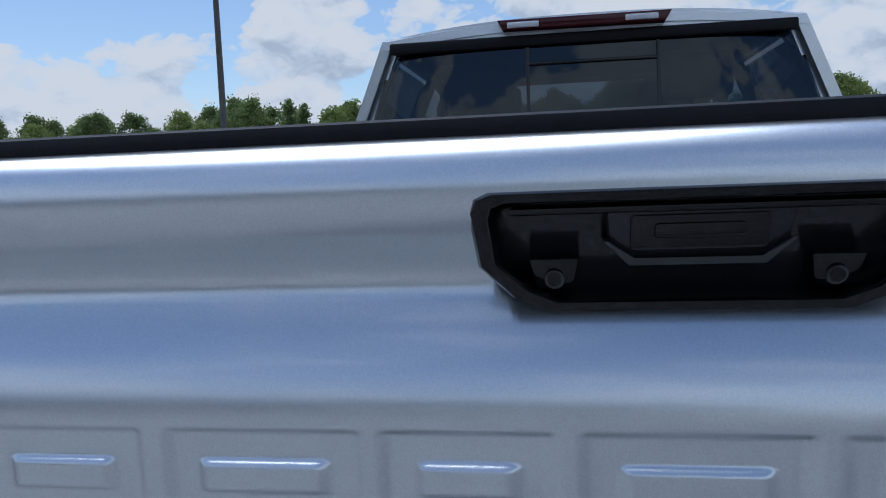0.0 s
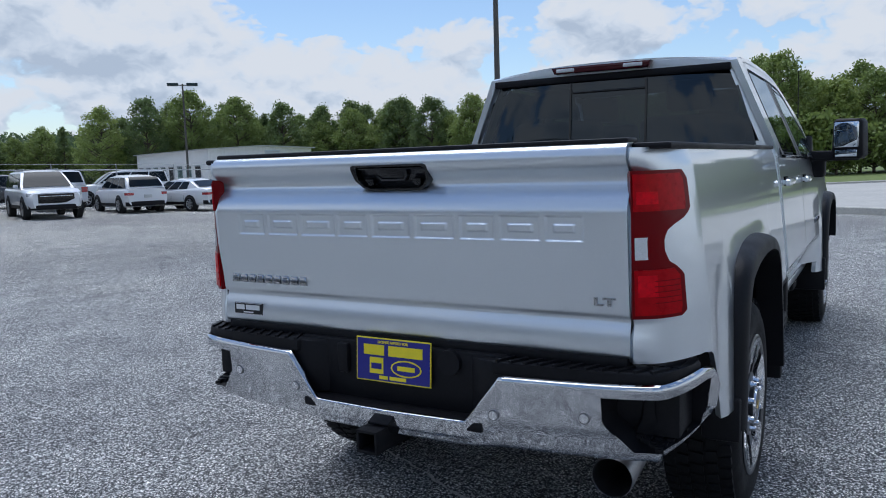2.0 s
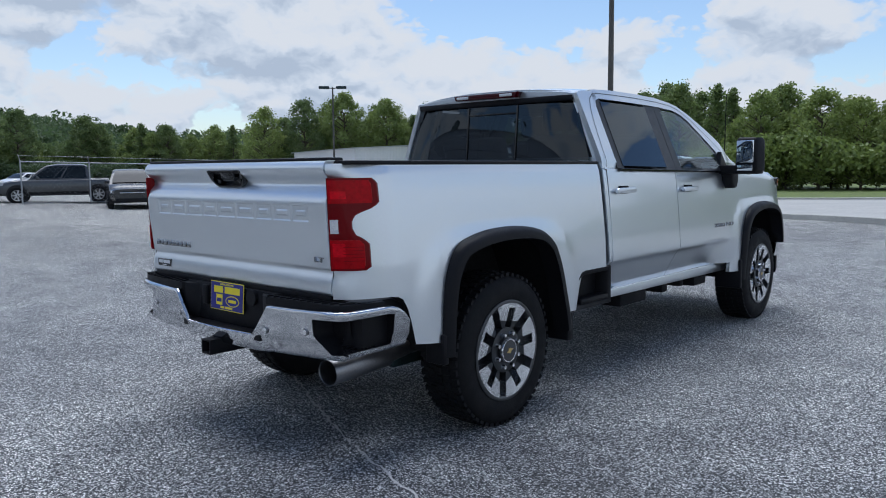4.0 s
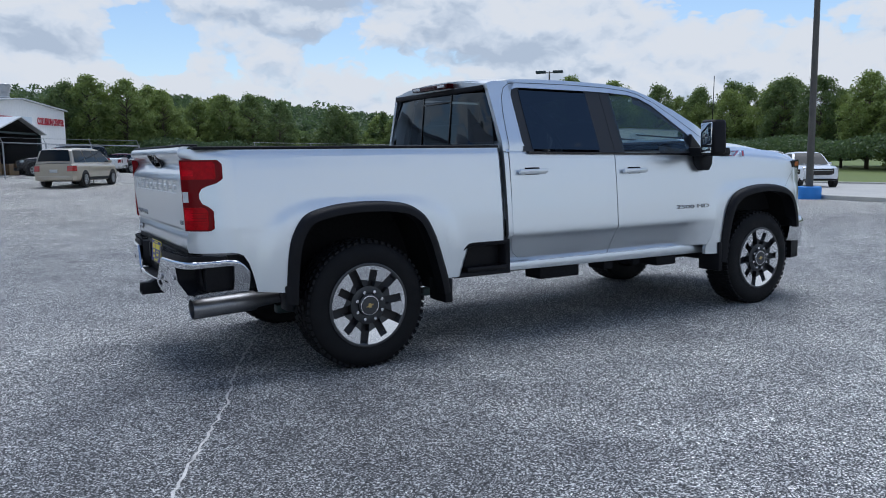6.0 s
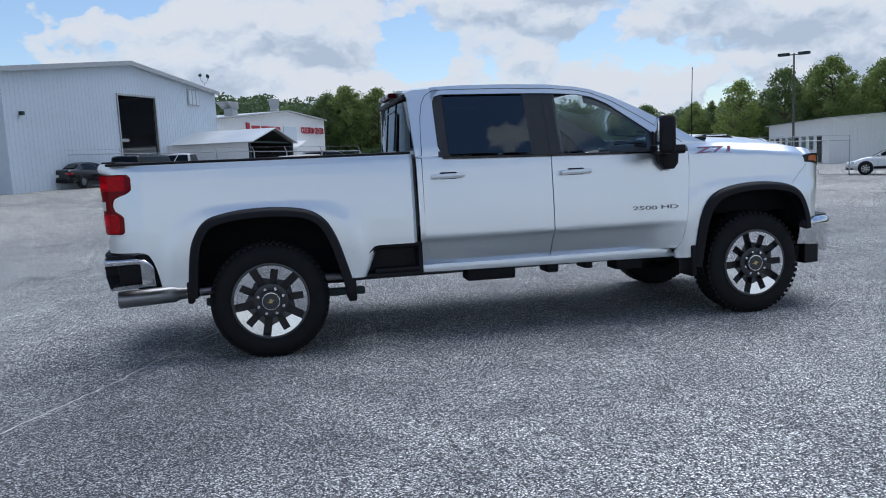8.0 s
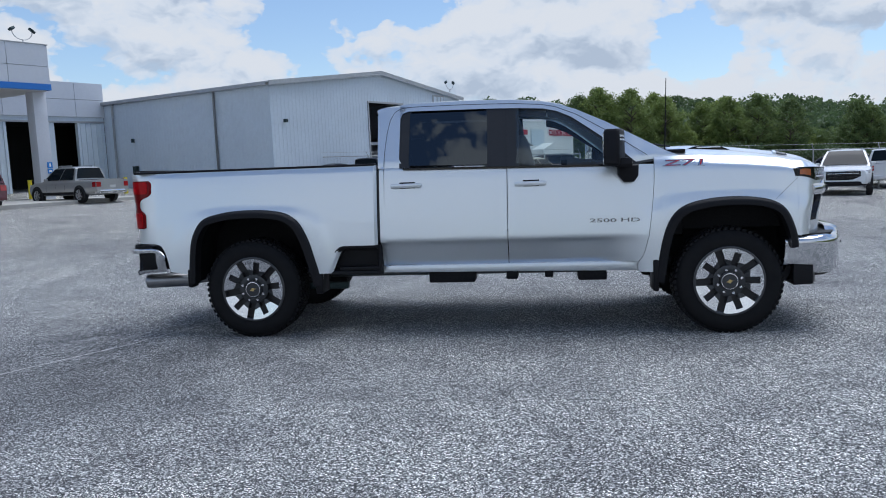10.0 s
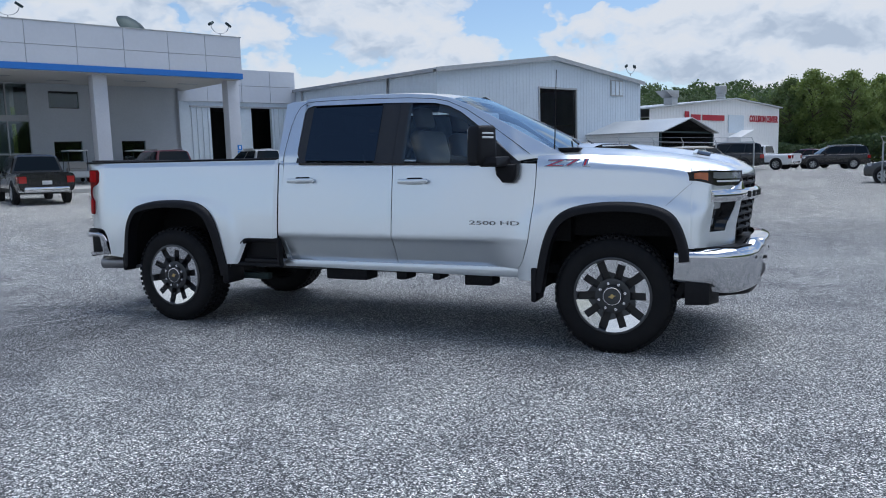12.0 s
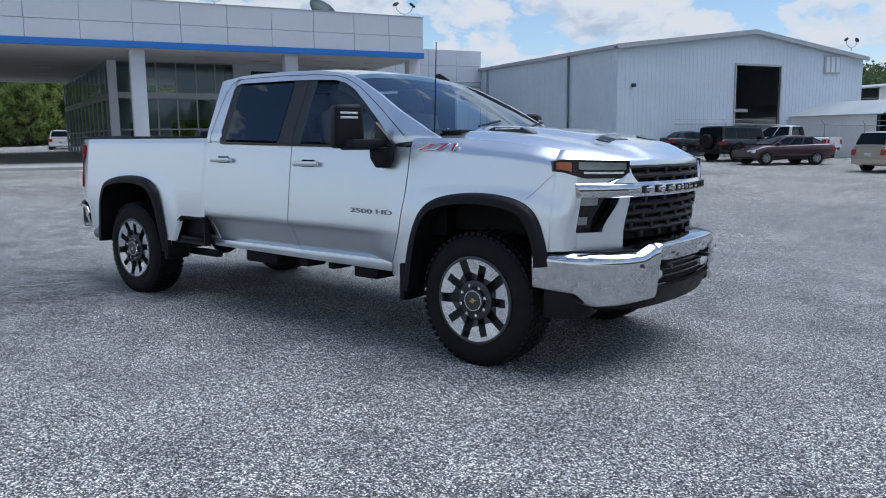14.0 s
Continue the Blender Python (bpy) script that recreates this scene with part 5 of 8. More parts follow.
def fend_place(x, v):
    # rear edge follows the door
    lo = fend_low(x)
    hi = fend_top(x)
    z = lo + (hi - lo) * v
    xx = max(x, door_front(z) + 0.006) if x < 3.50 else x
    return (xx, -fend_fn(xx, z), z)


fx = spread(3.30, 4.60, 0.035, [3.47, 3.475, 3.48, 3.49, 3.50, 4.53, 4.54, 4.545, 4.55, 4.555])
fender = sheet("front_fender", fend_place, fx, rows_side, SILVER, truck, "silver front fender", depth=(0, 0.03, 0))
BZ = fend_fn(3.68, 1.40)
BTILT = math.degrees(math.atan2(fend_fn(3.68, 1.37) - fend_fn(3.68, 1.43), 0.06))
SHEAR = Matrix(((1, 0.3, 0, 0), (0, 1, 0, 0), (0, 0, 1, 0), (0, 0, 0, 1)))
badge = words("offroad_badge", "Z71", 0.072, BADGERED, fender, pose(3.705, -BZ - 0.012, 1.402, 90 - BTILT, 0, 0) @ SHEAR, 0.003, squeeze=2.9, bold=-0.0014, label="red lettered badge")
words("badge_outline", "Z71", 0.072, CHROME, badge, pose(3.705, -BZ - 0.008, 1.402, 90 - BTILT, 0, 0) @ SHEAR, 0.004, squeeze=2.9, bold=0.0025)
part("badge_bar", prism(bmesh.new(), [(3.70, 1.366), (3.855, 1.366), (3.858, 1.374), (3.70, 1.374)], "y", -BZ - 0.008, -BZ + 0.01, 0.001), DARKCHROME, badge)
seam_x = lambda z: float(np.interp(z, [1.09, 1.13, 1.19, 1.25], [4.40, 4.445, 4.505, 4.575]))
seam = sheet("panel_seam", lambda z, v: (seam_x(z) + 0.0028 * v, -fend_fn(seam_x(z), z) - 0.0015, z), lin(1.09, 1.25, 12), [0, 1], DECALBLK, fender)
fender2 = mirrored(fender)


# wheel-arch flares and liners
def flare(arch, n_in=0.045, parent=truck):
    n = len(arch)
    bm = bmesh.new()
    rows = []
    cx = 0.5 * (arch[0][0] + arch[-1][0])
    for i, (x, z) in enumerate(arch):
        a, b = Vector(arch[max(0, i - 1)]), Vector(arch[min(n - 1, i + 1)])
        tdir = (b - a).normalized()
        nrm = Vector((-tdir.y, tdir.x))      # outwards
        o = Vector((x, z)) + nrm * 0.022
        m = Vector((x, z)) - nrm * 0.012
        q = Vector((x, z)) - nrm * n_in
        c1, c2 = Vector((x, z)) + nrm * 0.017, Vector((x, z)) + nrm * 0.004
        yo = flank(o.x, o.y)
        rows.append([bm.verts.new(p) for p in ((o.x, -yo + 0.01, o.y), (o.x, -yo - 0.008, o.y), (c1.x, -0.5 * (yo + 0.008) - 0.5 * 1.036, c1.y), (c2.x, -1.034, c2.y), (m.x, -1.042, m.y), (q.x, -1.043, q.y), (q.x, -1.0, q.y), (q.x, -0.93, q.y))])
    for r0, r1 in zip(rows, rows[1:]):
        for j in range(len(r0) - 1):
            bm.faces.new((r0[j], r1[j], r1[j + 1], r0[j + 1]))
    for r in (rows[0], rows[-1]):
        bm.faces.new(r)
    ob = part("wheel_arch_flare", bm, BLACKPL, parent, "black plastic wheel arch flare")
    mirrored(ob)
    bm = bmesh.new()
    rows = []
    for x, z in arch:
        v = Vector((x - cx, z - 0.45))
        p = Vector((cx, 0.45)) + v * 0.97
        rows.append([bm.verts.new((p.x, -0.99, p.y)), bm.verts.new((p.x, -0.55, p.y))])
    for r0, r1 in zip(rows, rows[1:]):
        bm.faces.new((r0[0], r1[0], r1[1], r0[1]))
    c = [r[1] for r in rows]
    bm.faces.new(c)
    ob = part("wheel_well", bm, UNDER, parent, smooth=False)
    mirrored(ob)


flare(ARCH_R)
flare(ARCH_F)
# mud guards
for x0, x1, z0, z1 in ((0.575, 0.640, 0.385, 0.56), (3.43, 3.475, 0.36, 0.62), (-0.585, -0.54, 0.46, 0.62)):
    ob = part("mud_guard", box(bmesh.new(), x0, x1, -1.03, -0.80 if x0 > 0 else -0.90, z0, z1, 0.012), BLACKPL, truck, "black mud guard")
    mirrored(ob)
# bed step pocket ahead of the rear wheel
STEP = [(0.685, 0.545), (0.70, 0.62), (0.725, 0.70), (0.755, 0.757), (0.79, 0.787), (0.83, 0.797), (1.165, 0.797), (1.168, 0.545)]
bm = bmesh.new()
srings = [[bm.verts.new((0.945 + (x - 0.945) * k, y, 0.668 + (z - 0.668) * k2)) for x, z in STEP] for k, k2, y in ((1.0, 1.0, -0.94), (1.0, 1.0, -0.984), (0.975, 0.96, -0.994), (0.87, 0.80, -0.990), (0.83, 0.74, -0.978), (0.78, 0.66, -0.90))]
for r0, r1 in zip(srings, srings[1:]):
    for q in range(len(r0)):
        bm.faces.new((r0[q], r0[(q + 1) % len(r0)], r1[(q + 1) % len(r0)], r1[q]))
bm.faces.new(srings[-1])
pocket = part("bed_step", bm, BLACKPL, truck, "black moulded bed-side step", angle=50)
part("step_pad", box(bmesh.new(), 0.79, 1.14, -0.992, -0.90, 0.575, 0.612, 0.012), BLACKPL, pocket)
for o in (pocket,):
    p2 = mirrored(o)
    for c in list(o.children):
        mirrored(c).parent = p2

# wheels
def wheel(x, sgn):
    w = empty("wheel", None)
    w.parent = truck
    y0 = -0.985
    tb = bmesh.new()
    tyre_prof = [(0.262, 0.02), (0.275, 0.003), (0.29, -0.004), (0.33, -0.012), (0.37, -0.010), (0.40, 0.002), (0.415, 0.016), (0.426, 0.035), (0.430, 0.06), (0.431, 0.14), (0.430, 0.22), (0.424, 0.25), (0.40, 0.27), (0.34, 0.28), (0.28, 0.27), (0.262, 0.25)]
    lathe(tb, tyre_prof, 64, "y", (0, 0, 0))
    tr_b = bmesh.new()     # tread blocks round the shoulder and crown
    for k in range(54):
        a = 2 * math.pi * k / 54
        for yy, ww, tw, da in ((0.010, 0.040, 0.030, 0), (0.058, 0.040, 0.032, 0.5), (0.110, 0.050, 0.032, 0.2), (0.165, 0.040, 0.032, 0.6), (0.215, 0.045, 0.030, 0.1)):
            aa = a + da * 2 * math.pi / 54
            rr = 0.426 if yy < 0.05 or yy > 0.2 else 0.433
            m = Matrix.Rotation(-aa, 4, "Y") @ Matrix.Translation((rr, 0, 0)) @ Matrix.Rotation(0.12 if yy < 0.1 else -0.1, 4, "X")
            box(tr_b, -0.010, 0.007, yy, yy + ww, -tw / 2, tw / 2, m=m)
    part("tyre", tb, RUBBER, w, "black all-terrain tyre", angle=30)
    tagged(part("tread", tr_b, RUBBER, w, smooth=False), kind="stuff")
    rb = bmesh.new()
    lathe(rb, [(0.285, 0.004), (0.288, 0.010), (0.284, -0.006), (0.272, -0.006), (0.264, 0.006), (0.258, 0.05), (0.25, 0.16), (0.262, 0.24)], 64, "y")
    part("rim_barrel", rb, DARKALLOY, w)
    lp = bmesh.new()
    lathe(lp, [(0.284, -0.004), (0.286, -0.009), (0.281, -0.012), (0.270, -0.011), (0.262, -0.004), (0.262, 0.02)], 64, "y")
    part("rim_lip", lp, DARKALLOY, w)
    arc = [(0.268 * math.cos(a), 0.268 * math.sin(a)) for a in lin(0.513, -0.513, 11)]
    outer = [(0.165, 0.0275), (0.165, 0.0825), (0.228, 0.1285), (0.241, 0.0275)]
    inner = [(0.118, 0.027), (0.118, 0.0485), (0.165, 0.0825), (0.165, 0.0275)]
    bridge = arc + [(0.228, -0.1285), (0.241, -0.0275), (0.241, 0.0275), (0.228, 0.1285)]
    for k in range(5):
        a = radians(80 + 72 * k)

        def wedge(name, polys, mat, drop, label=""):
            sp = bmesh.new()
            for poly in polys:
                top = [sp.verts.new((r * math.cos(a) - v * math.sin(a), -0.014 + drop + (0.268 - r) * 0.15, r * math.sin(a) + v * math.cos(a))) for r, v in poly]
                low = [sp.verts.new((v0.co.x * 0.985, 0.05, v0.co.z * 0.985)) for v0 in top]
                sp.faces.new(top)
                n = len(top)
                for q in range(n):
                    sp.faces.new((top[q], low[q], low[(q + 1) % n], top[(q + 1) % n]))
            part(name, sp, mat, w, label, smooth=False)
        wedge("spoke", (outer, [(r, -v) for r, v in outer[::-1]], bridge), ALLOY, 0.0, "machined alloy double spoke")
        wedge("spoke_root", (inner,), HUBGREY, 0.003)
        wedge("spoke_root", ([(r, -v) for r, v in inner[::-1]],), HUBGREY, 0.003)
    dk = bmesh.new()
    lathe(dk, [(0.13, 0.055), (0.128, 0.006), (0.10, 0.0), (0.075, 0.004), (0.074, -0.012), (0.060, -0.018), (0.0, -0.020)], 40, "y")
    part("hub", dk, HUBGREY, w, "dark hub with cap")
    part("pocket_disc", lathe(bmesh.new(), [(0.264, 0.05), (0.20, 0.054), (0.125, 0.056)], 40, "y"), DECALBLK, w)
    part("cap_disc", lathe(bmesh.new(), [(0.062, -0.016), (0.060, -0.0215), (0.0, -0.0222)], 32, "y"), DARKALLOY, w)
    part("cap_ring", lathe(bmesh.new(), [(0.068, -0.014), (0.066, -0.022), (0.061, -0.0225), (0.060, -0.02)], 32, "y"), ALLOY, w)
    for k in range(8):
        a = 2 * math.pi * (k + 0.5) / 8
        part("lug_nut", tube(bmesh.new(), (0.098 * math.cos(a), -0.022, 0.098 * math.sin(a)), (0.098 * math.cos(a), 0.01, 0.098 * math.sin(a)), 0.011, 0.016, 8), ALLOY, w)
    part("cap_emblem", prism(bmesh.new(), [(-0.030, -0.009), (-0.009, -0.009), (-0.006, -0.015), (0.009, -0.015), (0.012, 0.0), (0.032, 0.009), (0.010, 0.009), (0.006, 0.015), (-0.009, 0.015), (-0.012, 0.0)], "y", -0.0255, -0.018, 0.001), GOLD, w)
    w.matrix_basis = pose(x, y0, HUBZ + 0.005, 0, 0, 0) if sgn < 0 else pose(x, -y0, HUBZ + 0.005, 0, 0, 180)
    return w


w0 = wheel(0, -1)
for m in (pose(AX, -0.985, HUBZ + 0.005, 0, 6.5, 0), pose(0, 0.985, HUBZ + 0.005, 0, 0, 180), pose(AX, 0.985, HUBZ + 0.005, 0, 9, 180)):
    copy_thing(w0, m)

# hood
def hood_z(x, y):
    z = float(np.interp(x, [3.45, 3.60, 3.83, 4.13, 4.43, 4.60, 4.72, 4.82, 4.90, 4.95, 4.985, 5.0], [1.505, 1.515, 1.518, 1.500, 1.462, 1.435, 1.412, 1.388, 1.362, 1.338, 1.310, 1.29]))
    a = abs(y)
    dome = 0.035 * (1 - smooth01(0.30, 0.46, a))
    roll = -0.055 * smooth01(0.55, 0.84, a) ** 1.5
    return z + dome * smooth01(5.02, 4.75, x) + roll


def nose_x(y):
    return 4.985 - 0.30 * y * y - 0.12 * abs(y) ** 8


def hood_place(u, y):
    x0 = 3.56 + 0.09 * (1 - (y / 0.84) ** 2)
    x1 = nose_x(y) - 0.015
    x = x0 + (x1 - x0) * u
    xe = 3.56 + (4.985 - 3.56) * (x - 3.56) / max(0.2, (nose_x(y) - 3.56))
    return (x, y, hood_z(xe, y))


hood = sheet("hood", hood_place, [i / 40 for i in range(37)] + [0.915, 0.93, 0.945, 0.96, 0.975, 0.9875, 1.0], sorted(set(lin(-0.84, 0.84, 43) + [0.3, -0.3, 0.46, -0.46])), SILVER, truck, "silver hood with raised centre and scoops", depth=(0, 0, -0.035), angle=50)
for sgn in (-1, 1):
    def inlet(u, v, sg=sgn, lift=0.004):
        x, y = 4.56 + 0.10 * u - 0.02 * v, 0.17 + 0.22 * v
        p = hood_place((x - 3.56) / (nose_x(y) - 3.575), y)
        return (p[0], sg * p[1], p[2] + lift + 0.004 * (1 - u))
    scoop = sheet("hood_scoop", inlet, lin(0, 1, 6), lin(0, 1, 7), GLOSSBLK, hood, "black hood vent inlet", depth=(0, 0, -0.03))
    sheet("scoop_lip", lambda u, v, f=inlet: (f(-0.25 + 0.28 * u, v)[0], f(0, v)[1], f(-0.25 + 0.28 * u, v)[2] + 0.003 + 0.004 * u), lin(0, 1, 4), lin(-0.05, 1.05, 7), SILVER, scoop, depth=(0, 0, -0.02))
for sgn in (-1, 1):
    vent = part("hood_vent", prism(bmesh.new(), [(3.74, 1.500), (3.86, 1.541), (4.06, 1.538), (4.15, 1.498)], "y", *sorted((sgn * 0.40, sgn * 0.52)), 0.003), GLOSSBLK, hood, "black hood-side vent with a pale bar")
    part("pale_bar", box(bmesh.new(), 3.87, 4.07, sgn * 0.52 - 0.003, sgn * 0.52 + 0.003, 1.5235, 1.5345, 0.001), ALLOY, vent)
bm = box(bmesh.new(), 3.56, 3.74, -0.74, 0.74, 1.490, 1.518, 0.008)
part("cowl", bm, BLACKPL, truck, "black cowl panel below the windscreen")
for y in (-0.42, 0.22):
    bm = tube(bmesh.new(), (3.66, y, 1.55), (3.50, y + 0.50, 1.60), 0.008, seg=6)
    part("wiper", bm, BLACKPL, truck)
part("antenna", tube(bmesh.new(), (3.56, -0.80, 1.47), (3.575, -0.80, 2.10), 0.005, 0.003, 8), BLACKPL, truck, "thin black whip antenna")
bm = prism(bmesh.new(), [(2.48, 1.965), (2.68, 1.955), (2.64, 1.985), (2.54, 2.042), (2.50, 2.035)], "y", 0.53, 0.56, 0.006)
part("roof_fin", bm, BLACKPL, truck, "black shark-fin aerial")

# front face: shell with lamps, grille, bumper
def nose_curve(s, z):
    """Plan of the front corner: s 0..1 across the face, 1..1.6 round to the fender."""
    back = 0.03 * smooth01(1.15, 0.86, z)
    if s <= 1:
        y = 0.56 + 0.30 * s
        return nose_x(y) - back, y
    k = (s - 1) / 0.6
    p0 = Vector((nose_x(0.86) - back, 0.86))
    p2 = Vector((4.57, fend_fn(4.57, min(z, 1.28))))
    p1 = Vector((4.70 - back, p2.y - 0.012))
    q = p0 * (1 - k) ** 2 + p1 * 2 * k * (1 - k) + p2 * k * k
    return q.x, q.y


def nose_top(s):
    return 1.335 + (fend_top(4.57) - 1.335) * smooth01(0.9, 1.6, s)


def shell_place(s, v):
    top = nose_top(s)
    z = 0.795 + (top - 0.795) * v
    # the pocket's inner edge leans outwards to the bottom
    if s < 1.25:
        s += 0.30 * smooth01(1.13, 0.90, z) * (1 - abs(s - 0.25) / 0.3) if abs(s - 0.25) < 0.3 else 0
    x, y = nose_curve(s, z)
    roll = 0.10 * smooth01(top - 0.12, top + 0.02, z) ** 2
    w = smooth01(0.7, 1.4, s)
    return (x - roll * (1 - w), -(y - roll * w), z)


VP0, VP1 = 0.195, 0.60
shell = sheet("nose_shell", shell_place, sorted(set([round(0.05 * k, 3) for k in range(33)] + [0.975, 1.0, 1.025, 1.075])), sorted(set(lin(0, 1, 25) + [VP0, VP1])), SILVER, truck, "silver front corner panel", depth=(-0.04, 0.02, 0), keep=lambda s, v: not (0.25 < s < 1.05 and VP0 < v < VP1))
shell2 = mirrored(shell)


def pocket_place(s, v):
    x, y, z = shell_place(s, v)
    if 0.251 < s < 1.049 and VP0 + 0.001 < v < VP1 - 0.001:
        x -= 0.075
        y += 0.03 * smooth01(0.6, 1.0, s)
    return (x - 0.003, y, z)


pk = sheet("curtain_pocket", pocket_place, [0.25, 0.26] + lin(0.3, 1.0, 15) + [1.04, 1.05], [VP0, VP0 + 0.01] + lin(0.24, 0.56, 7) + [VP1 - 0.01, VP1], GLOSSBLK, shell, "dark lamp pocket", angle=25)
mirrored(pk).parent = shell2
for s0, s1, v0, v1, d in ((0.58, 0.93, 0.49, 0.57, 0.055), (0.72, 0.93, 0.27, 0.36, 0.06)):
    o = sheet("running_lamp", lambda s, v, d=d: tuple(Vector(shell_place(s, v)) + Vector((-d, 0.01, 0))), lin(s0, s1, 7), lin(v0, v1, 4), LAMPGLASS, shell, "clear running lamp", depth=(-0.03, 0, 0))
    mirrored(o).parent = shell2


# headlamps
def hl_place(u, z):
    """u from the grille (0) to the rear tip on the fender (1)."""
    s = 0.10 + 1.50 * u
    lo = 1.224 + 0.040 * smooth01(0.55, 1, u)
    hi = 1.325 + 0.012 * u - 0.012 * smooth01(0.9, 1, u)
    zz = lo + (hi - lo) * z
    x, y = nose_curve(s, 1.25)
    w = smooth01(0.8, 1.4, s)
    return (x + 0.012 * (1 - w), -(y + 0.010 * w), zz)


def hl_off(d):
    def place(u, z):
        x, y, zz = hl_place(u, z)
        w = smooth01(0.8, 1.4, 0.10 + 1.50 * u)
        return (x + d * (1 - w), y - d * w, zz)
    return place


head = sheet("headlamp", hl_place, lin(0, 1, 36), lin(0, 1, 5), GLOSSBLK, truck, "clear headlamp with amber corner marker", depth=(-0.03, 0.02, 0))
sheet("amber_marker", hl_off(0.004), lin(0.79, 0.965, 11), lin(0.20, 0.80, 4), AMBER, head, "amber side marker", depth=(-0.003, 0.003, 0))
sheet("lamp_bar", hl_off(0.003), lin(0.10, 0.62, 14), lin(0.24, 0.36, 3), WHITELENS, head)
sheet("lamp_bowl", hl_off(0.002), lin(0.06, 0.70, 18), lin(0.46, 0.88, 3), LAMPGLASS, head)
h2 = mirrored(head)
for c in list(head.children):
    mirrored(c).parent = h2
# grille
grille = sheet("grille", lambda y, z: (nose_x(y) - 0.045 - 0.03 * smooth01(1.15, 0.86, z), y, z), lin(-0.60, 0.60, 25), lin(0.84, 1.315, 6), UNDER, truck, "black honeycomb grille with chrome bar", depth=(-0.03, 0, 0))
for z in (0.90, 0.955, 1.01, 1.065, 1.235, 1.285):
    wdt = 0.56
    sheet("grille_bar", lambda y, v, z=z: (nose_x(y) - 0.004 - 0.03 * smooth01(1.15, 0.86, z) - 0.03 * abs(v - 0.5), y, z - 0.017 + 0.034 * v + 0.0012 * math.cos(y * 31.4)), lin(-wdt, wdt, 49), lin(0, 1, 5), BLACKPL, grille, depth=(-0.03, 0, 0))
for row, z in enumerate((0.87, 0.928, 0.983, 1.038, 1.09, 1.21, 1.26)):
    for k in range(7):
        y = -0.6 + 0.2 * k + (0.1 if row % 2 else 0)
        if abs(y) < 0.55:
            x = nose_x(y) - 0.016 - 0.03 * smooth01(1.15, 0.86, z)
            part("grille_stud", box(bmesh.new(), x - 0.03, x + 0.006, y - 0.024, y + 0.024, z - 0.022, z + 0.022, 0.008), BLACKPL, grille)


def bar_x(y):
    return nose_x(y) if abs(y) < 0.8 else nose_x(0.8) + (nose_x(0.92) - nose_x(0.8)) * (abs(y) - 0.8) / 0.12


bar = sheet("chrome_bar", lambda y, v: (bar_x(y) + 0.006 + 0.026 * (1 - abs(2 * v - 1) ** 2.2) - 0.03 * (v in (0, 1)), y, 1.105 + 0.095 * v), spread(-0.90, 0.90, 0.03), [0, 0.03, 0.12, 0.22, 0.32, 0.42, 0.5, 0.58, 0.68, 0.78, 0.88, 0.97, 1], CHROME, truck, "chrome grille bar with raised blocks", depth=(-0.05, 0, 0))
for sgn in (-1, 1):
    groove = sheet("bar_groove", lambda y, v, sg=sgn: (bar_x(y) + 0.0335, sg * y, 1.150 + 0.007 * v), lin(0.62, 0.895, 10), [0, 1], DECALBLK, bar)
for i in range(9):
    y0 = 0.53 - i * 0.118
    y1 = y0 - 0.085
    yc = 0.5 * (y0 + y1)
    bm = bmesh.new()
    x0 = nose_x(yc) + 0.015
    for za, zb, ya, yb in ((1.130, 1.140, y1, y0), (1.165, 1.175, y1, y0), (1.140, 1.165, y0 - 0.018, y0), (1.140, 1.165, y1, y1 + 0.018)):
        box(bm, x0, x0 + 0.0185, ya, yb, za, zb)
    part("name_block", bm, DECALBLK, bar, smooth=False)
for sgn in (-1, 1):
    def arm(u, v, sg=sgn):
        z = 1.192 + 0.118 * v
        ya = float(np.interp(v, [0, 0.5, 1], [0.50, 0.545, 0.575]))
        yb = float(np.interp(v, [0, 0.18, 0.35, 0.7, 1], [0.76, 0.70, 0.655, 0.625, 0.615]))
        y = ya + (yb - ya) * u
        return (nose_x(y) + 0.022 - 0.020 * v - 0.02 * abs(2 * u - 1) ** 3, sg * y, z)
    sheet("bar_arm", arm, lin(0, 1, 9), lin(0, 1, 9), CHROME, bar, depth=(-0.03, 0, 0))
# front bumper
def fb_x(y):
    return 5.085 - 0.20 * y * y - 0.22 * abs(y) ** 8


def fb_place(a, v):
    """a runs along the bumper: |a| <= 0.98 across, beyond that back along the side."""
    s = abs(a)
    sg = 1 if a > 0 else -1
    top = float(np.interp(s, [0, 0.35, 0.50, 0.62, 1.3], [0.84, 0.835, 0.825, 0.785, 0.785]))
    low = float(np.interp(s, [0, 0.44, 0.46, 0.86, 0.93, 1.0, 1.16], [0.70, 0.70, 0.478, 0.466, 0.478, 0.535, 0.55]))
    z = top + (low - top) * v
    bulge = float(np.interp(v, [0, 0.06, 0.12, 0.2, 0.5, 0.9, 0.96, 1.0], [-0.045, -0.012, 0.004, 0.010, 0.004, -0.012, -0.02, -0.035]))
    if s <= 0.90:
        x, y = fb_x(s), s
    else:
        k = (s - 0.90) / 0.26
        p0, p1, p2 = Vector((fb_x(0.90), 0.90)), Vector((fb_x(0.90) - 0.13, 0.995)), Vector((4.525, 1.005))
        q = p0 * (1 - k) ** 2 + p1 * 2 * k * (1 - k) + p2 * k * k
        x, y = q.x, q.y
    y2 = y + bulge * smooth01(0.85, 1.0, s)
    return (x + bulge * (1 - 0.7 * smooth01(0.85, 1.0, s)), sg * y2 * 0.985, z)


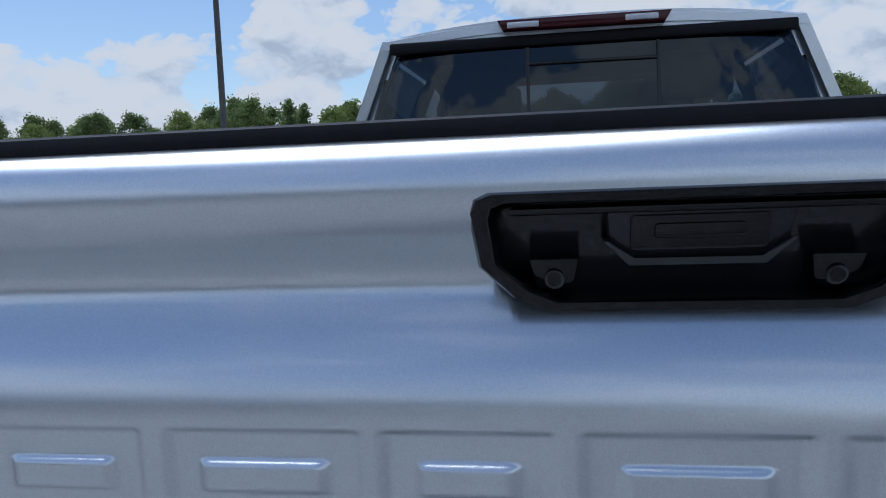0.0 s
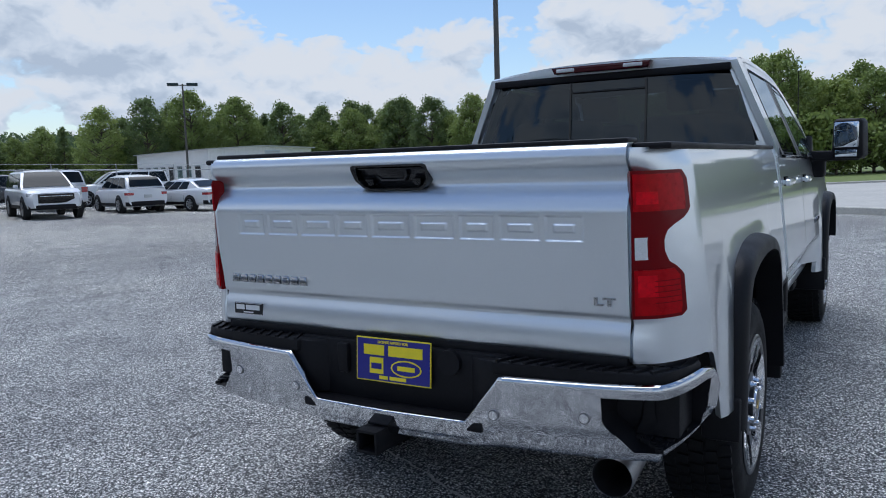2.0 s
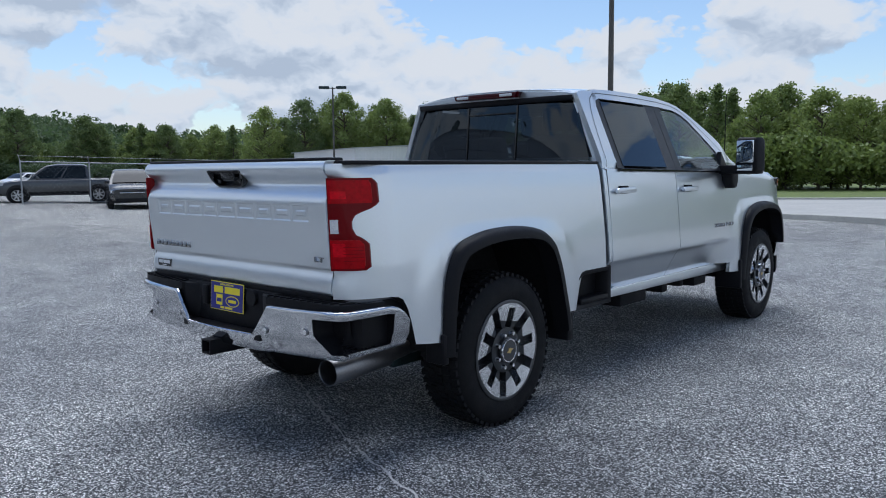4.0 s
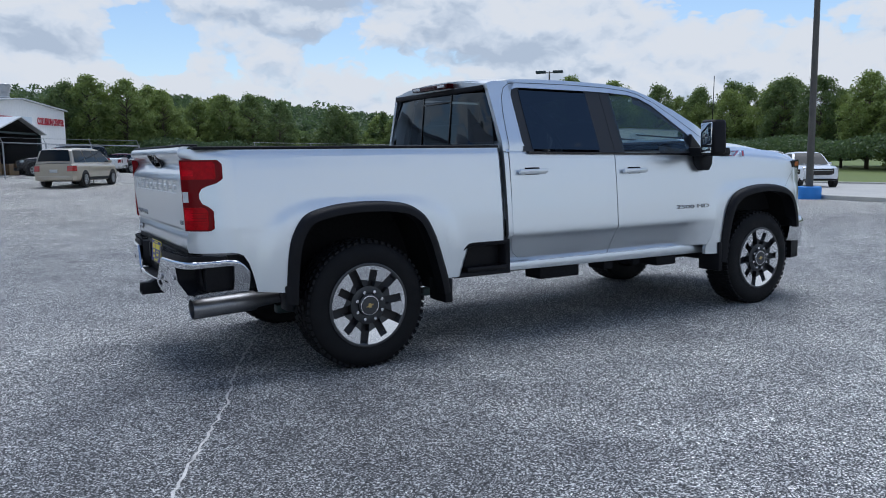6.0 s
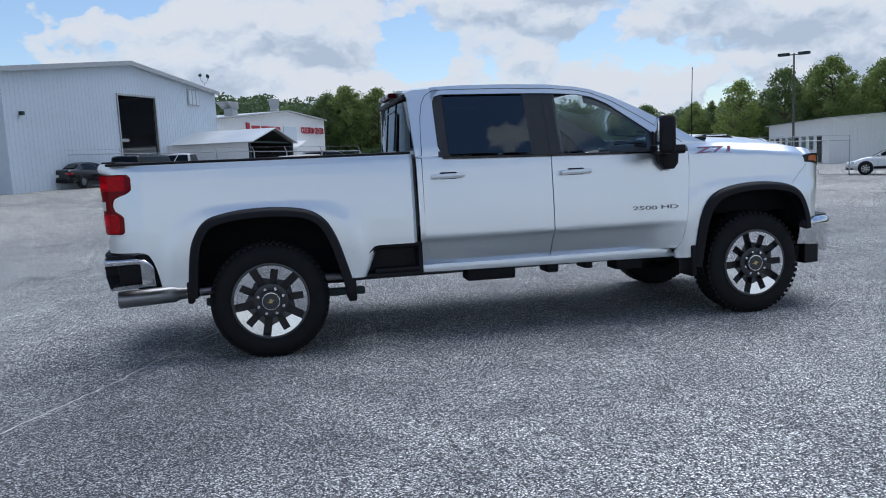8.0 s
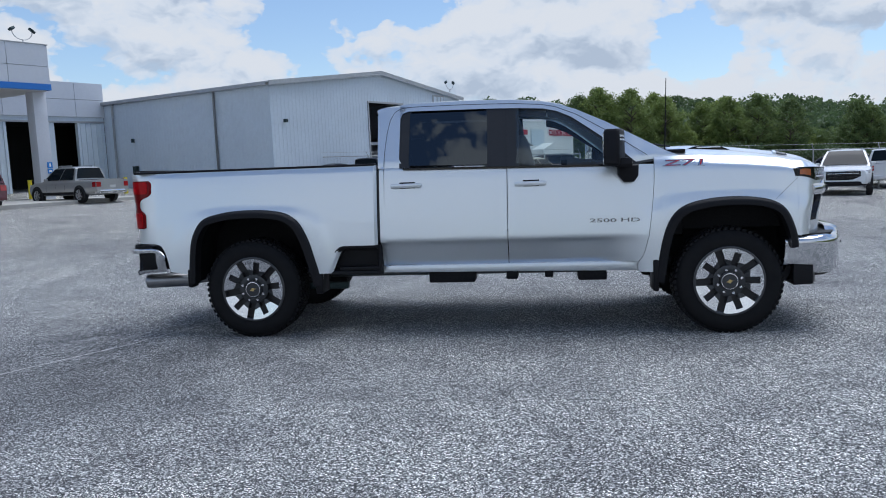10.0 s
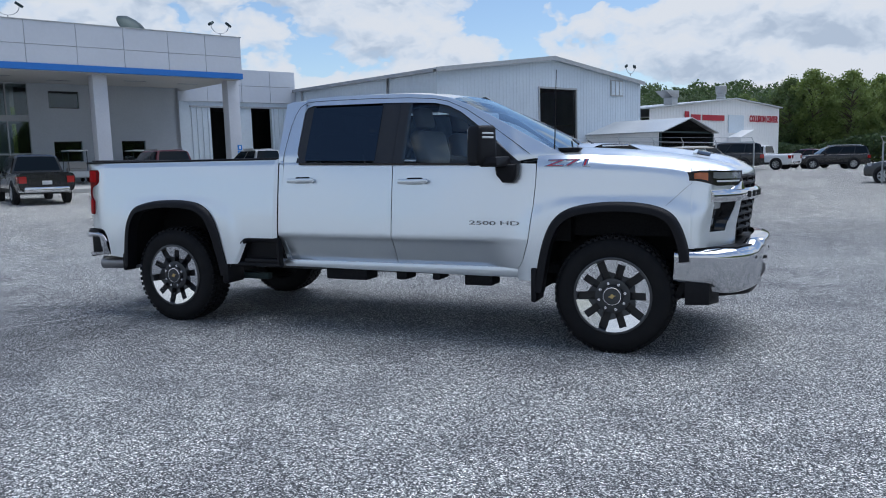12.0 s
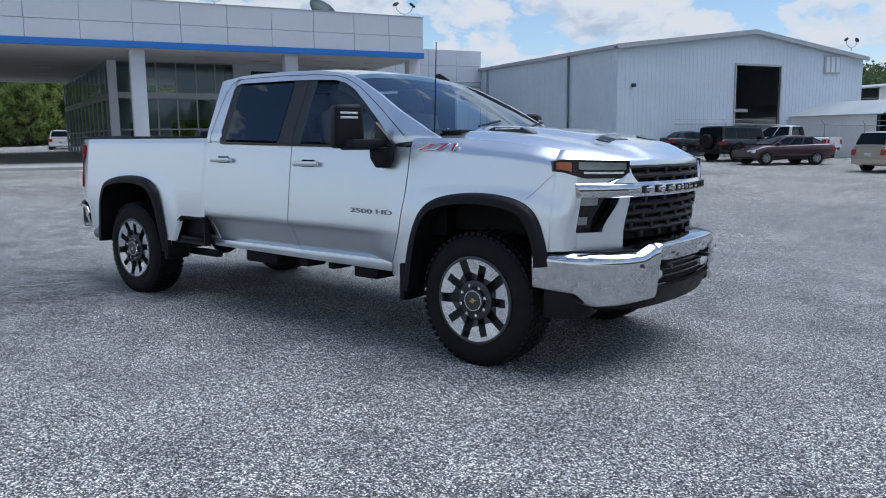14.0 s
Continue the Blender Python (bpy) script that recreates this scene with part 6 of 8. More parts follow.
bump_f = sheet("front_bumper", fb_place, [-v for v in spread(0.02, 1.16, 0.02, [0.44, 0.46])][::-1] + spread(0.02, 1.16, 0.02, [0.44, 0.46]), [0, 0.03, 0.06, 0.09, 0.12, 0.16, 0.2, 0.3, 0.4, 0.5, 0.6, 0.7, 0.8, 0.9, 0.96, 1.0], CHROME, truck, "chrome front bumper", depth=(-0.06, 0, 0.0), angle=50)
part("bumper_top", prism(bmesh.new(), [(4.60, -0.95), (4.88, -0.80), (5.03, -0.45), (5.07, 0), (5.03, 0.45), (4.88, 0.80), (4.60, 0.95)], "z", 0.775, 0.795, 0.004), BLACKPL, bump_f)
lower = sheet("lower_grille", lambda y, v: (fb_x(y) - 0.065 - 0.01 * v, y, 0.70 - 0.15 * v), lin(-0.46, 0.46, 17), lin(0, 1, 7), BLACKPL, bump_f, "black lower intake", depth=(-0.08, 0, 0))
for z in (0.60, 0.64, 0.675):
    sheet("intake_slat", lambda y, v, z=z: (fb_x(y) - 0.045, y, z + 0.010 * v), lin(-0.34, 0.34, 13), [0, 1], GLOSSBLK, bump_f, depth=(-0.03, 0, 0))
dam = sheet("air_dam", lambda y, v: (fb_x(y) - 0.015 - 0.06 * v - 0.25 * smooth01(0.5, 0.9, abs(y)), y, 0.55 - 0.13 * v), lin(-0.90, 0.90, 31), lin(0, 1, 5), BLACKPL, bump_f, "black air dam", depth=(-0.05, 0, 0))
for sgn in (-1, 1):
    part("skid_corner", prism(bmesh.new(), [(4.54, sgn * 0.97), (4.70, sgn * 0.93), (4.76, sgn * 0.80), (4.72, sgn * 0.62), (4.54, sgn * 0.62)], "z", 0.385, 0.56, 0.01), BLACKPL, bump_f)
    part("fog_lamp", box(bmesh.new(), 4.96, 5.022, sgn * 0.395 - 0.07, sgn * 0.395 + 0.07, 0.585, 0.650, 0.022), WHITELENS, bump_f, "clear fog lamp")
    part("parking_sensor", tube(bmesh.new(), (fb_x(0.62) + 0.015, sgn * 0.62, 0.70), (fb_x(0.62) + 0.018, sgn * 0.62, 0.70), 0.013, seg=14), STEEL, bump_f)
    part("parking_sensor", tube(bmesh.new(), (fb_x(0.27) + 0.01, sgn * 0.27, 0.745), (fb_x(0.27) + 0.018, sgn * 0.27, 0.745), 0.013, seg=14), STEEL, bump_f)
    part("tow_hook", box(bmesh.new(), 5.0, 5.075, sgn * 0.33 - 0.02, sgn * 0.33 + 0.02, 0.66, 0.685, 0.006), DECALBLK, bump_f)

# rear bumper
def rb_out(y):
    return -1.215 + 0.05 * y * y + 0.08 * abs(y) ** 10


def rb_place(a, v):
    s = abs(a)
    sg = 1 if a > 0 else -1
    if 0.50 < s < 0.98 and v > 0.5:      # the step recess has a slanted lower corner
        s += 0.22 * (v - 0.5) * (1 - abs(s - 0.74) / 0.24 if abs(s - 0.74) < 0.24 else 0)
    top = float(np.interp(s, [0, 0.30, 0.42, 0.95, 1.0, 1.19, 1.235, 1.26, 1.28], [0.632, 0.636, 0.792, 0.802, 0.804, 0.812, 0.800, 0.776, 0.735]))
    low = float(np.interp(s, [0, 0.30, 0.42, 0.62, 0.95, 1.0, 1.28], [0.535, 0.538, 0.55, 0.557, 0.565, 0.575, 0.60]))
    z = top + (low - top) * v
    if s <= 0.90:
        x, y = rb_out(s), s
    else:
        k = (s - 0.90) / 0.38
        p0, p1, p2 = Vector((rb_out(0.90), 0.90)), Vector((rb_out(0.90) + 0.06, 0.975)), Vector((-0.80, 0.998))
        q = p0 * (1 - k) ** 2 + p1 * 2 * k * (1 - k) + p2 * k * k
        x, y = q.x, q.y
    bulge = float(np.interp(v, [0, 0.025, 0.06, 0.6, 0.68, 0.94, 1.0], [-0.008, 0.003, 0.006, -0.006, -0.016, -0.030, -0.042]))
    w = smooth01(0.86, 1.0, s)
    return (x - bulge * (1 - w), sg * (y + bulge * w), z)


PS0, PS1, PV0, PV1 = 0.74, 1.215, 0.17, 0.88


def pocket_keep(a, v):
    return not (PS0 < abs(a) < PS1 and PV0 < v < PV1)


rb_as = spread(0.0, 1.28, 0.02, [0.30, 0.42, PS0, PS1, 1.235])
rb_vs = sorted(set(lin(0, 1, 21) + [0.012, 0.025, 0.04, 0.06, 0.1, PV0, PV1, 0.97]))
bump_r = sheet("rear_bumper", rb_place, sorted(set([-a for a in rb_as] + rb_as)), rb_vs, CHROME, truck, "chrome rear bumper with black step pads", angle=50, keep=pocket_keep)
for sgn in (-1, 1):
    def recess(s, v, sg=sgn):
        x, y, z = rb_place(sg * s, v)
        if PS0 + 0.001 < s < PS1 - 0.001 and PV0 + 0.001 < v < PV1 - 0.001:
            w = smooth01(0.82, 1.05, s)
            return (x + 0.11 * (1 - 0.75 * w), y - sg * 0.12 * w, z + 0.012 * smooth01(0.6, 0.84, v))
        w = smooth01(0.86, 1.0, s)
        return (x + 0.003 * (1 - w), y - sg * 0.003 * w, z)
    pk = sheet("corner_step", recess, [PS0, PS0 + 0.012] + lin(0.77, 1.18, 18) + [PS1 - 0.012, PS1], [PV0, PV0 + 0.02] + lin(0.26, 0.76, 8) + [PV1 - 0.03, PV1], BLACKPL, bump_r, "black corner step recess", angle=30)
    bm = bmesh.new()
    for i in range(8):
        for j in range(4):
            s = 0.86 + 0.042 * i + (0.02 if j % 2 else 0)
            p, q = Vector(recess(s, PV1)), Vector(recess(s, PV1 - 0.03))
            c = p + (q - p) * (0.16 + 0.22 * j)
            box(bm, c.x - 0.012, c.x + 0.012, c.y - 0.010, c.y + 0.010, c.z - 0.006, c.z + 0.005)
    part("step_tread", bm, BLACKPL, bump_r, smooth=False)
    rim = [Vector(rb_place(sgn * s, 0)) for s in (0.40, 0.5, 0.62, 0.75, 0.86, 0.92, 0.97, 1.02, 1.08, 1.14, 1.18)]
    outline = [(p.x + 0.006, p.y - sgn * 0.006) for p in rim] + [(-0.88, sgn * 0.86), (-1.07, sgn * 0.80), (-1.10, sgn * 0.36)]
    pad = part("step_pad", prism(bmesh.new(), outline, "z", 0.79, 0.832, 0.008), BLACKPL, bump_r, "black ribbed step pad")
    bm = bmesh.new()
    for k in range(11):
        y = sgn * (0.42 + 0.047 * k)
        xo = rb_out(y) + 0.012
        box(bm, xo, xo + 0.075, y - 0.006, y + 0.006, 0.83, 0.8395, m=Matrix.Translation((xo + 0.037, y, 0.84)) @ Matrix.Rotation(radians(25 * sgn), 4, "Z") @ Matrix.Translation((-xo - 0.037, -y, -0.84)))
    part("pad_ribs", bm, BLACKPL, bump_r, smooth=False)
    part("bumper_liner", prism(bmesh.new(), [(-1.05, 0.62), (-0.74, 0.62), (-0.745, 0.72), (-0.785, 0.80), (-0.85, 0.835), (-1.05, 0.835)], "y", *sorted((sgn * 0.80, sgn * 0.935)), 0.006), BLACKPL, bump_r)
    for yy, zz in ((0.69, 0.69), (0.40, 0.665)):
        yy = yy * sgn
        xx = rb_place(yy, 0.5)[0]
        part("parking_sensor", tube(bmesh.new(), (xx - 0.008, yy, zz), (xx + 0.02, yy, zz), 0.0135, seg=16), ALLOY, bump_r)
        part("sensor_ring", tube(bmesh.new(), (xx - 0.005, yy, zz), (xx + 0.02, yy, zz), 0.0185, seg=16), STEEL, bump_r)
# black centre pocket with plate
bm = box(bmesh.new(), -1.14, -1.09, -0.42, 0.42, 0.60, 0.84, 0.01)
box(bm, -1.21, -1.09, -0.36, 0.36, 0.60, 0.634, 0.006)
part("plate_pocket", bm, BLACKPL, bump_r, "black plate recess")
part("valance", box(bmesh.new(), -1.12, -1.03, -0.80, 0.80, 0.825, 0.868, 0.008), BLACKPL, bump_r)
for sgn in (-1, 1):
    part("pocket_cheek", prism(bmesh.new(), [(-1.178, sgn * 0.42), (-1.178, sgn * 0.35), (-1.13, sgn * 0.28), (-1.10, sgn * 0.42)], "z", 0.64, 0.83, 0.006), BLACKPL, bump_r)
part("socket_cover", tube(bmesh.new(), (-1.158, -0.215, 0.80), (-1.13, -0.215, 0.80), 0.042, seg=24), BLACKPL, bump_r)
part("socket_cover", box(bmesh.new(), -1.16, -1.13, 0.195, 0.245, 0.72, 0.83, 0.012), BLACKPL, bump_r)

plate = empty("licence_plate", None)
plate.parent = truck
tagged(plate, label="blue and yellow dealer plate in the bumper recess")
PM = pose(-1.152, 0.004, 0.783, 90 - 4, 0, -90)
bm = box(bmesh.new(), -0.1525, 0.1525, -0.0765, 0.0765, 0, 0.004, 0.0015, m=PM)
part("plate_edge", bm, YELLOW, plate)
bm = box(bmesh.new(), -0.148, 0.148, -0.072, 0.072, 0.002, 0.0052, 0, m=PM)
part("plate_face", bm, PLATEBLUE, plate, smooth=False)


def on_plate(name, x0, x1, y0, y1, mat, h=0.0062):
    return part(name, box(bmesh.new(), x0, x1, y0, y1, 0.004, h, 0, m=PM), mat, plate, smooth=False)


words("heading", "LICENSE APPLIED FOR", 0.0125, YELLOW, plate, PM @ Matrix.Translation((0, 0.062, 0.0055)), 0.0004, bold=0.0004)
on_plate("name_bar", -0.120, -0.035, 0.016, 0.052, YELLOW)
on_plate("name_bar", -0.018, 0.120, 0.016, 0.052, YELLOW)
on_plate("square_mark", -0.095, -0.038, -0.048, 0.008, YELLOW)
on_plate("mark_bar", -0.088, -0.045, -0.032, -0.012, PLATEBLUE, 0.0068)
bm = bmesh.new()
bmesh.ops.create_circle(bm, cap_ends=True, segments=32, radius=1.0, matrix=PM @ Matrix.Translation((0.055, -0.022, 0.0060)) @ Matrix.Diagonal((0.062, 0.029, 1, 1)))
part("oval_mark", bm, YELLOW, plate, smooth=False)
bm = bmesh.new()
bmesh.ops.create_circle(bm, cap_ends=True, segments=32, radius=1.0, matrix=PM @ Matrix.Translation((0.055, -0.022, 0.0066)) @ Matrix.Diagonal((0.056, 0.024, 1, 1)))
part("oval_field", bm, PLATEBLUE, plate, smooth=False)
on_plate("oval_bar", 0.02, 0.09, -0.03, -0.014, YELLOW, 0.0072)
on_plate("town_bar", -0.055, -0.02, -0.066, -0.054, YELLOW)
on_plate("town_bar", -0.012, 0.055, -0.066, -0.054, YELLOW)

# hitch, exhaust, chassis
bm = bmesh.new()
for y0, y1, z0, z1 in ((-0.042, 0.042, 0.565, 0.575), (-0.042, 0.042, 0.495, 0.505), (-0.042, -0.032, 0.50, 0.57), (0.032, 0.042, 0.50, 0.57)):
    box(bm, -1.265, -0.95, y0 + 0.05, y1 + 0.05, z0 - 0.01, z1 - 0.01, 0.002)
hitch = part("tow_hitch", bm, BLACKPL, truck, "black square tow hitch receiver")
part("hitch_bar", tube(bmesh.new(), (-0.98, -0.5, 0.55), (-0.98, 0.6, 0.55), 0.035, seg=14), DARKSTEEL, hitch)
bm = bmesh.new()
lathe(bm, [(0.060, 0.0), (0.062, -0.004), (0.064, 0.0), (0.064, 0.40), (0.05, 0.42), (0.04, 0.55), (0.04, 1.3)], 32, "x", (-1.10, -0.745, 0.485))
lathe(bm, [(0.060, 0.0), (0.059, 0.01), (0.059, 0.30)], 32, "x", (-1.10, -0.745, 0.485))
bmesh.ops.rotate(bm, cent=(-1.10, -0.745, 0.485), matrix=Matrix.Rotation(radians(3), 3, "Z") @ Matrix.Rotation(radians(-2), 3, "Y"), verts=bm.verts)
part("exhaust_pipe", bm, STEEL, truck, "bright steel exhaust tip")
chassis = empty("chassis", None)
chassis.parent = truck
for sgn in (-1, 1):
    boxed("frame_rail", (-1.0, 4.7, sgn * 0.48 - 0.05, sgn * 0.48 + 0.05, 0.52, 0.70), UNDER, chassis, bevel=0.01)
    part("front_axle_arm", tube(bmesh.new(), (AX, sgn * 0.2, 0.43), (AX, sgn * 0.84, 0.43), 0.05, seg=12), DARKSTEEL, chassis)
    part("leaf_spring", box(bmesh.new(), -0.50, 0.75, sgn * 0.55 - 0.035, sgn * 0.55 + 0.035, 0.36, 0.42, 0.01), DARKSTEEL, chassis)
    part("shock", tube(bmesh.new(), (-0.12, sgn * 0.5, 0.36), (-0.2, sgn * 0.48, 0.8), 0.03, seg=10), DARKSTEEL, chassis)
part("rear_axle", tube(bmesh.new(), (0, -0.8, 0.43), (0, 0.8, 0.43), 0.055, seg=14), DARKSTEEL, chassis)
bm = bmesh.new()
bmesh.ops.create_uvsphere(bm, u_segments=20, v_segments=12, radius=0.17, matrix=pose(0, 0.05, 0.43) @ Matrix.Diagonal((1, 0.8, 0.95, 1)))
part("differential", bm, DARKSTEEL, chassis)
boxed("cab_floor", (1.16, 3.6, -0.82, 0.82, 0.56, 0.62), UNDER, chassis)
boxed("belly", (3.4, 4.6, -0.5, 0.5, 0.42, 0.75), UNDER, chassis, bevel=0.03)
boxed("fuel_tank", (1.6, 2.9, 0.1, 0.52, 0.40, 0.60), UNDER, chassis, bevel=0.03)
part("drive_shaft", tube(bmesh.new(), (0, 0.05, 0.45), (2.6, 0, 0.55), 0.045, seg=12), DARKSTEEL, chassis)
part("exhaust_run", tube(bmesh.new(), (0.2, -0.55, 0.52), (3.0, -0.4, 0.50), 0.05, seg=12), STEEL, chassis)
for x0, x1, z0 in ((1.55, 1.95, 0.44), (2.22, 2.32, 0.46), (2.83, 3.07, 0.44), (2.55, 2.62, 0.47)):
    part("step_bracket", box(bmesh.new(), x0, x1, -0.86, -0.66, z0, 0.54, 0.012), UNDER, chassis)
bm = box(bmesh.new(), 3.6, 4.5, -0.74, 0.74, 0.85, 1.35)
part("engine_block", bm, UNDER, chassis, smooth=False)

# towing mirrors
def mirror_set():
    turn = Matrix.Translation((3.10, -1.19, 0)) @ Matrix.Rotation(radians(-20), 4, "Z") @ Matrix.Translation((-3.10, 1.19, 0))

    def turned(bm):
        bmesh.ops.transform(bm, matrix=turn, verts=bm.verts)
        return bm
    bm = prism(bmesh.new(), [(-1.300, 1.42), (-1.292, 1.66), (-1.272, 1.685), (-1.11, 1.69), (-1.088, 1.67), (-1.078, 1.42), (-1.10, 1.395), (-1.275, 1.395)], "x", 3.05, 3.178, 0.028, 3)
    head = part("mirror", turned(bm), BLACKPL, truck, "large black towing mirror")
    part("mirror_glass", turned(box(bmesh.new(), 3.043, 3.06, -1.275, -1.102, 1.478, 1.665, 0.01)), MIRROR, head, "mirror glass")
    part("spot_glass", turned(box(bmesh.new(), 3.043, 3.06, -1.268, -1.112, 1.412, 1.462, 0.006)), MIRROR, head)
    part("mirror_arm", prism(bmesh.new(), [(-1.255, 1.385), (-1.27, 1.41), (-1.26, 1.455), (-0.93, 1.462), (-0.90, 1.44), (-0.90, 1.385)], "x", 3.11, 3.25, 0.016), BLACKPL, head)
    part("mirror_foot", prism(bmesh.new(), [(3.15, 1.40), (3.325, 1.405), (3.32, 1.31), (3.285, 1.262), (3.21, 1.262), (3.16, 1.32)], "y", -1.03, -0.93, 0.025, 3), BLACKPL, head)
    part("sail_panel", prism(bmesh.new(), [(3.13, 1.42), (3.33, 1.405), (3.14, 1.575)], "y", -0.94, -0.90, 0.006), SURROUND, head)
    for z in (1.592, 1.622):
        part("marker_lens", turned(box(bmesh.new(), 3.170, 3.184, -1.262, -1.135, z, z + 0.016, 0.004)), WHITELENS, head)
    h = mirrored(head)
    for c in list(head.children):
        mirrored(c).parent = h


mirror_set()

# interior
cabin = empty("cabin_interior", None)
cabin.parent = truck
boxed("cabin_floor", (1.2, 3.5, -0.88, 0.88, 0.70, 0.76), CABINDARK, cabin)
boxed("headliner", (1.2, 2.6, -0.66, 0.66, 1.93, 1.95), CABINDARK, cabin)
def seat(x, y, w):
    bm = box(bmesh.new(), x, x + 0.55, y - w / 2, y + w / 2, 0.95, 1.12, 0.05, 3)
    part("seat_cushion", bm, SEATDARK, cabin)
    bm = box(bmesh.new(), -0.07, 0.07, -w / 2, w / 2, 0, 0.66, 0.05, 3, m=pose(x, y, 1.05, 0, -14, 0))
    part("seat_back", bm, SEATDARK, cabin, "charcoal seat back")
    bm = box(bmesh.new(), -0.05, 0.05, -0.13, 0.13, 0.69, 0.87, 0.035, 3, m=pose(x, y, 1.05, 0, -14, 0))
    part("head_rest", bm, SEATDARK, cabin, "charcoal head rest")


for yy in (-0.42, 0.42):
    seat(2.50, yy, 0.54)
    seat(1.60, yy, 0.60)
bm = prism(bmesh.new(), [(3.05, 1.15), (3.15, 1.36), (3.35, 1.42), (3.70, 1.46), (3.70, 0.8), (3.1, 0.8)], "y", -0.84, 0.84, 0.03)
part("dashboard", bm, CABINDARK, cabin)
bm = bmesh.new()
for i in range(24):
    a, b = 2 * math.pi * i / 24, 2 * math.pi * (i + 1) / 24
    mm = pose(2.98, 0.42, 1.27, 0, -25, 0)
    tube(bm, mm @ Vector((0, 0.19 * math.cos(a), 0.19 * math.sin(a))), mm @ Vector((0, 0.19 * math.cos(b), 0.19 * math.sin(b))), 0.015, seg=6, caps=False)
part("steering_wheel", bm, CABINDARK, cabin)

# ---- parked vehicles ----
CARGLASS = material("car_window_glass", (0.008, 0.012, 0.016), 0.05, 0, spec=0.16)
CARRIM = material("car_alloy_rim", (0.48, 0.49, 0.50), 0.3, 0.8, 0.1, 10)
CP = {
    "white": paint("car_white", (0.74, 0.75, 0.76)), "black": material("car_black", (0.006, 0.0065, 0.008), 0.25, 0, 0.1, 3, coat=0.35),
    "red": paint("car_dark_red", (0.085, 0.004, 0.012)), "maroon": paint("car_maroon", (0.034, 0.004, 0.012)),
    "silver": paint("car_silver", (0.40, 0.40, 0.39), 0.5), "tan": paint("car_tan", (0.46, 0.40, 0.31), 0.4),
    "grey": paint("car_dark_grey", (0.055, 0.058, 0.062), 0.3),
}
CARLAMP = material("car_head_lamp", (0.65, 0.66, 0.68), 0.1, 0.4, coat=1.0)
CARRED = material("car_tail_lamp", (0.35, 0.01, 0.012), 0.15, 0, coat=1.0)
CARPLATE = material("car_plate", (0.55, 0.56, 0.55), 0.5)

# length, width, height, wheelbase, front axle from the nose, wheel radius, belt height, hood height, tail height, nose setback,
# roof line from the base of the windscreen to the tail: (distance from the nose, height)
SHAPES = {
    "suv": (5.3, 2.04, 1.90, 3.05, 0.95, 0.41, 1.18, 1.16, 1.20, 0.12, ((1.45, 1.19), (2.05, 1.66), (2.35, 1.82), (2.8, 1.89), (3.8, 1.90), (4.8, 1.86), (5.02, 1.80), (5.22, 1.20))),
    "small_suv": (4.55, 1.86, 1.67, 2.69, 0.90, 0.36, 1.04, 0.98, 1.08, 0.22, ((1.05, 1.03), (1.75, 1.47), (2.1, 1.62), (2.6, 1.67), (3.3, 1.65), (3.95, 1.56), (4.15, 1.48), (4.45, 1.08))),
    "sedan": (4.75, 1.83, 1.46, 2.75, 0.92, 0.33, 0.94, 0.86, 1.03, 0.25, ((1.15, 0.93), (1.85, 1.30), (2.2, 1.42), (2.65, 1.46), (3.2, 1.43), (3.6, 1.34), (4.25, 1.04))),
    "minivan": (5.0, 1.88, 1.77, 3.0, 0.95, 0.34, 1.05, 0.98, 1.08, 0.22, ((0.85, 1.03), (1.5, 1.50), (1.85, 1.69), (2.4, 1.77), (3.6, 1.77), (4.5, 1.72), (4.72, 1.64), (4.92, 1.08))),
    "jeep": (4.75, 1.88, 1.86, 2.95, 0.62, 0.42, 1.15, 1.13, 1.15, 0.02, ((1.50, 1.16), (1.72, 1.66), (1.80, 1.82), (2.0, 1.86), (3.4, 1.86), (4.5, 1.84), (4.62, 1.78), (4.68, 1.16))),
    "pickup": (5.7, 2.02, 1.87, 3.6, 0.95, 0.40, 1.14, 1.12, 1.16, 0.10, ((1.45, 1.14), (2.0, 1.60), (2.3, 1.78), (2.7, 1.86), (3.2, 1.86), (3.5, 1.82), (3.62, 1.75), (3.72, 1.15))),
    "crew_pickup": (5.6, 1.92, 1.84, 3.4, 0.92, 0.39, 1.09, 1.07, 1.12, 0.12, ((1.35, 1.09), (1.9, 1.56), (2.2, 1.75), (2.6, 1.83), (3.4, 1.83), (3.75, 1.80), (3.88, 1.72), (3.98, 1.10))),
}
GRILLE = {"suv": (0.62, 0.62, 1.0), "jeep": (0.55, 0.75, 1.02), "pickup": (0.62, 0.66, 1.02), "crew_pickup": (0.6, 0.65, 0.96), "small_suv": (0.55, 0.55, 0.80), "sedan": (0.4, 0.48, 0.70), "minivan": (0.45, 0.55, 0.75)}


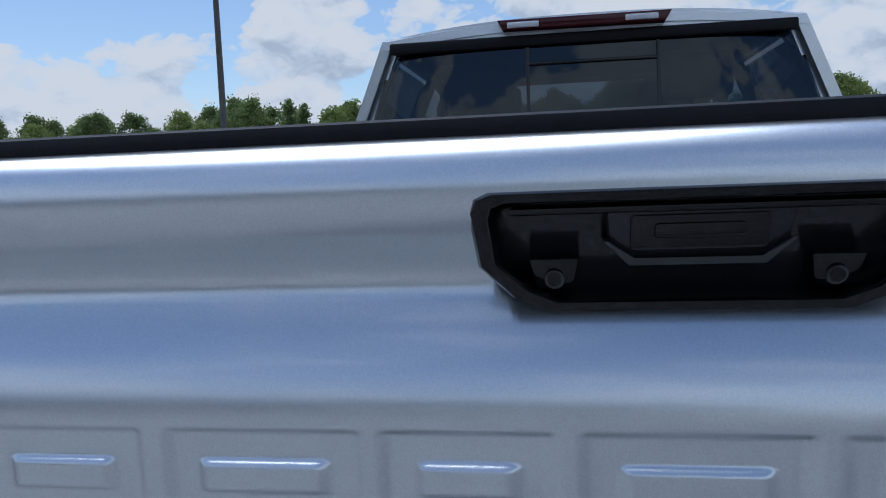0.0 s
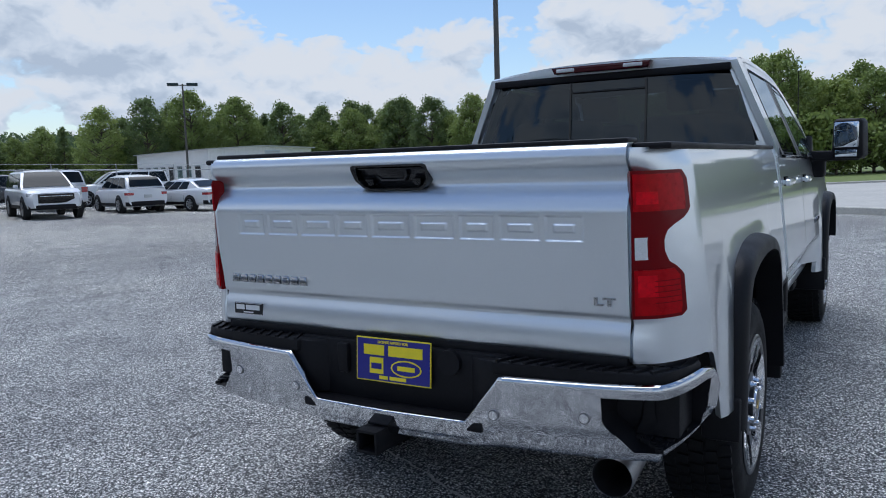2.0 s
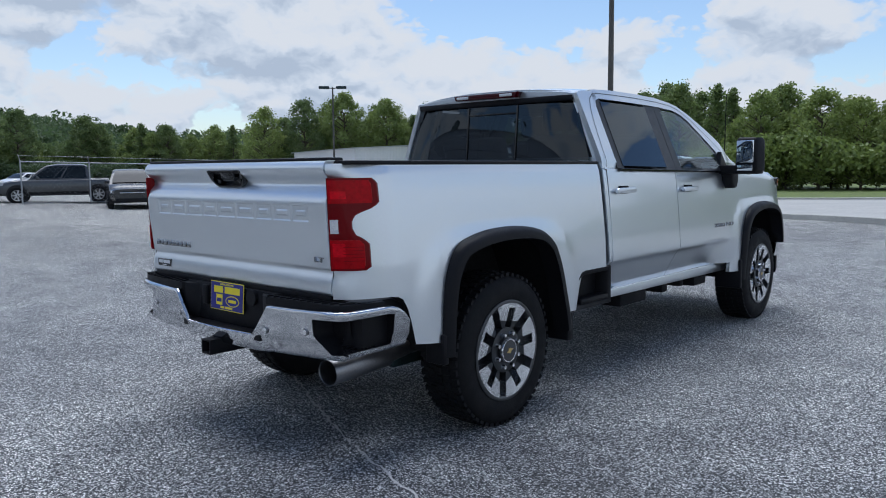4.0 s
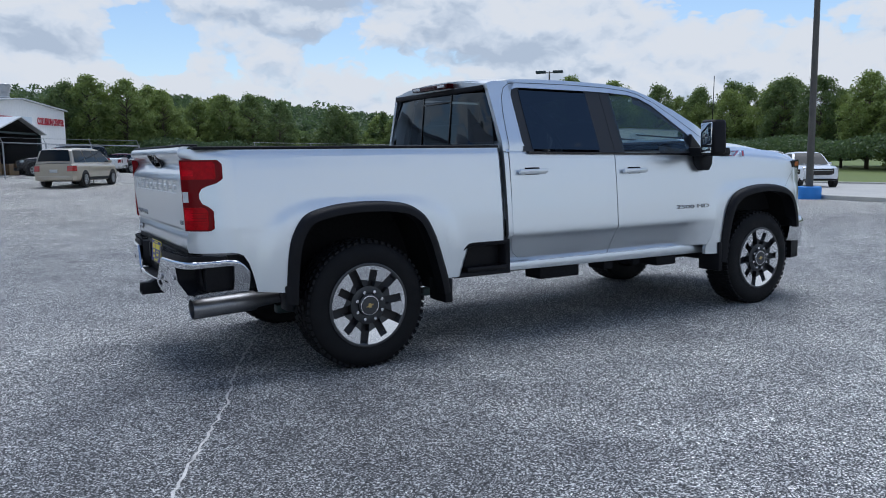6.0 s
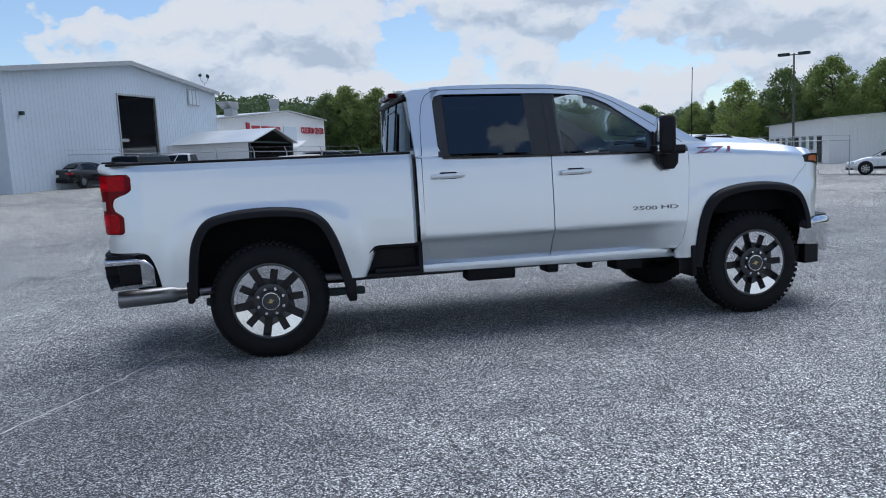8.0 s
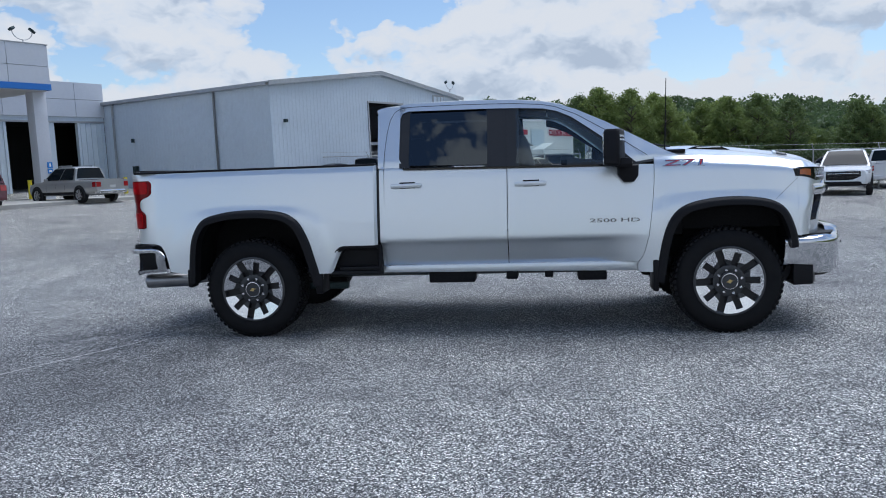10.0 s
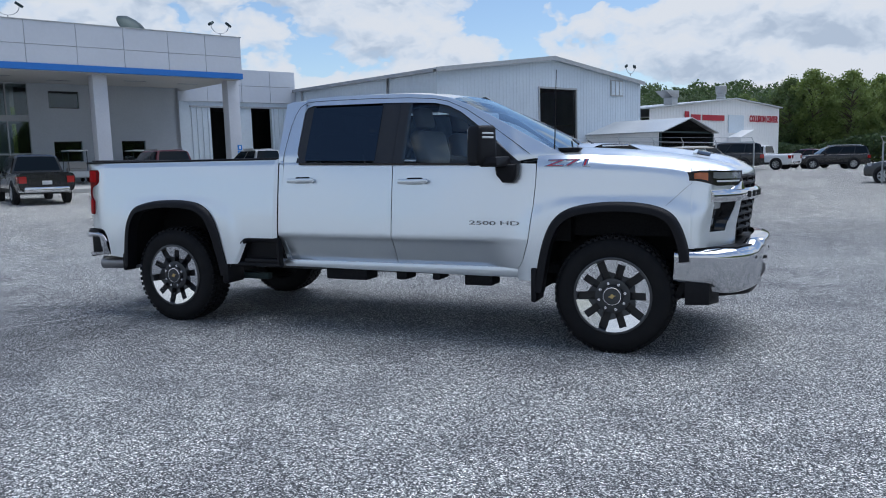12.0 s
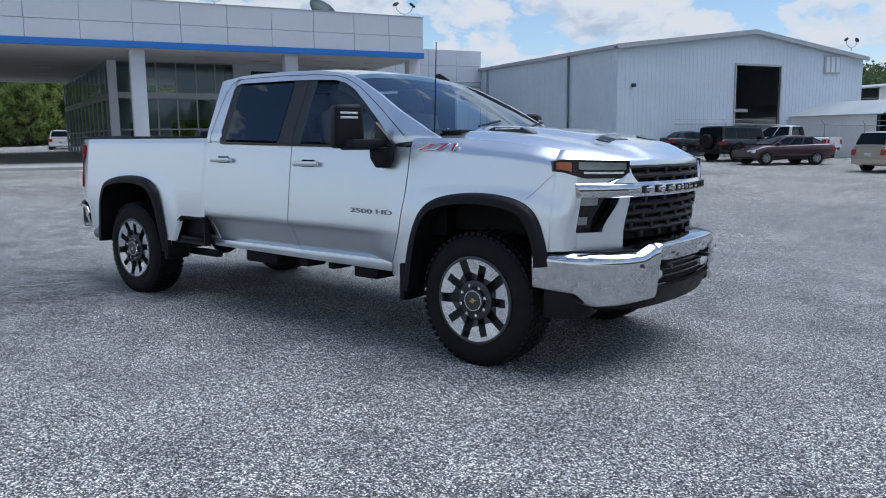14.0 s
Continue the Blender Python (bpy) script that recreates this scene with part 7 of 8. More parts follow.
def car(shape, colour, x, y, yaw, label, category, group="", rack=False, spare=False, zoff=0.0):
    L, W, H, wb, fo, wr, belt_h, hood_h, tail_h, setback, roof_pts = SHAPES[shape]
    mat = CP[colour]
    root = empty(category.replace(" ", "_"), None, label, category, group)
    hw = W / 2
    g0 = 0.26 if shape in ("sedan", "minivan", "small_suv") else 0.36
    bed_car = "pickup" in shape
    s0, s3 = roof_pts[0][0], roof_pts[-1][0]
    boxy = shape == "jeep"

    def top_at(s):
        if s < s0:
            drop = (0.05 if boxy else 0.17) * (1 - smooth01(0, 0.85, s))
            return hood_h - drop + (belt_h - hood_h) * smooth01(s0 - 0.6, s0, s)
        if bed_car and s > s3:
            return tail_h
        return belt_h + (tail_h - belt_h) * smooth01(s0, s3, s) - 0.05 * (1 - smooth01(0, 0.2, L - s))

    def half_at(s):
        nose = max(0.0, 1 - s / 0.75) ** 2.2
        tail = max(0.0, 1 - (L - s) / 0.6) ** 2.2
        return hw * (1 - (0.06 if boxy else 0.20) * nose - (0.03 if boxy or bed_car else 0.10) * tail)

    st = sorted(set([0, 0.04, 0.1, 0.18, 0.28, 0.4, 0.55, 0.75, 1.0] + lin(1.2, L - 0.6, 12) + [s0, L - 0.45, L - 0.3, L - 0.18, L - 0.08, L - 0.02, L]))
    verts, n = [], 16
    for s in st:
        w, top = half_at(s), top_at(s)
        low = g0 + 0.06 * (1 - smooth01(0, 0.3, s)) + 0.10 * (1 - smooth01(0, 0.4, L - s))
        mid = low + (top - low) * 0.5
        ring = [(0.86, low), (0.95, low + 0.07), (0.985, low + 0.20), (1.0, mid), (0.995, top - 0.16), (0.97, top - 0.06), (0.91, top - 0.01), (0.5, top + 0.02)]
        ring = [(-a * w, zz) for a, zz in ring] + [(a * w, zz) for a, zz in ring[::-1]]
        for yy, zz in ring:
            back = setback * (1 - smooth01(0, 0.7, s)) * max(0.0, (zz - 0.55) / (hood_h - 0.55)) ** 2 + 0.10 * (1 - smooth01(0, 0.3, s)) * max(0.0, (0.5 - zz) / 0.3)
            fwd = (0.0 if bed_car or boxy else 0.06) * (1 - smooth01(0, 0.4, L - s)) * max(0.0, (zz - 0.75) / 0.4)
            verts.append((L / 2 - s - back + fwd, yy, zz))
    faces = []
    for i in range(len(st) - 1):
        for j in range(n):
            faces.append((i * n + j, i * n + (j + 1) % n, (i + 1) * n + (j + 1) % n, (i + 1) * n + j))
    faces += [tuple(range(n))[::-1], tuple((len(st) - 1) * n + j for j in range(n))]
    raw("body", verts, faces, mat, root, "", angle=40)

    # cabin: a loft under the roof line
    def roof_at(s):
        return float(np.interp(s, [p[0] for p in roof_pts], [p[1] for p in roof_pts]))

    lean = 0.10 if boxy else 0.26

    def side_at(s, z):
        w = half_at(s) * 0.93
        f = max(0.0, (z - belt_h) / (H - belt_h))
        return w * (1 - lean * f ** 1.25)

    def cab(s, a, off=0.0):
        """a: 0 at the belt, 1 at the middle of the roof."""
        zt, zb = roof_at(s), top_at(s) - 0.03
        zt = max(zt, zb + 0.004)
        if a < 0.6:
            z = zb + (zt - 0.05 - zb) * a / 0.6 if zt - zb > 0.06 else zb + (zt - zb) * 0.5 * a / 0.6
            return side_at(s, z) + off, z
        k = (a - 0.6) / 0.4
        z0 = zt - 0.05 if zt - zb > 0.06 else zb + (zt - zb) * 0.5
        ye = side_at(s, z0)
        c = math.sin(k * math.pi / 2)
        yy = ye * (1 - k) ** 0.8 if k < 1 else 0.0
        return yy, z0 + (zt - z0) * c ** 0.5 + off
    ss = sorted(set([p[0] for p in roof_pts] + lin(s0, s3, 22)))
    aa = [0, 0.15, 0.3, 0.45, 0.6, 0.66, 0.74, 0.86, 1.0]
    bm = bmesh.new()
    grid = []
    for s in ss:
        row = []
        for a in aa:
            yy, z = cab(s, a)
            row.append((-yy, z))
        row += [(-q[0], q[1]) for q in row[-2::-1]]
        grid.append([bm.verts.new((L / 2 - s, yy, z)) for yy, z in row])
    for r0, r1 in zip(grid, grid[1:]):
        for j in range(len(r0) - 1):
            bm.faces.new((r0[j], r0[j + 1], r1[j + 1], r1[j]))
    part("cabin", bm, mat, root, angle=45)

    def patch(name, fn, us, vs, m=CARGLASS):
        b = bmesh.new()
        g = [[b.verts.new(fn(u, v)) for v in vs] for u in us]
        for r0, r1 in zip(g, g[1:]):
            for j in range(len(vs) - 1):
                b.faces.new((r0[j], r1[j], r1[j + 1], r0[j + 1]))
        part(name, b, m, root)

    def s_for(z, front):
        pts = roof_pts if front else roof_pts[::-1]
        for (sa, za), (sb, zb) in zip(pts, pts[1:]):
            if za <= z <= zb:
                return sa + (sb - sa) * (z - za) / (zb - za)
        return pts[1][0]
    zlo, zhi = belt_h + 0.05, H - 0.13
    a0, a1 = s_for(zhi, True), s_for(zhi, False)
    b0, b1 = s_for(zlo, True), s_for(zlo, False)
    cuts = [0.0, 0.36, 0.70, 1.0] if shape in ("suv", "minivan", "small_suv", "jeep", "sedan") else [0.0, 0.52, 1.0]
    for sg in (-1, 1):
        for ca, cb in zip(cuts, cuts[1:]):
            def glass_at(u, v, ca=ca, cb=cb, sg=sg):
                z = zlo + (zhi - zlo) * v
                f = b0 + 0.14 + (a0 + 0.10 - b0 - 0.14) * v
                r = b1 - 0.14 + (a1 - 0.10 - b1 + 0.14) * v
                s = f + (r - f) * (ca + (cb - ca) * u)
                s += 0.03 if u == 0 and ca > 0 else (-0.03 if u == 1 and cb < 1 else 0)
                return (L / 2 - s, sg * (side_at(s, z) + 0.012), z)
            patch("side_window", glass_at, lin(0, 1, 5), lin(0, 1, 5))

    def screen(front):
        za, zb = zlo - 0.01, H - 0.10

        def at(u, v):
            z = za + (zb - za) * v
            s = s_for(z, front)
            yy = (side_at(s, z) - 0.09) * u
            d = 0.014
            return (L / 2 - s + (d if front else -d), yy, z + d + 0.012 * (1 - u * u))
        return at
    patch("windscreen", screen(True), lin(-1, 1, 7), lin(0, 1, 6))
    patch("rear_window", screen(False), lin(-1, 1, 7), lin(0.10, 0.95, 6))
    # wheels before black discs, painted as the shade of arches the body lacks
    for sx in (fo, fo + wb):
        for sg in (-1, 1):
            cx = L / 2 - sx
            yy = sg * half_at(sx)
            part("wheel_arch", tube(bmesh.new(), (cx, yy * 0.80, wr + 0.03), (cx, yy + sg * 0.004, wr + 0.03), wr * 1.15, seg=28), DARKIN, root)
            if boxy:
                part("arch_flare", lathe(bmesh.new(), [(wr * 1.15, 0.0), (wr * 1.15, 0.05 * sg), (wr * 1.28, 0.04 * sg), (wr * 1.30, -0.02 * sg)], 28, "y", (cx, yy, wr + 0.03)), BLACKPL, root)
            w = empty("wheel", None)
            w.parent = root
            yc = yy - sg * 0.068
            bmw = bmesh.new()
            lathe(bmw, [(wr * 0.62, 0.06 * sg), (wr * 0.68, 0.10 * sg), (wr * 0.90, 0.108 * sg), (wr * 0.985, 0.075 * sg), (wr, 0.0), (wr * 0.98, -0.08 * sg), (wr * 0.7, -0.1 * sg)], 28, "y", (cx, yc, wr))
            part("tyre", bmw, RUBBER, w)
            bmr = bmesh.new()
            for k in range(7):
                m = Matrix.Translation((cx, yc + sg * 0.085, wr)) @ Matrix.Rotation(2 * math.pi * k / 7, 4, "Y")
                box(bmr, 0.02, wr * 0.64, -0.012, 0.012, -0.03, 0.03, m=m)
            lathe(bmr, [(wr * 0.58, -0.01), (wr * 0.64, 0.012 * sg), (wr * 0.655, -0.02 * sg)], 28, "y", (cx, yc + sg * 0.088, wr))
            part("rim", bmr, DARKALLOY if boxy else CARRIM, w, smooth=False)
            part("brake_disc", tube(bmesh.new(), (cx, yc, wr), (cx, yc + sg * 0.03, wr), wr * 0.6, seg=20), DARKSTEEL, w)
    # lamps, bumpers, grille, doors
    gw, gz0, gz1 = GRILLE[shape]
    dark = shape in ("suv", "small_suv", "jeep")
    for sg in (-1, 1):
        def lamp_at(u, v, sg=sg):
            s = 0.03 + 0.34 * u ** 1.6
            z = gz1 - 0.14 + 0.13 * v + 0.03 * u
            yy = half_at(s) * (gw + 0.05 + (0.99 - gw - 0.05) * min(1, u * 1.5))
            back = setback * (1 - smooth01(0, 0.7, s)) * max(0.0, (z - 0.55) / (hood_h - 0.55)) ** 2
            return (L / 2 - s - back + 0.018, sg * (yy + 0.006), z)
        patch("head_lamp", lamp_at, lin(0, 1, 7), [0, 0.5, 1], CARLAMP)
        tz0 = tail_h - 0.30
        th = 0.24 if bed_car or shape in ("suv", "minivan") else 0.11

        def tail_at(u, v, sg=sg):
            s = L - 0.015 - 0.25 * max(0.0, u - 0.5) * 2
            z = tz0 - th * 0.5 + th * v + 0.06
            fwd = (0.0 if bed_car or boxy else 0.06) * (1 - smooth01(0, 0.4, L - s)) * max(0.0, (z - 0.75) / 0.4)
            return (L / 2 - s + fwd - 0.03 * (u < 0.9), sg * (half_at(s) * (0.70 + 0.30 * min(1, u * 1.8)) + 0.006), z)
        patch("tail_lamp", tail_at, lin(0, 1, 7), [0, 0.5, 1], CARRED)
        part("door_mirror", box(bmesh.new(), L / 2 - s0 - 0.50, L / 2 - s0 - 0.36, sg * hw * 0.95, sg * hw * 1.12, belt_h + 0.01, belt_h + 0.15, 0.035), mat if shape != "jeep" else BLACKPL, root)
        for q, (sx, nm) in enumerate(((s0 + 0.35, "door_seam"), (s0 + 0.35 + (s3 - s0) * 0.30, "door_seam"), (s0 + 0.35 + (s3 - s0) * 0.57, "door_seam"))):
            if q == 2 and shape == "pickup":
                continue
            patch(nm, lambda u, v, sx=sx, sg=sg: (L / 2 - sx - 0.006 + 0.012 * u, sg * (half_at(sx) * float(np.interp(v, [0, 0.3, 0.7, 1], [0.99, 1.0, 0.996, 0.965])) + 0.004), g0 + 0.2 + (belt_h - 0.06 - g0 - 0.2) * v), [0, 1], lin(0, 1, 5), DECALBLK)
            if q < 2:
                part("door_handle", box(bmesh.new(), L / 2 - sx - 0.95 * (s3 - s0) * 0.28, L / 2 - sx - 0.95 * (s3 - s0) * 0.28 + 0.18, sg * hw * 0.985 - 0.02, sg * hw * 0.985 + 0.025, belt_h - 0.17, belt_h - 0.135, 0.01), mat, root)
        patch("sill_trim", lambda u, v, sg=sg: (L / 2 - fo - wr * 1.2 - (wb - wr * 2.4) * u, sg * (hw * 0.985 + 0.006), g0 + 0.05 + 0.13 * v), [0, 1], [0, 1], BLACKPL)
    nb = 0.05 if not boxy else 0.14
    part("front_bumper", prism(bmesh.new(), [(L / 2 - 0.3, -hw * 0.92), (L / 2 - 0.02, -hw * 0.72), (L / 2 + nb, -hw * 0.35), (L / 2 + nb, hw * 0.35), (L / 2 - 0.02, hw * 0.72), (L / 2 - 0.3, hw * 0.92)], "z", g0 + 0.02, g0 + (0.20 if dark else 0.12), 0.03), BLACKPL, root)
    part("grille", prism(bmesh.new(), [(L / 2 - 0.2, -hw * gw), (L / 2 + 0.012 - setback * 0.3, -hw * gw), (L / 2 + 0.03 - setback * 0.3, 0), (L / 2 + 0.012 - setback * 0.3, hw * gw), (L / 2 - 0.2, hw * gw)], "z", gz0, gz1 - 0.03, 0.02), GLOSSBLK, root)
    part("grille_bar", box(bmesh.new(), L / 2 - 0.1, L / 2 + 0.034 - setback * 0.3, -hw * gw * 0.9, hw * gw * 0.9, gz1 - 0.13, gz1 - 0.10, 0.008), CHROME if shape != "jeep" else BLACKPL, root)
    part("rear_bumper", prism(bmesh.new(), [(-L / 2 + 0.25, -hw * 0.96), (-L / 2 + 0.02, -hw * 0.88), (-L / 2 - 0.05, -hw * 0.5), (-L / 2 - 0.05, hw * 0.5), (-L / 2 + 0.02, hw * 0.88), (-L / 2 + 0.25, hw * 0.96)], "z", g0 + 0.06, g0 + 0.26, 0.03), BLACKPL if not bed_car and shape in ("small_suv", "jeep", "sedan") else (CHROME if bed_car else mat), root)
    part("rear_plate", box(bmesh.new(), -L / 2 - 0.03, -L / 2 + 0.04, -0.16, 0.16, tail_h - 0.42, tail_h - 0.28, 0.004), CARPLATE, root)
    # no bed is cut out: a black box on top stands for its shade
    if bed_car:
        part("bed_opening", box(bmesh.new(), -L / 2 + 0.10, L / 2 - s3 - 0.08, -hw * 0.80, hw * 0.80, belt_h - 0.06, tail_h + 0.026), DARKIN, root, smooth=False)
    if rack:
        for sg in (-1, 1):
            part("roof_rail", box(bmesh.new(), L / 2 - s3 + 0.6, L / 2 - s0 - 1.0, sg * side_at(2.8, H) * 0.88 - 0.02, sg * side_at(2.8, H) * 0.88 + 0.02, H - 0.03, H + 0.035, 0.012), GALV, root)
    if spare:
        bms = bmesh.new()
        lathe(bms, [(0.0, -0.10), (wr * 0.8, -0.12), (wr * 0.95, -0.05), (wr * 0.95, 0.08), (wr * 0.8, 0.12), (0, 0.12)], 24, "x", (-L / 2 - 0.13, 0.08, 1.0))
        part("spare_wheel", bms, RUBBER, root)
    root.matrix_world = pose(x, y, ground_z(x, y) + zoff, 0, 0, yaw)
    return root


car("suv", "red", -24.0, 25.0, 150, "dark red full-size SUV parked before the canopy", "car", rack=True)
car("crew_pickup", "silver", -21.3, 29.8, 158, "silver small pickup with four doors by the service bays", "pickup truck", rack=True)
car("crew_pickup", "black", -21.2, 15.1, 150, "black four-door pickup truck parked by the showroom", "pickup truck")
car("jeep", "black", -6.6, 38.6, 66, "black boxy off-roader with spare wheel at its back", "car", spare=True)
car("sedan", "black", -10.8, 42.0, 66, "black sedan parked before the warehouse", "car")
car("sedan", "maroon", -3.9, 36.6, 228, "dark maroon sedan parked by the fence", "car")
car("pickup", "white", -5.4, 42.4, 170, "old white pickup truck by the fence", "pickup truck")
car("minivan", "tan", 1.9, 34.6, 60, "tan minivan parked by the fence gate", "car")
car("suv", "black", 2.4, 48.6, 184, "black SUV with roof rails behind the fence", "car", rack=True)
car("pickup", "white", 4.7, 58.0, 158, "white pickup truck behind the fence", "pickup truck")
car("small_suv", "red", 8.4, 68.0, 150, "red small SUV behind the fence", "car")
car("suv", "black", 10.2, 64.0, 192, "black and white SUV behind the fence", "car", rack=True)
car("sedan", "white", 23.0, 68.0, 200, "white sedan far behind the fence", "car")
# row beyond the tailgate
car("small_suv", "black", 13.0, 29.2, 246, "black small SUV facing the lot", "car")
car("suv", "white", 15.7, 28.3, 248, "white full-size SUV facing the lot", "car", rack=True)
car("small_suv", "white", 19.9, 28.4, 72, "white small SUV with its back to the lot", "car")
car("sedan", "white", 21.8, 26.8, 88, "white sedan with its back to the lot", "car")
car("crew_pickup", "grey", 12.3, 34.4, 156, "dark grey pickup truck behind the fence", "pickup truck")
car("suv", "white", 24.0, 34.5, 150, "white SUV in the back row", "car")
car("sedan", "white", 27.2, 33.0, 160, "white sedan in the back row", "car")
car("small_suv", "grey", 18.5, 37.5, 150, "dark grey SUV in the back row", "car")
car("suv", "white", 19.6, 33.6, 70, "white SUV with its back turned in the back row", "car")
# cars beyond the nose
car("sedan", "white", 33.0, 29.0, 140, "white sedan parked by the far drive", "car", zoff=0.05)
car("sedan", "white", 35.5, 26.8, 150, "white sedan by the far drive", "car", zoff=0.05)
car("pickup", "white", 36.5, 20.6, 232, "white pickup truck on the far drive", "pickup truck", zoff=0.05)
car("suv", "white", 32.2, 19.8, 238, "white SUV on the far drive", "car", zoff=0.05)
# far left beyond the canopy
car("suv", "white", -66.0, 30.3, 150, "white SUV far off beyond the canopy", "car", zoff=-0.2)
car("suv", "white", -66.0, 33.0, 150, "white SUV far off beyond the canopy", "car", zoff=-0.2)


# golf carts under the canopy
def cart(u, v, yaw):
    p = BM @ Vector((u, v, 0))
    c = empty("golf_cart", pose(p.x, p.y, SLAB0 + 0.06, 0, 0, yaw), "white golf cart with a canopy roof", "golf cart", "golf carts by the wall")
    part("body", box(bmesh.new(), -1.1, 1.1, -0.58, 0.58, 0.25, 0.62, 0.08, 3), WHITEPAINT, c)
    part("seat", box(bmesh.new(), -0.5, 0.05, -0.52, 0.52, 0.62, 0.80, 0.05, 3), SEATGREY, c)
    part("seat_back", box(bmesh.new(), -0.58, -0.46, -0.52, 0.52, 0.80, 1.15, 0.04, 3), SEATGREY, c)
    part("roof", box(bmesh.new(), -0.9, 0.75, -0.56, 0.56, 1.78, 1.85, 0.03), WHITEPAINT, c)
    for sx in (-0.8, 0.65):
        for sy in (-0.5, 0.5):
            part("roof_post", tube(bmesh.new(), (sx, sy, 0.6), (sx * 0.95, sy, 1.8), 0.02, seg=8), DARKSTEEL, c)
    for sx in (-0.75, 0.75):
        for sy in (-0.52, 0.52):
            part("wheel", lathe(bmesh.new(), [(0.0, -0.07), (0.2, -0.08), (0.23, -0.04), (0.23, 0.04), (0.2, 0.08), (0, 0.07)], 18, "y", (sx, sy, 0.23)), RUBBER, c)


cart(-8.4, 5.0, 150)
cart(-4.6, 5.2, 150)

# ---- poles, fence, planter ----
def light_pole(x, y, h, r, heads, label, z=None, lean=0.0):
    z = ground_z(x, y) if z is None else z
    p = empty("light_pole", pose(x, y, z, 0, lean, 0), label, "light pole")
    part("shaft", tube(bmesh.new(), (0, 0, -0.1), (0, 0, h), r, r * 0.62, 14), POLEMAT, p)
    part("base", tube(bmesh.new(), (0, 0, -0.1), (0, 0, 0.35), r * 1.6, r * 1.5, 16), POLEMAT, p)
    for a in heads:
        m = Matrix.Rotation(radians(a), 4, "Z")
        part("arm", tube(bmesh.new(), m @ Vector((0, 0, h - 0.12)), m @ Vector((0.45, 0, h - 0.08)), 0.04, seg=8), POLEMAT, p)
        part("lamp_head", box(bmesh.new(), 0.3, 1.15, -0.24, 0.24, h - 0.16, h + 0.06, 0.05, m=m), DARKSTEEL, p)
    return p


light_pole(39.9, 46.8, 8.75, 0.10, (135, 315), "dark steel lot light with two flat heads")
light_pole(23.5, 11.5, 11.5, 0.13, (20, 200), "tall dark light pole standing in a blue base")
pz = ground_z(23.5, 11.5)
pl = empty("pole_base", pose(23.5, 11.5, pz), "blue painted round concrete pole base", "pole base")
bm = bmesh.new()
lathe(bm, [(0.18, 0.47), (0.37, 0.47), (0.40, 0.45), (0.41, 0.41), (0.41, -0.1)], 32, "z")
part("drum", bm, BLUEPAINT, pl)


def fence(line, h=1.9, group="", spacing=3.0):
    f = empty("chain_link_fence", None, "galvanised chain-link fence with top rail", "fence")
    pts = []
    for a, b in zip(line, line[1:]):
        n = max(1, round((Vector(b) - Vector(a)).length / spacing))
        pts += [Vector(a).lerp(Vector(b), i / n) for i in range(n)]
    pts.append(Vector(line[-1]))
    P3 = [Vector((p.x, p.y, ground_z(p.x, p.y))) for p in pts]
    up = Vector((0, 0, 1))
    for p in P3:
        part("post", tube(bmesh.new(), p - up * 0.1, p + up * (h + 0.05), 0.035, seg=8), GALV, f)
        part("barb_arm", tube(bmesh.new(), p + up * h, p + up * (h + 0.28) + Vector((-0.12, -0.15, 0)), 0.018, seg=6), GALV, f)
    for a, b in zip(P3, P3[1:]):
        part("top_rail", tube(bmesh.new(), a + up * h, b + up * h, 0.024, seg=8), GALV, f)
        part("bottom_wire", tube(bmesh.new(), a + up * 0.08, b + up * 0.08, 0.012, seg=6), GALV, f)
        part("barb_wire", tube(bmesh.new(), a + up * (h + 0.26) + Vector((-0.12, -0.15, 0)), b + up * (h + 0.26) + Vector((-0.12, -0.15, 0)), 0.008, seg=5), GALV, f)
        # woven wires, coarse at this distance
        bm = bmesh.new()
        n = int((b - a).length / 0.22)
        rows = int(h / 0.22)
        for i in range(-rows, n):
            for s in (0, 1):
                i0, i1 = max(i, 0), min(i + rows, n)
                if i1 <= i0:
                    continue
                za, zb = (i0 - i) / rows, (i1 - i) / rows
                if s:
                    za, zb = 1 - za, 1 - zb
                p0 = a.lerp(b, i0 / n) + up * (0.08 + (h - 0.08) * za)
                p1 = a.lerp(b, i1 / n) + up * (0.08 + (h - 0.08) * zb)
                d = Vector((0, 0, 0.0022))
                vs = [bm.verts.new(q) for q in (p0 - d, p0 + d, p1 + d, p1 - d)]
                bm.faces.new(vs)
        part("wire_mesh", bm, GALV, f, smooth=False)


fence([(10.0, 33.2), (18.5, 31.8), (30.5, 29.5)])
fence([(4.6, 34.4), (-1.0, 41.0), (-5.5, 43.8), (-11.8, 40.6)])
fence([(28.5, 20.5), (40, 30), (52, 40)])
# weeds by the kerb end
LEAF = bpy.data.materials.new("leaf_green")


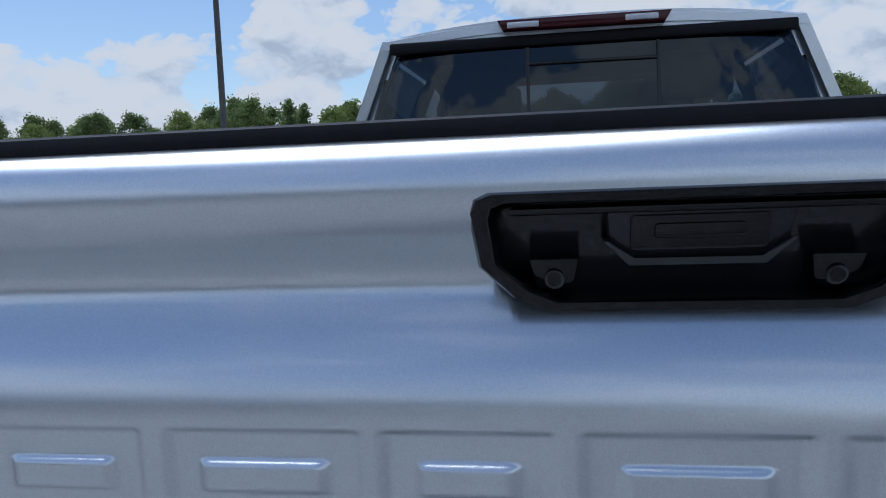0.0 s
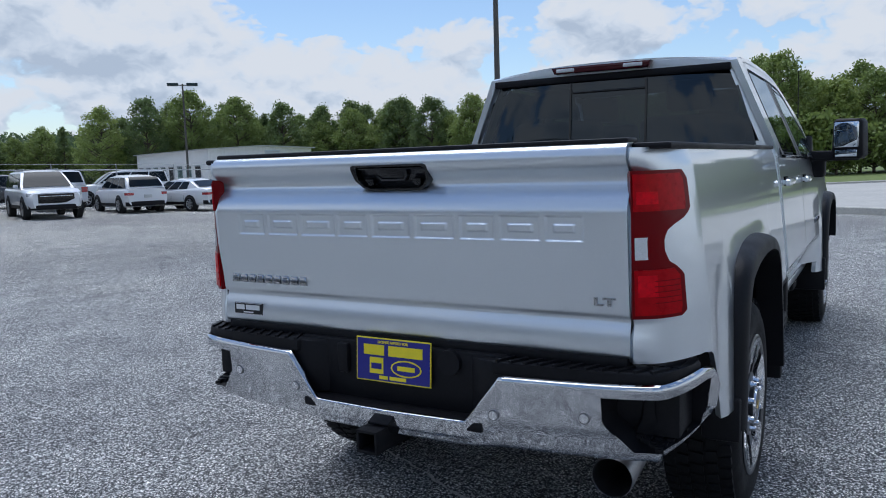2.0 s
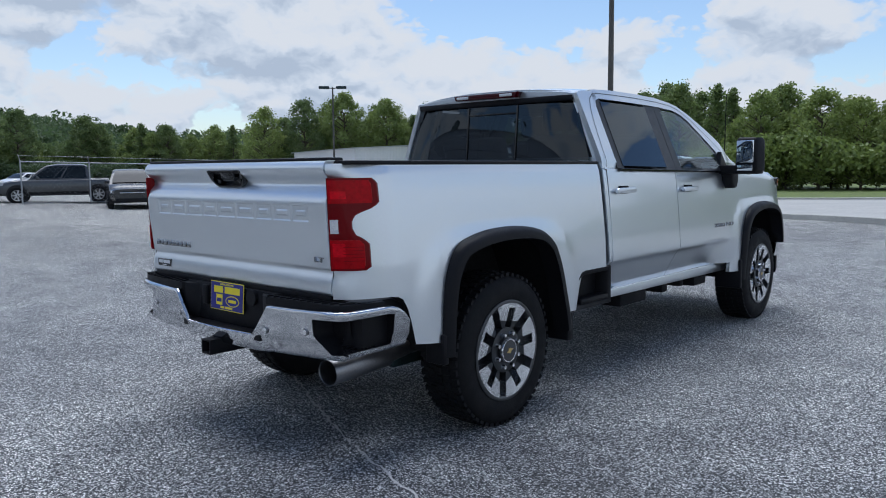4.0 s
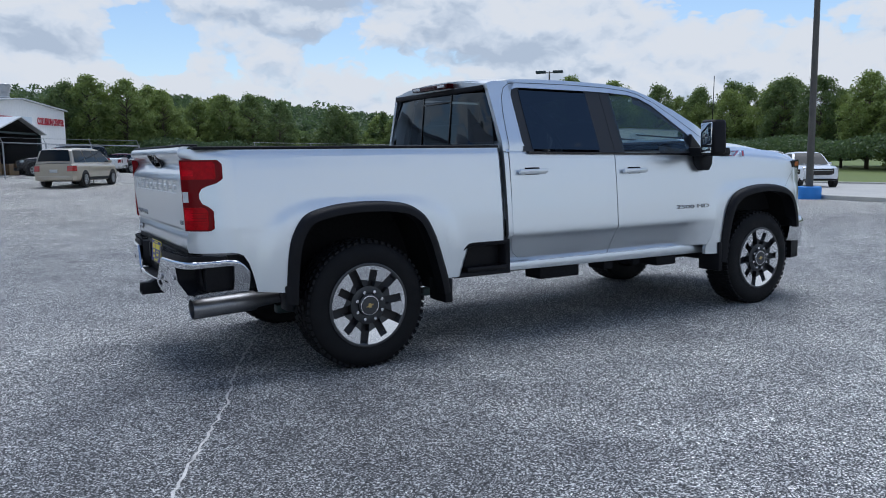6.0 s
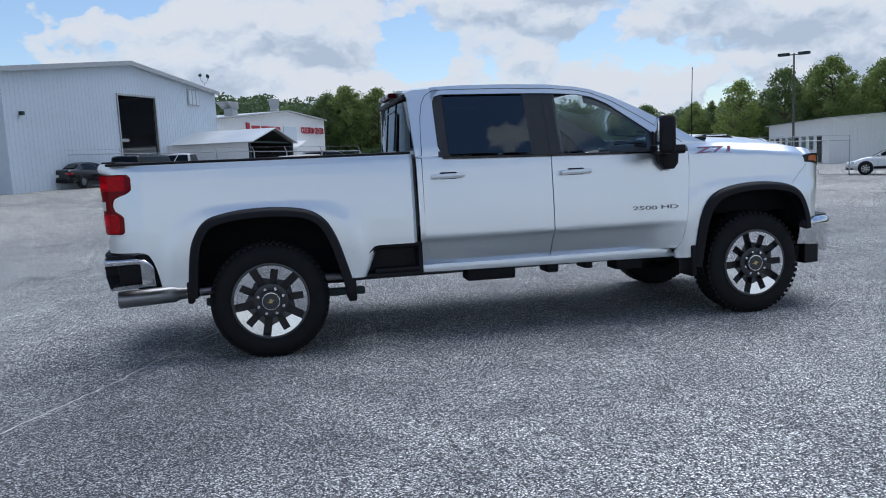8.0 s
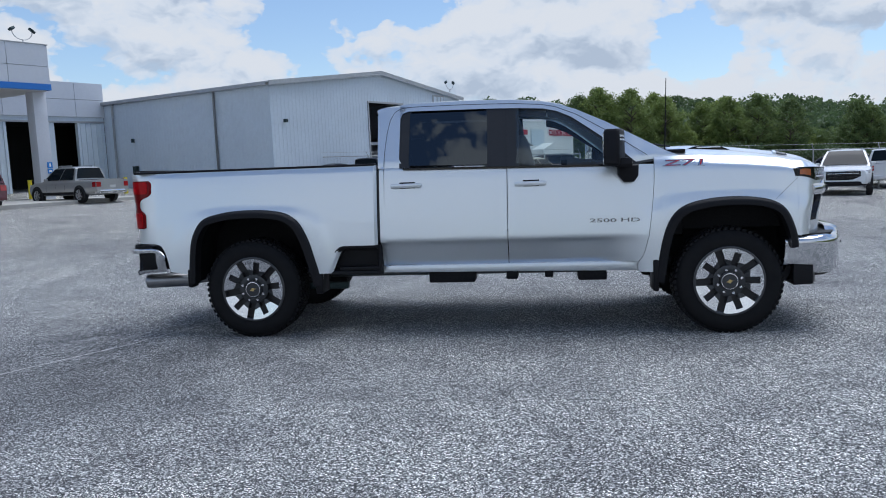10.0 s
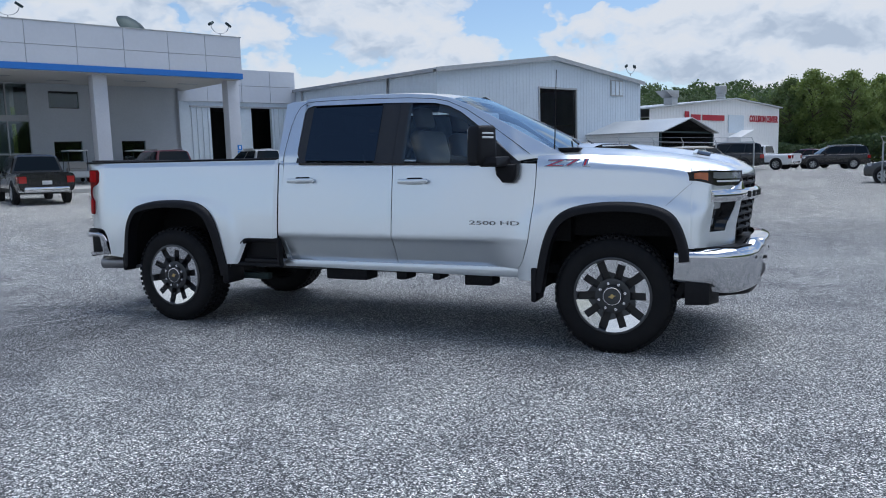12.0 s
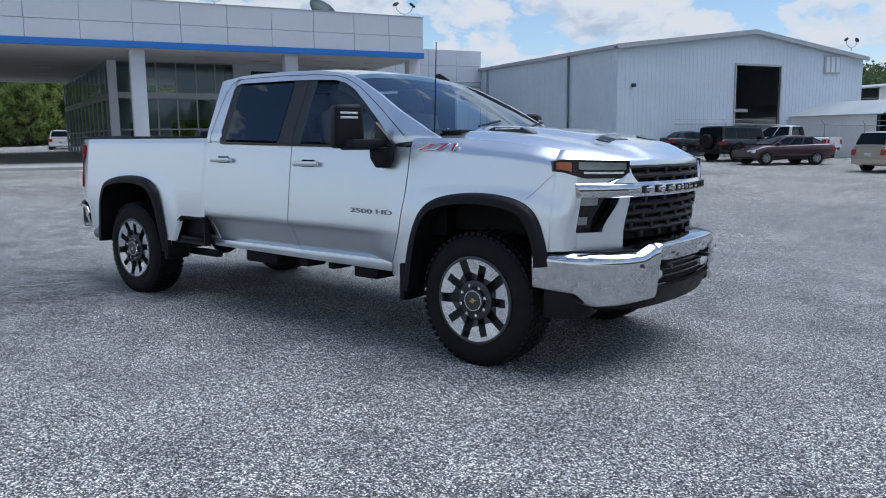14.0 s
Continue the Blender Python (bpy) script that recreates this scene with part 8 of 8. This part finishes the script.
def leaf_material(m, a, b):
    m.use_nodes = True
    t = m.node_tree
    bs = t.nodes["Principled BSDF"]
    bs.inputs["Roughness"].default_value = 0.55
    geo, oi = t.nodes.new("ShaderNodeNewGeometry"), t.nodes.new("ShaderNodeObjectInfo")
    mx, mx2 = t.nodes.new("ShaderNodeMix"), t.nodes.new("ShaderNodeMix")
    for q in (mx, mx2):
        q.data_type = "RGBA"
    mx.inputs[6].default_value, mx.inputs[7].default_value = (*a, 1), (*b, 1)
    t.links.new(geo.outputs["Random Per Island"], mx.inputs[0])
    t.links.new(mx.outputs[2], mx2.inputs[6])
    mx2.inputs[7].default_value = (a[0] * 0.7, a[1] * 0.75, a[2] * 0.9, 1)
    mr = t.nodes.new("ShaderNodeMapRange")
    mr.inputs[4].default_value = 0.6
    t.links.new(oi.outputs["Random"], mr.inputs[0])
    t.links.new(mr.outputs[0], mx2.inputs[0])
    t.links.new(mx2.outputs[2], bs.inputs["Base Color"])
    tl = t.nodes.new("ShaderNodeBsdfTranslucent")
    t.links.new(mx2.outputs[2], tl.inputs[0])
    ms = t.nodes.new("ShaderNodeMixShader")
    ms.inputs[0].default_value = 0.45
    out = t.nodes["Material Output"]
    t.links.new(bs.outputs[0], ms.inputs[1])
    t.links.new(tl.outputs[0], ms.inputs[2])
    t.links.new(ms.outputs[0], out.inputs[0])
    return m


leaf_material(LEAF, (0.21, 0.275, 0.07), (0.33, 0.40, 0.12))
LEAF_D = leaf_material(bpy.data.materials.new("leaf_dark"), (0.15, 0.21, 0.07), (0.24, 0.31, 0.10))
LEAF_F = leaf_material(bpy.data.materials.new("leaf_far"), (0.085, 0.135, 0.055), (0.15, 0.21, 0.08))
LEAF_Y = leaf_material(bpy.data.materials.new("leaf_light"), (0.23, 0.30, 0.07), (0.34, 0.40, 0.12))
BARK = material("bark", (0.10, 0.08, 0.06), 0.9, 0, 0.3, 4, 0.5, 20)


def leaf_cloud(centres, radii, per, size, seed):
    """Small bent leaf sprays scattered through clumps."""
    g = np.random.default_rng(seed)
    V, F = [], []
    for (cx, cy, cz), r in zip(centres, radii):
        n = int(per * (r / 1.0) ** 2)
        d = g.normal(size=(n, 3))
        d /= np.linalg.norm(d, axis=1)[:, None]
        rad = r * (0.25 + 0.95 * g.random(n))
        pos = np.array((cx, cy, cz)) + d * rad[:, None] * np.array((1, 1, 0.8))
        for p, out in zip(pos, d):
            s = size * (0.6 + 0.9 * g.random())
            a = g.normal(size=3) + out * 0.6
            a /= np.linalg.norm(a)
            b = np.cross(a, g.normal(size=3))
            b /= np.linalg.norm(b)
            c = np.cross(a, b)
            i = len(V)
            V += [tuple(p - b * s), tuple(p + c * s * 0.55 + a * s * 0.15), tuple(p + b * s), tuple(p - c * s * 0.55 + a * s * 0.15)]
            F += [(i, i + 1, i + 2), (i, i + 2, i + 3)]
    return V, F


def tree_kind(seed, h, spread_r, low, mat, conifer=False):
    """A tree of its own: tapered trunk with limbs, and a crown of leaf sprays."""
    g = random.Random(seed)
    root = empty("tree", None)
    bm = bmesh.new()
    top = h * 0.8
    lean = (g.uniform(-0.3, 0.3), g.uniform(-0.3, 0.3))
    pts = [Vector((lean[0] * k * k, lean[1] * k * k, top * k)) for k in (0, 0.3, 0.6, 1.0)]
    rad = h * 0.016
    for i in range(3):
        tube(bm, pts[i], pts[i + 1], rad * (1 - 0.28 * i), rad * (1 - 0.28 * (i + 1)), 8, caps=False)
    centres, radii = [], []
    n = 84
    for k in range(n):
        f = low + (1 - low) * (k + 0.5) / n
        z = h * f
        shape = math.sin(math.pi * min(1, max(0.05, (f - low) / (1 - low) * 0.86 + 0.14))) ** 0.7 if not conifer else (1.05 - (f - low) / (1 - low))
        a = k * 2.4 + g.uniform(-0.5, 0.5)
        rr = spread_r * shape * g.uniform(0.45, 0.95)
        c = Vector((math.cos(a) * rr, math.sin(a) * rr, z * g.uniform(0.95, 1.02)))
        base = Vector((lean[0] * f * f, lean[1] * f * f, max(0.6, z - rr * 0.7)))
        if base.z < top:
            tube(bm, base, c, rad * 0.35, rad * 0.1, 5, caps=False)
        centres.append(tuple(c))
        radii.append(g.uniform(0.75, 1.25) * spread_r * (0.205 if not conifer else 0.16))
    centres.append((0, 0, h * 0.93))
    radii.append(spread_r * 0.3)
    part("trunk", bm, BARK, root)
    V, F = leaf_cloud(centres, radii, 165, 0.09 + 0.0055 * h, seed)
    raw("crown", V, F, mat, root, smooth=False)
    return root


KINDS = [tree_kind(11, 11, 3.6, 0.18, LEAF), tree_kind(12, 13, 4.0, 0.2, LEAF_D), tree_kind(13, 9, 3.2, 0.10, LEAF), tree_kind(14, 12, 3.0, 0.15, LEAF_D, True),
         tree_kind(15, 8, 3.0, 0.06, LEAF_Y), tree_kind(16, 14, 4.4, 0.22, LEAF), tree_kind(17, 6, 2.8, 0.04, LEAF)]
LABELS = ["green broad-leaved tree in the tree belt", "tall dark green tree in the tree belt", "bushy green tree in the tree belt", "narrow dark green pine in the tree belt", "light green young tree in the tree belt", "large spreading green tree", "low green thicket tree"]
for k, o in zip(KINDS, LABELS):
    tagged(k, label=o, category="tree", group="tree belt")
used_kind = set()
tr = random.Random(21)


def plant(x, y, kind, s, z=None):
    z = ground_z(x, y) if z is None else z
    m = pose(x, y, z - 0.1, 0, 0, tr.uniform(0, 360)) @ Matrix.Scale(s, 4)
    src = KINDS[kind]
    if kind not in used_kind:
        used_kind.add(kind)
        src.matrix_world = m
        src.scale = (s, s, s)
        return src
    c = copy_thing(src, pose(0, 0, 0))
    c.matrix_world = m
    return c


def belt_of_trees(line, step, depth, kinds, s0, s1, rows=2, zfun=None):
    for a, b in zip(line, line[1:]):
        a, b = Vector(a), Vector(b)
        n = max(1, int((b - a).length / step))
        d = (b - a).normalized()
        nrm = Vector((-d.y, d.x))
        for i in range(n):
            for r in range(rows):
                p = a.lerp(b, (i + tr.random()) / n) - nrm * (r * depth + tr.uniform(-1, 1))
                plant(p.x, p.y, tr.choice(kinds), tr.uniform(s0, s1))


# right-hand belt behind the verge, belt behind the white building, middle and left belts
belt_of_trees([(96, -62), (68, -16)], 3.6, 4, (2, 4, 6), 0.8, 1.0, 1)
belt_of_trees([(68, -16), (64, -5), (66, 22)], 2.4, 4, (2, 4, 2, 0, 4, 2), 0.74, 0.94, 2)
belt_of_trees([(66, 22), (78, 45), (76, 92)], 2.6, 5, (0, 1, 2, 3, 1, 0, 6), 0.66, 0.88, 2)
belt_of_trees([(76, 92), (48, 118), (30, 112)], 2.8, 5, (0, 1, 2, 6, 3, 0), 0.66, 0.84, 2)
belt_of_trees([(34, 112), (14, 104), (0, 110)], 2.8, 5, (0, 5, 2, 1, 0, 4), 0.66, 0.86, 2)
belt_of_trees([(-95, -20), (-100, 40), (-80, 75)], 5.0, 8, (1, 5, 1, 0), 0.8, 1.0, 2)
belt_of_trees([(-92, 18), (-86, 40), (-78, 60)], 2.4, 3, (0, 2, 4, 6, 2), 0.9, 1.1, 2)
for x, y, kind, s in ((66.5, 75.5, 5, 0.86), (70.5, 71.5, 5, 0.80), (63.0, 79.5, 1, 0.86), (68.5, 81.0, 0, 1.0), (74.0, 67.0, 1, 0.8), (59.0, 83.0, 0, 0.92)):
    plant(x, y, kind, s)


def canopy_mass(name, crowns, per, size, seed, mat, label):
    """Many tree crowns grown together: leaf sprays over the upper side of each crown."""
    g = np.random.default_rng(seed)
    c = np.repeat(np.array(crowns), per, axis=0)
    n = len(c)
    d = g.normal(size=(n, 3))
    d /= np.linalg.norm(d, axis=1)[:, None]
    d[:, 2] = np.abs(d[:, 2]) * np.where(g.random(n) < 0.25, -0.6, 1.0)
    p = c[:, :3] + d * c[:, 3:4] * (0.80 + 0.22 * g.random(n))[:, None] * np.array((1, 1, 1.15))
    a = g.normal(size=(n, 3)) + 0.7 * d
    a /= np.linalg.norm(a, axis=1)[:, None]
    b = np.cross(a, g.normal(size=(n, 3)))
    b /= np.linalg.norm(b, axis=1)[:, None]
    e = np.cross(a, b)
    s = size * (0.6 + 0.9 * g.random(n))[:, None]
    quad = np.stack([p - b * s, p + e * s * 0.6 + a * s * 0.2, p + b * s, p - e * s * 0.6 + a * s * 0.2], axis=1).reshape(-1, 3)
    ob = raw(name, [tuple(q) for q in quad], [(4 * i, 4 * i + 1, 4 * i + 2, 4 * i + 3) for i in range(n)], mat, None, label, smooth=False)
    tagged(ob, kind="stuff", category="woods")


def hill_top(az):
    """Angle of the wooded skyline over the horizon, by bearing."""
    return float(np.interp(az, [30, 44, 52, 56, 62, 67, 72, 77, 83, 90, 98, 106, 120], [2.2, 2.6, 2.9, 3.1, 2.9, 4.0, 4.5, 4.7, 5.0, 5.4, 5.4, 5.2, 4.6]))


hr = random.Random(33)
for name, mat, d0, d1, seed in (("far_woods", LEAF_F, 150, 190, 3), ("far_woods", LEAF_F, 182, 232, 4)):
    crowns = []
    for k in range(640):
        az, dist = hr.uniform(30, 120), hr.uniform(d0, d1)
        r = hr.uniform(2.6, 4.6)
        top = 1.4 + dist * math.tan(radians(hill_top(az))) * (0.62 + 0.38 * (dist - 150) / 82) + hr.uniform(-1.1, 0.5)
        for drop in (0, 3.6):
            crowns.append((dist * math.cos(radians(az)) + hr.uniform(-1, 1), dist * math.sin(radians(az)), top - 1.15 * r - drop, r))
    canopy_mass(name, crowns, 150, 0.47, seed, mat, "dark green wooded hill in the distance")
# woods right behind the belts, lower than their tops
for name, line, hgt, n, seed in (("belt_woods", [(74, 20), (86, 46), (84, 96), (52, 126)], 6.2, 240, 14), ("belt_woods", [(54, 124), (30, 120), (12, 112), (-6, 118)], 6.4, 160, 15), ("belt_woods", [(104, -60), (74, -14), (71, 24)], 6.0, 150, 16)):
    crowns = []
    for k in range(n):
        i = hr.randrange(len(line) - 1)
        p = Vector(line[i]).lerp(Vector(line[i + 1]), hr.random())
        r = hr.uniform(1.3, 2.3)
        crowns.append((p.x + hr.uniform(-3, 3), p.y + hr.uniform(-3, 3), hr.uniform(0.5, 1.0) * hgt - r, r))
    canopy_mass(name, crowns, 95, 0.32, seed, LEAF_D, "dense green woods behind the tree belt")


# undergrowth, as masses of foliage
def wood_mass(name, x0, x1, y0, y1, zf, n, size, seed, mat, label):
    g = np.random.default_rng(seed)
    V, F = [], []
    for k in range(n):
        x, y = g.uniform(x0, x1), g.uniform(y0, y1)
        zt = zf(x, y)
        lump = 1.0 + 0.28 * math.sin(x * 0.31 + 1.7 * math.sin(y * 0.23)) * math.cos(y * 0.27 + 0.9 * math.sin(x * 0.19))
        z = zt * (0.25 + 0.75 * g.random() ** 0.6) * lump
        s = size * (0.6 + g.random())
        a = g.normal(size=3)
        a /= np.linalg.norm(a)
        b = np.cross(a, g.normal(size=3))
        b /= np.linalg.norm(b)
        c = np.cross(a, b)
        p = np.array((x, y, z))
        i = len(V)
        V += [tuple(p - b * s), tuple(p + c * s * 0.6), tuple(p + b * s), tuple(p - c * s * 0.6)]
        F += [(i, i + 1, i + 2), (i, i + 2, i + 3)]
    ob = raw(name, V, F, mat, None, label, smooth=False)
    tagged(ob, kind="stuff", category="woods")


wood_mass("undergrowth", 60, 70, -45, 25, lambda x, y: 3.6, 26000, 0.16, 5, LEAF, "dense green undergrowth below the trees")
wood_mass("undergrowth", 26, 76, 108, 116, lambda x, y: 2.6, 26000, 0.16, 6, LEAF_F, "dense green undergrowth below the trees")
wood_mass("undergrowth", 66, 78, 25, 100, lambda x, y: 2.4, 40000, 0.13, 7, LEAF_F, "dense green undergrowth below the trees")
wood_mass("undergrowth", 6, 32, 100, 108, lambda x, y: 3.6, 18000, 0.16, 8, LEAF_F, "dense green undergrowth below the trees")
wood_mass("undergrowth", -96, -88, 10, 62, lambda x, y: 3.4, 16000, 0.2, 12, LEAF_D, "dense green undergrowth below the trees")
wood_mass("weeds", 28.0, 29.6, 16.6, 18.2, lambda x, y: 0.55, 900, 0.05, 9, LEAF_Y, "light green weeds at the kerb")

# board on posts far left
bd = empty("sign_board", pose(-70, 9, 0.5, 0, 0, 70), "pale green sign board on posts", "sign")
part("board", box(bmesh.new(), -2, 2, -0.08, 0.08, 1.6, 4.2, 0.03), SIGNGREEN, bd)
for u in (-1.6, 1.6):
    part("post", box(bmesh.new(), u - 0.08, u + 0.08, -0.08, 0.08, -0.2, 1.6), DARKSTEEL, bd)
